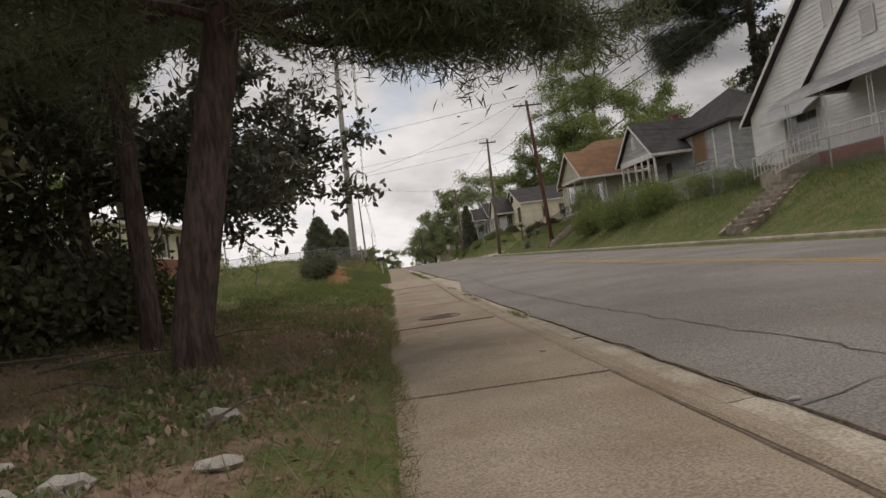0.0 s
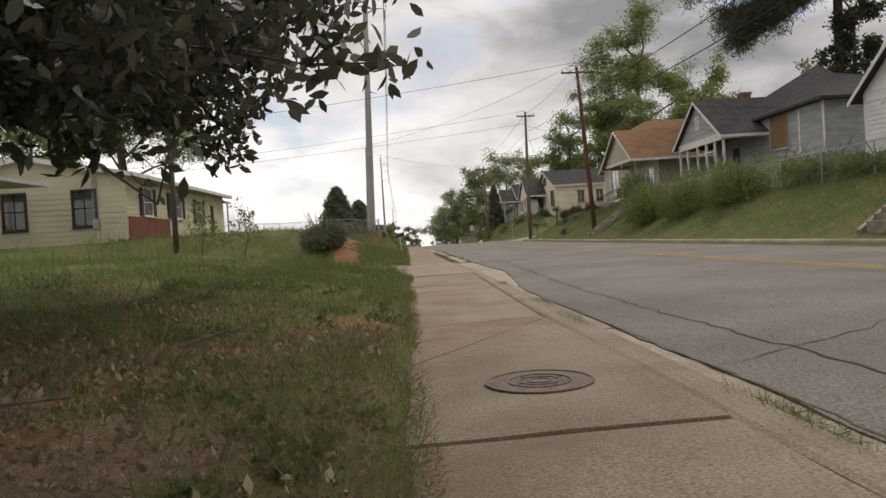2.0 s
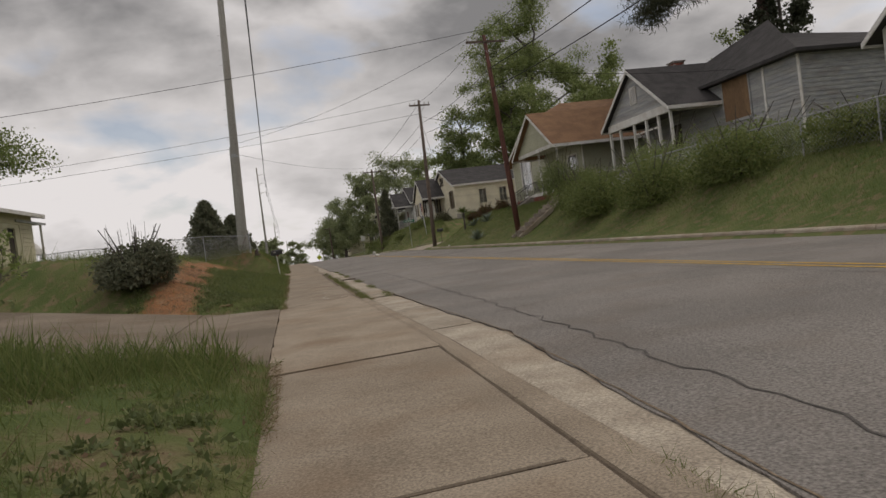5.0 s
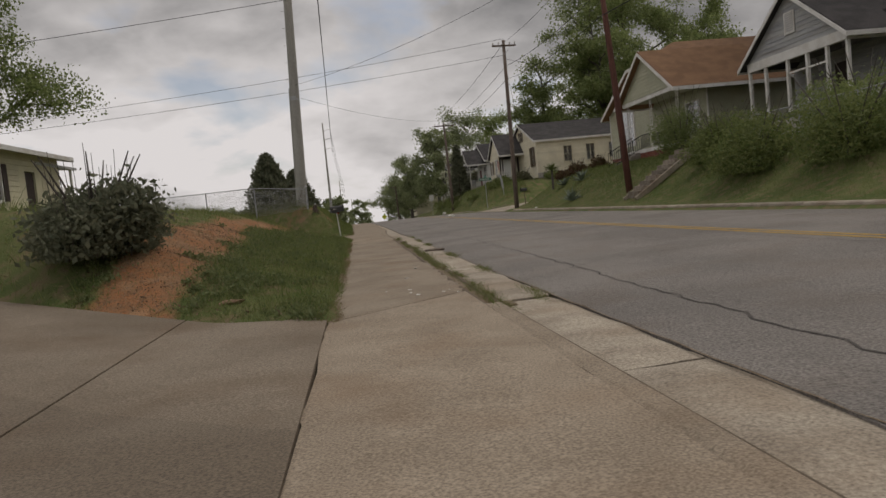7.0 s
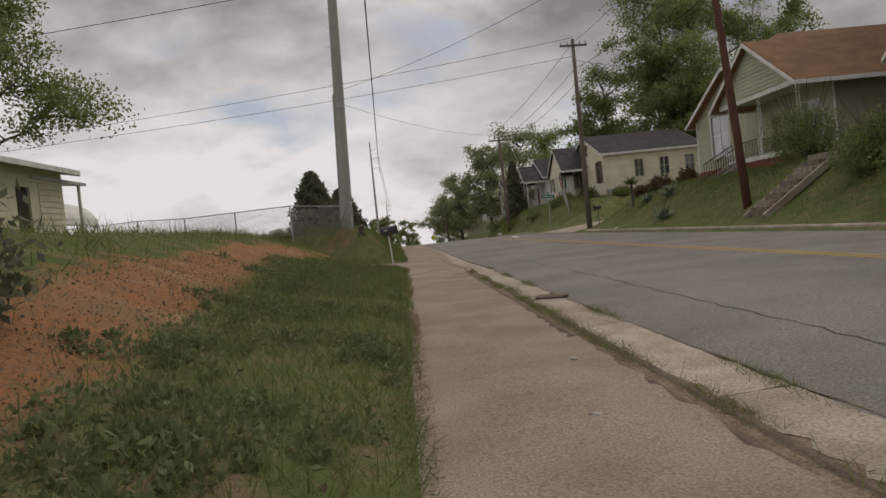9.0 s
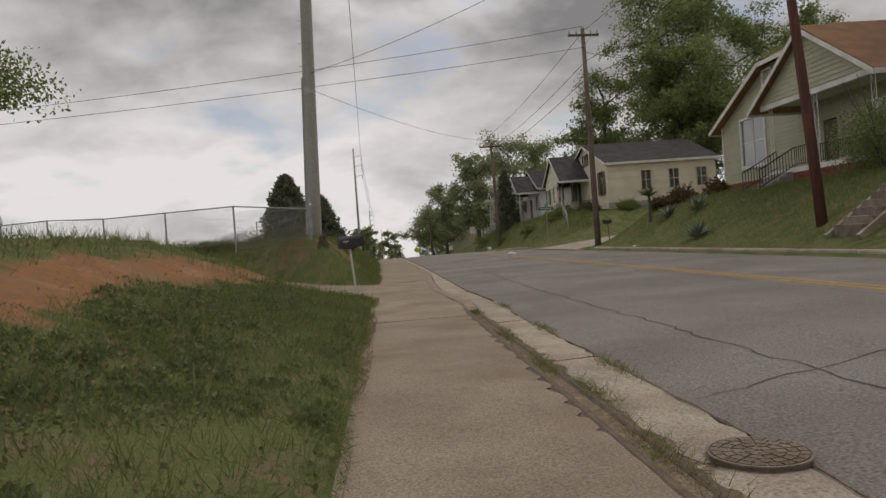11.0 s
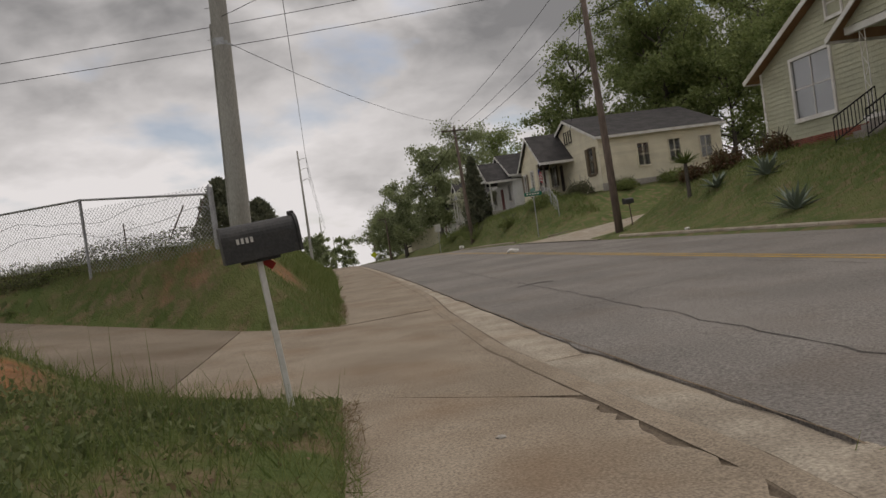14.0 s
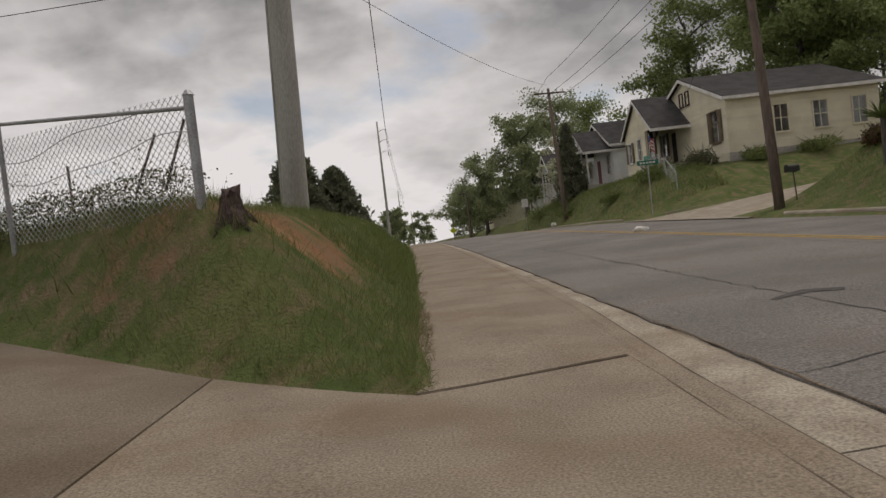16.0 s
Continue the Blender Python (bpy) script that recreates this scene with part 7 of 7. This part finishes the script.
broad_tree("tree", 37.5, 94, 3.6, 14, 6.5, MIDGREEN, GREY_BARK, "leafy tree beside the side street", 36, 17000, 0.29, 0.35, 0.2, 56)
broad_tree("tree", 33.0, 99.5, 3.2, 10.5, 5.5, MIDGREEN, GREY_BARK, "low dense tree at the end of the cream house", 38, 14000, 0.27, 0.2, 0.02, 60, puff=1.4)
broad_tree("tree", 36, 66, 3.2, 13.5, 3.6, SPRING, GREY_BARK, "slender half-bare spring tree behind the brown roof", 37, 2200, 0.22, 0.16, 0.3, 30)
for i, (x, y, hgt, r, mat) in enumerate(((14, 140, 15.5, 5.5, HAZED_GREEN), (21, 150, 20, 7.0, HAZED_GREEN), (27, 158, 20, 7.0, MIDGREEN), (11, 162, 14, 5.0, HAZED_GREEN), (33, 140, 14, 6.0, MIDGREEN), (10, 185, 12, 5.5, HAZED_GREEN), (30, 125, 12, 5.0, MIDGREEN))):
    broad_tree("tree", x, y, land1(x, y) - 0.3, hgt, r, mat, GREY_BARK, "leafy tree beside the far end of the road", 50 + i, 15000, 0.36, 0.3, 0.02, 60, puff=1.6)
broad_tree("blossom_tree", 14.2, 117, land1(14.2, 117), 6.0, 2.6, BLOSSOM, GREY_BARK, "small tree in pale blossom by the road", 60, 3000, 0.3, 0.14, 0.2, 26)
conifer("conifer", 13.2, 110, land1(13.2, 110), 6.0, 1.5, JUNIPER, "dark upright conifer beside the road", 61, 4000, 0.35)
conifer("conifer", -10.3, 116, land1(-10.3, 116) + 0.2, 8.4, 4.0, JUNIPER, "dense dark cone-shaped conifer beyond the fence", 62, 11000, 0.5)
conifer("conifer", -7.4, 121, land1(-7.4, 121) + 0.2, 6.6, 3.9, JUNIPER, "lower dark conifer beyond the fence", 63, 9000, 0.5)
# skyline trees; their haze is only the paled leaf colour
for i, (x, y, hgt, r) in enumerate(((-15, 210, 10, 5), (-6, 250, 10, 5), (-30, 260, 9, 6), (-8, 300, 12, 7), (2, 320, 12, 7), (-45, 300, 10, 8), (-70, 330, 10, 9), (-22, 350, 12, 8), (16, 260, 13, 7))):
    broad_tree("tree", x, y, land1(x, y) - 0.5, hgt + 3.5, r, HAZED_GREEN, GREY_BARK, "hazy leafy tree on the skyline", 70 + i, 3500, 0.8, 0.25, 0.1, 36)

# ---- bushes and garden plants ----
bush("bush", -3.15, 33.4, land1(-3.15, 33.4) + 0.02, 0.95, 0.95, 0.88, JUNIPER, "dense dark green bush at the clay bank", 80, 9000, 0.09)
bm = bmesh.new()
for k in range(16):
    a, r = rg0.uniform(0, 6.3), rg0.uniform(0.1, 0.5)
    tube(bm, [(-3.15 + r * math.cos(a), 33.3 + r * math.sin(a), 0.7), (-3.15 + 1.3 * r * math.cos(a), 33.3 + 1.3 * r * math.sin(a), 2.0 + rg0.uniform(-0.2, 0.25))], [0.012, 0.004], 4)
tagged(link("bare_twigs", bm, GREY_BARK), "bare pale twigs standing out of the bush", "twigs", kind="stuff")
for i, (x, y, rx, ry, rz, mat, n) in enumerate(((15.2, 37.5, 1.6, 2.6, 1.5, HEDGE, 8000), (14.4, 42.0, 1.7, 2.6, 1.7, HEDGE, 9000), (14.2, 46.5, 1.7, 2.6, 1.6, HEDGE, 9000), (15.2, 50.6, 1.6, 1.9, 1.5, HEDGE, 7000), (16.6, 33.4, 1.4, 2.4, 0.95, HEDGE, 6000), (16.5, 29.6, 1.2, 1.9, 0.75, HEDGE, 5000), (17.2, 45, 1.6, 3.2, 1.7, MIDGREEN, 7000), (17.8, 39, 1.5, 3.0, 1.2, MIDGREEN, 6000), (17.3, 58.6, 1.3, 2.4, 2.2, MIDGREEN, 6000), (16.2, 52.9, 0.8, 0.9, 1.2, HEDGE, 3000))):
    bush("bush", x, y, land1(x, y) - 0.1, rx, ry, rz, mat, "overgrown green shrub on top of the bank", 90 + i, int(n * 1.5), 0.105, group="shrubs on the bank")
for i, (x, y, rx, rz, mat) in enumerate(((17.0, 70.4, 0.7, 0.7, RUSSET), (16.2, 72.6, 0.8, 0.75, RUSSET), (15.6, 74.2, 0.7, 0.5, RUSSET), (16.8, 92.0, 1.2, 0.9, DARK_LEAVES), (15.4, 94.6, 1.1, 0.8, HEDGE), (19.5, 90.8, 1.0, 0.6, HEDGE), (23, 90.6, 1.6, 0.6, HEDGE), (29, 90.5, 1.8, 1.6, DARK_LEAVES), (14.0, 92.6, 1.0, 0.7, HEDGE), (12.6, 96, 0.9, 0.6, HEDGE), (12.0, 106, 1.3, 0.9, HEDGE), (12.4, 112, 1.6, 1.0, HEDGE), (12.0, 119, 1.6, 1.1, HEDGE))):
    bush("bush", x, y, land1(x, y) - 0.1, rx, rx * 1.2, rz, mat, "small garden shrub before the houses" if mat is not RUSSET else "russet garden shrub at the house corner", 110 + i, 2600, 0.12, group="garden shrubs")


def agave(name, x, y, z, n, length, wid, mat, label, seed, rise=0.0):
    rg = random.Random(seed)
    t = thing(name, x, y, z, label, "plant", "spiky garden plants")
    if rise:
        part("stem", tube(bmesh.new(), [(0, 0, -0.1), (0, 0, rise)], [0.09, 0.07], 7), GREY_BARK, t)
    for k in range(n):
        a, e = k * 2.4, rg.uniform(0.15, 1.25)
        L = length * rg.uniform(0.75, 1.1)
        d = Vector((math.cos(a) * math.cos(e), math.sin(a) * math.cos(e), math.sin(e)))
        s = Vector((-math.sin(a), math.cos(a), 0)) * wid / 2
        u = d.cross(s).normalized() * 0.012
        b = Vector((0, 0, rise))
        bm = bmesh.new()
        vs = [bm.verts.new(q) for q in (b - s * 0.6, b + s * 0.6, b + d * L * 0.45 + s, b + d * L * 0.45 - s, b + d * L - Vector((0, 0, L * 0.1)), b - s * 0.6 - u, b + s * 0.6 - u, b + d * L * 0.45 + s * 0.9 - u * 2, b + d * L * 0.45 - s * 0.9 - u * 2)]
        for f in ((0, 1, 2, 3), (3, 2, 4), (6, 5, 8, 7), (8, 4, 7), (1, 6, 7, 2), (0, 3, 8, 5), (2, 7, 4), (3, 4, 8)):
            bm.faces.new([vs[i] for i in f])
        part("leaf", bm, mat, t)
    return t


agave("agave", 12.9, 63.8, land1(12.9, 63.8), 30, 0.95, 0.13, AGAVE, "grey-green agave on the grass bank", 5)
agave("agave", 14.9, 68.0, land1(14.9, 68.0), 26, 0.95, 0.15, AGAVE, "grey-green agave on the grass bank", 6)
agave("agave", 14.6, 70.8, land1(14.6, 70.8), 24, 0.85, 0.14, AGAVE, "grey-green agave on the grass bank", 7)
agave("yucca", 14.2, 72.2, land1(14.2, 72.2), 60, 0.75, 0.05, MIDGREEN, "tall dark spiky yucca at the house corner", 8, 1.35)

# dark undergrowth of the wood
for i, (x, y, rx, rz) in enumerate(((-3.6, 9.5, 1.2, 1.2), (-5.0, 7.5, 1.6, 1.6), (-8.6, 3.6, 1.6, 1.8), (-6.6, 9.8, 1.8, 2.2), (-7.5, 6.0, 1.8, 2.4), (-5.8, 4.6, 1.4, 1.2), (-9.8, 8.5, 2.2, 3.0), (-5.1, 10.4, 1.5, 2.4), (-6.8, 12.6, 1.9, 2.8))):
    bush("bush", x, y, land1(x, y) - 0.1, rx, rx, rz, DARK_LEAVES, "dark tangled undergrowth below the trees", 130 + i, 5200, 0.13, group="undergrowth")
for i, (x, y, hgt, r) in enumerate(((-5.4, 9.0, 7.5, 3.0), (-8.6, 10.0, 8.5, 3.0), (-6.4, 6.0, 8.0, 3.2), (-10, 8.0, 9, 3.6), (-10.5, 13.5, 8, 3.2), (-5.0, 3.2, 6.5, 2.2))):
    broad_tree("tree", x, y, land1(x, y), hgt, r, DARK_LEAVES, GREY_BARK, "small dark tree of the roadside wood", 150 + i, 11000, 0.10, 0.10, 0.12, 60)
for i, (x, y) in enumerate(((-6.2, 33.5), (-8.5, 36.0))):
    broad_tree("sapling", x, y, land1(x, y), 2.6, 0.9, SPRING, GREY_BARK, "thin sapling with few fresh leaves", 170 + i, 260, 0.14, 0.03, 0.4, 22)


# ---- grass, weeds and litter ----
def field(n, x0, x1, y0, y1, seed, keep=None):
    ng = np.random.default_rng(seed)
    x, y = ng.uniform(x0, x1, n), ng.uniform(y0, y1, n)
    m = np.ones(n, bool)
    for a, b, k in ((*DRIVE_A, 0.12), (*DRIVE_B, 0.25)):
        m &= ~((x < 0) & (y > a + SKEW * np.minimum(-x, 9) - 0.1) & (y < b + SKEW * np.minimum(-x, 9)))
    if keep is not None:
        m &= keep(x, y, ng)
    x, y = x[m], y[m]
    xw = x + bend(y)
    return np.stack([xw, y, land(xw, y) - 0.01], 1)


def patchy(x, y, ng, freq=0.9, cut=0.0):
    v = np.sin(freq * 2.1 * x + 1.3 * np.sin(freq * y)) + np.sin(freq * 1.7 * y + 1.1 * np.sin(freq * 2 * x)) + ng.normal(size=len(x)) * 0.7
    return v > cut


def not_clay(x, y, ng):
    c = 0.9 * np.exp(-((x - np.interp(y, (30, 33, 35.2, 41, 45, 48, 51), (-2.4, -2.25, -2.5, -2.85, -3.2, -2.8, -2.5))) / np.interp(y, (38, 43, 46.5, 48.5), (0.75, 0.5, 0.55, 0.8))) ** 2) * smooth((y - 29.9) / 0.8) * smooth((51.6 - y) / 1.5)
    for w, cx, cy, rx, ry in ((0.15, -4.2, 38.5, 1.8, 3.5), (0.1, -3.6, 46, 1.6, 3.4), (0.85, -1.7, 9.4, 0.55, 1.3), (1, -1.35, 60.2, 0.75, 1.7), (0.9, -1.1, 63.5, 0.6, 2), (0.8, -0.7, 12.6, 0.7, 1.3)):
        c = c + w * np.exp(-(((x - cx) / rx) ** 2 + ((y - cy) / ry) ** 2))
    # also thins grass before y 15, so paler litter brightens the shaded verge
    return (c < 0.45 + 0.2 * ng.normal(size=len(x))) & ((y > 8) | (ng.uniform(size=len(x)) < 0.25)) & ((y > 15) | (ng.uniform(size=len(x)) < 0.36))


def grass(name, pts, lo, hi, mat, seed, aspect=0.06, up=0.62, label="rough green grass"):
    ng = np.random.default_rng(seed)
    ob = scatter_mesh(name, pts, ng.uniform(lo, hi, len(pts)), mat, "blade", up, aspect, ng)
    return tagged(ob, label, "grass", kind="stuff")


grass("grass", field(150000, -3.2, 0.02, 1.5, 62, 1, lambda x, y, g: not_clay(x, y, g) & (patchy(x, y, g, 0.9, -0.9) | (y > 29))), 0.05, 0.17, GRASS, 1, 0.055)
grass("grass", field(60000, -13, -3.0, 6, 75, 2, lambda x, y, g: not_clay(x, y, g) & patchy(x, y, g, 0.5, -1.0)), 0.10, 0.26, GRASS, 2, 0.07)
grass("grass", field(52000, -6.5, 0.02, 55.3, 66, 9, lambda x, y, g: not_clay(x, y, g)), 0.03, 0.09, GRASS, 9, 0.06)
grass("dry_grass", field(36000, -5.5, 0.02, 55.3, 64, 10, lambda x, y, g: patchy(x, y, g, 1.0, 0.0)), 0.03, 0.1, DRY, 10, 0.05, 0.2, "dry straw on the mound")
grass("grass", field(26000, -3.0, 0.02, 62, 95, 3), 0.08, 0.2, GRASS, 3, 0.09)
grass("grass", field(90000, 11.7, 17, 14, 75, 4, lambda x, y, g: x < 18), 0.06, 0.18, GRASS, 4, 0.12)
grass("grass", field(22000, 11.6, 17, 88, 125, 5), 0.12, 0.34, GRASS, 5, 0.12)
grass("grass", field(12000, -4.5, -0.15, 9, 21, 6, lambda x, y, g: patchy(x, y, g, 1.3, 0.4)), 0.09, 0.22, GRASS, 6, 0.035, 0.7, "tall tufts of green grass")
grass("dry_grass", field(52000, -5.0, -0.02, 1.5, 60, 7, lambda x, y, g: patchy(x, y, g, 1.2, 0.2)), 0.05, 0.20, DRY, 7, 0.04, 0.25, "dry straw lying in the grass")
grass("dry_grass", field(26000, -3.5, 0.0, 1.0, 12, 8), 0.06, 0.2, DRY, 8, 0.03, 0.05, "fallen pine needles and straw")


# more straw than elsewhere: its pale colour makes up for light the canopy blocks
grass("dry_grass", field(34000, -4.2, -0.1, 4, 15, 18, lambda x, y, g: patchy(x, y, g, 0.8, -0.5)), 0.06, 0.2, DRY, 18, 0.045, 0.12, "pale straw and pine needles added to brighten the shaded turf")


grass("grass", field(5200, -2.6, -0.3, 21.3, 24.6, 41, lambda x, y, g: patchy(x, y, g, 1.5, -0.6)), 0.14, 0.36, GRASS, 41, 0.06, 0.6, "tall rank grass at the driveway corner")
grass("grass", field(9000, -14, -6.5, 24, 38.5, 42, lambda x, y, g: patchy(x, y, g, 0.8, 0.6)), 0.25, 0.7, GRASS, 42, 0.03, 0.8, "tall weeds along the foot of the bungalow")
grass("grass", field(2600, -3.2, -0.3, 48.4, 52.5, 43, lambda x, y, g: patchy(x, y, g, 2.0, 0.9)), 0.15, 0.38, GRASS, 43, 0.025, 0.85, "tall thin weeds beside the driveway")


def leaves_on_ground(name, pts, lo, hi, mat, seed, label, up=0.0, aspect=0.55):
    ng = np.random.default_rng(seed)
    pts = pts + np.array([0, 0, 0.02])
    return tagged(scatter_mesh(name, pts, ng.uniform(lo, hi, len(pts)), mat, "leaf", up, aspect, ng), label, "leaves", kind="stuff")


leaves_on_ground("leaf_litter", field(20000, -6, -0.1, 0.5, 12, 11, lambda x, y, g: patchy(x, y, g, 1.0, -0.8)), 0.02, 0.06, LITTER, 11, "brown dead leaves under the trees")
leaves_on_ground("leaf_litter", field(2500, -3, -0.05, 12, 50, 12), 0.02, 0.06, LITTER, 12, "scattered brown dead leaves in the grass")
# pale leaves stand in for missing light on the verge below the trees
leaves_on_ground("leaf_litter", field(9000, -3.4, -0.1, 3, 14, 19, lambda x, y, g: patchy(x, y, g, 1.1, 0.2)), 0.03, 0.08, PALE_LEAVES, 19, "pale curled dead leaves added to brighten the shaded turf", 0.25)
leaves_on_ground("clay_crumbs", field(9000, -3.4, -1.4, 30.5, 42, 20, lambda x, y, g: ~not_clay(x, y, g)), 0.012, 0.035, LITTER, 20, "small crumbs and dead leaves on the clay", 0.3)
leaves_on_ground("weeds", field(16000, -2.9, -0.1, 1.2, 6.5, 13, lambda x, y, g: patchy(x, y, g, 1.4, 0.7)), 0.025, 0.065, WEED, 13, "low broad-leaved weeds", 0.3)
leaves_on_ground("weeds", field(80000, -3.2, -0.02, 29.5, 51, 14, lambda x, y, g: not_clay(x, y, g) & patchy(x, y, g, 1.5, 0.3)), 0.022, 0.062, WEED, 14, "low broad-leaved weeds on the bank", 0.35)
leaves_on_ground("weeds", field(16000, -6, -0.2, 9, 20, 15, lambda x, y, g: patchy(x, y, g, 1.2, 0.9)), 0.025, 0.07, WEED, 15, "low broad-leaved weeds by the pavement", 0.4)
leaves_on_ground("weeds", field(14000, -13, -6, 26, 75, 16, lambda x, y, g: patchy(x, y, g, 0.7, 0.9)), 0.08, 0.2, WEED, 16, "weeds in the yard", 0.4)


def fence_scrub(n, seed):
    """Brambles and rank weeds along the foot of the fence on the mound."""
    ng = np.random.default_rng(seed)
    t = ng.uniform(0.15, 11, n)
    b = np.abs(ng.normal(size=n)) * 0.3 + 0.08
    x, y = -1.95 - 2.66 * t + 0.5 * b, 58.45 + 1.5 * t + 0.86 * b
    top = 0.28 + 0.18 * np.sin(2.3 * t) * np.sin(0.9 * t + 1) + 0.1 * np.sin(7 * t)
    h = ng.uniform(0, 0.8, n) * np.maximum(0.1, top) * np.where(ng.uniform(size=n) < 0.05, 1.9, 1.0)
    return np.stack([x, y, land(x, y) + h], 1)


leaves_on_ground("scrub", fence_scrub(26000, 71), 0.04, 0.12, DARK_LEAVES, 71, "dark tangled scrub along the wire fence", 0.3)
leaves_on_ground("scrub", fence_scrub(7000, 72), 0.04, 0.11, HEDGE, 72, "green brambles along the wire fence", 0.3)


def weed_clumps(n, x0, x1, y0, y1, seed, label, keep, per=46, lo=0.03, hi=0.075):
    """Leafy rosettes and tufts, each heaped a little above the turf."""
    ng = np.random.default_rng(seed)
    c = field(n, x0, x1, y0, y1, seed, keep)
    r = ng.uniform(0.05, 0.16, len(c))
    p = np.repeat(c, per, 0)
    rr = np.repeat(r, per)
    a, q = ng.uniform(0, math.tau, len(p)), np.sqrt(ng.uniform(0, 1, len(p)))
    p[:, 0] += rr * q * np.cos(a)
    p[:, 1] += rr * q * np.sin(a)
    p[:, 2] += rr * 0.75 * (1 - q * q) * ng.uniform(0.3, 1.0, len(p)) - 0.01
    p = p[p[:, 0] < 0.02]
    return leaves_on_ground("weeds", p, lo, hi, WEED, seed, label, 0.35, 0.5)


weed_clumps(1250, -3.0, -0.08, 30.0, 50.2, 61, "clumps of broad-leaved weeds on the bank", lambda x, y, g: not_clay(x, y, g) & patchy(x, y, g, 1.3, 0.2))
weed_clumps(420, -3.2, -0.1, 1.6, 7.0, 62, "clumps of broad-leaved weeds under the pine", lambda x, y, g: patchy(x, y, g, 1.1, 0.7))
weed_clumps(520, -3.6, -0.1, 8.0, 23.0, 63, "clumps of broad-leaved weeds on the verge", lambda x, y, g: patchy(x, y, g, 1.0, 0.4))


def paint_fleck(x, y, r, seed):
    """Thin splash of paint draped on the slab below it."""
    rg = random.Random(seed)
    trees = [BVHTree.FromPolygons([c.matrix_basis @ v.co for v in c.data.vertices], [f.vertices for f in c.data.polygons]) for c in pavement.children if c.name.startswith("slab")]
    bm, ring = bmesh.new(), []
    for k in range(9):
        a, q = k * math.tau / 9, r * rg.uniform(0.45, 1.2)
        px, py = x + q * 0.8 * math.cos(a), y + q * 1.5 * math.sin(a)
        z = max([h[0].z for h in (t.ray_cast(Vector((px, py, 1)), Vector((0, 0, -1))) for t in trees) if h[0]], default=0.0)
        ring.append((px, py, z))
    bm.faces.new([bm.verts.new((a, b, c + 0.003)) for a, b, c in ring])
    low = [bm.verts.new((a, b, c - 0.004)) for a, b, c in ring]
    bm.verts.ensure_lookup_table()
    for k in range(9):
        bm.faces.new((bm.verts[k], low[k], low[(k + 1) % 9], bm.verts[(k + 1) % 9]))
    bmesh.ops.recalc_face_normals(bm, faces=bm.faces[:])
    part("paint_fleck", bm, WHITE, pavement, "splash of white paint")


for i, (x, y, r) in enumerate(((0.89, 31.6, 0.03), (0.88, 31.3, 0.028), (0.94, 31.08, 0.035), (1.24, 31.13, 0.024), (1.385, 30.98, 0.026), (1.33, 31.3, 0.016), (0.62, 31.7, 0.012))):
    paint_fleck(x, y, r, 300 + i)
lump("bark_piece", -1.1, 31.25, land1(-1.1, 31.25) + 0.0, 0.14, 0.06, 0.03, material("dry_bark", (0.30, 0.20, 0.13), (0.22, 0.14, 0.09), 12, 0.9, 0.4, 50), "curled piece of dry brown bark in the weeds", "bark", 41)


def gutter_weeds(n, seed):
    ng = np.random.default_rng(seed)
    centres = [(1.62, 12.9), (1.66, 14.6), (1.65, 18.3), (1.62, 29.9), (1.66, 33.0), (1.62, 36.5), (1.7, 40.6), (2.08, 41.4), (1.6, 38.0), (1.62, 43.7), (1.62, 46.5), (2.08, 44), (1.7, 9.0), (2.1, 37.0), (1.64, 31.4), (1.63, 34.6), (1.6, 35.4), (1.66, 37.4), (1.62, 39.2), (1.6, 41.8), (2.1, 33.5), (2.09, 30.4), (2.1, 47), (1.64, 30.6)]
    out = []
    for cx, cy in centres:
        m = n // len(centres)
        out.append(np.stack([cx + ng.normal(size=m) * 0.05, cy + ng.normal(size=m) * 0.32, np.full(m, -0.035)], 1))
    return np.concatenate(out)


grass("gutter_grass", gutter_weeds(10500, 21), 0.03, 0.09, GRASS, 21, 0.06, 0.45, "small tufts of grass in the gutter joint")
grass("gutter_grass", gutter_weeds(6500, 22), 0.03, 0.08, DRY, 22, 0.06, 0.2, "dry straw caught along the gutter")

# ragged turf edge over the pavement
def off_drives(y):
    return ~(((y > 23.1) & (y < 29.75)) | ((y > 50.4) & (y < 55.6)))


edge_pts = field(36000, -0.16, 0.09, 1.0, 62, 31, lambda x, y, g: patchy(x * 4, y, g, 1.6, -0.3 + 14 * np.maximum(0, x)) & off_drives(y))
edge_pts[:, 2] = np.maximum(edge_pts[:, 2], 0.0)
grass("grass", edge_pts, 0.04, 0.12, GRASS, 31, 0.05, 0.35, "grass creeping over the pavement edge")
edge_dry = field(52000, -0.12, 0.13, 1.0, 62, 32, lambda x, y, g: patchy(x * 3, y, g, 0.9, -0.7 + 10 * np.maximum(0, x)) & off_drives(y))
edge_dry[:, 2] = np.maximum(edge_dry[:, 2], 0.0)
grass("dry_grass", edge_dry, 0.02, 0.08, DRY, 32, 0.07, 0.05, "dry straw along the pavement edge")
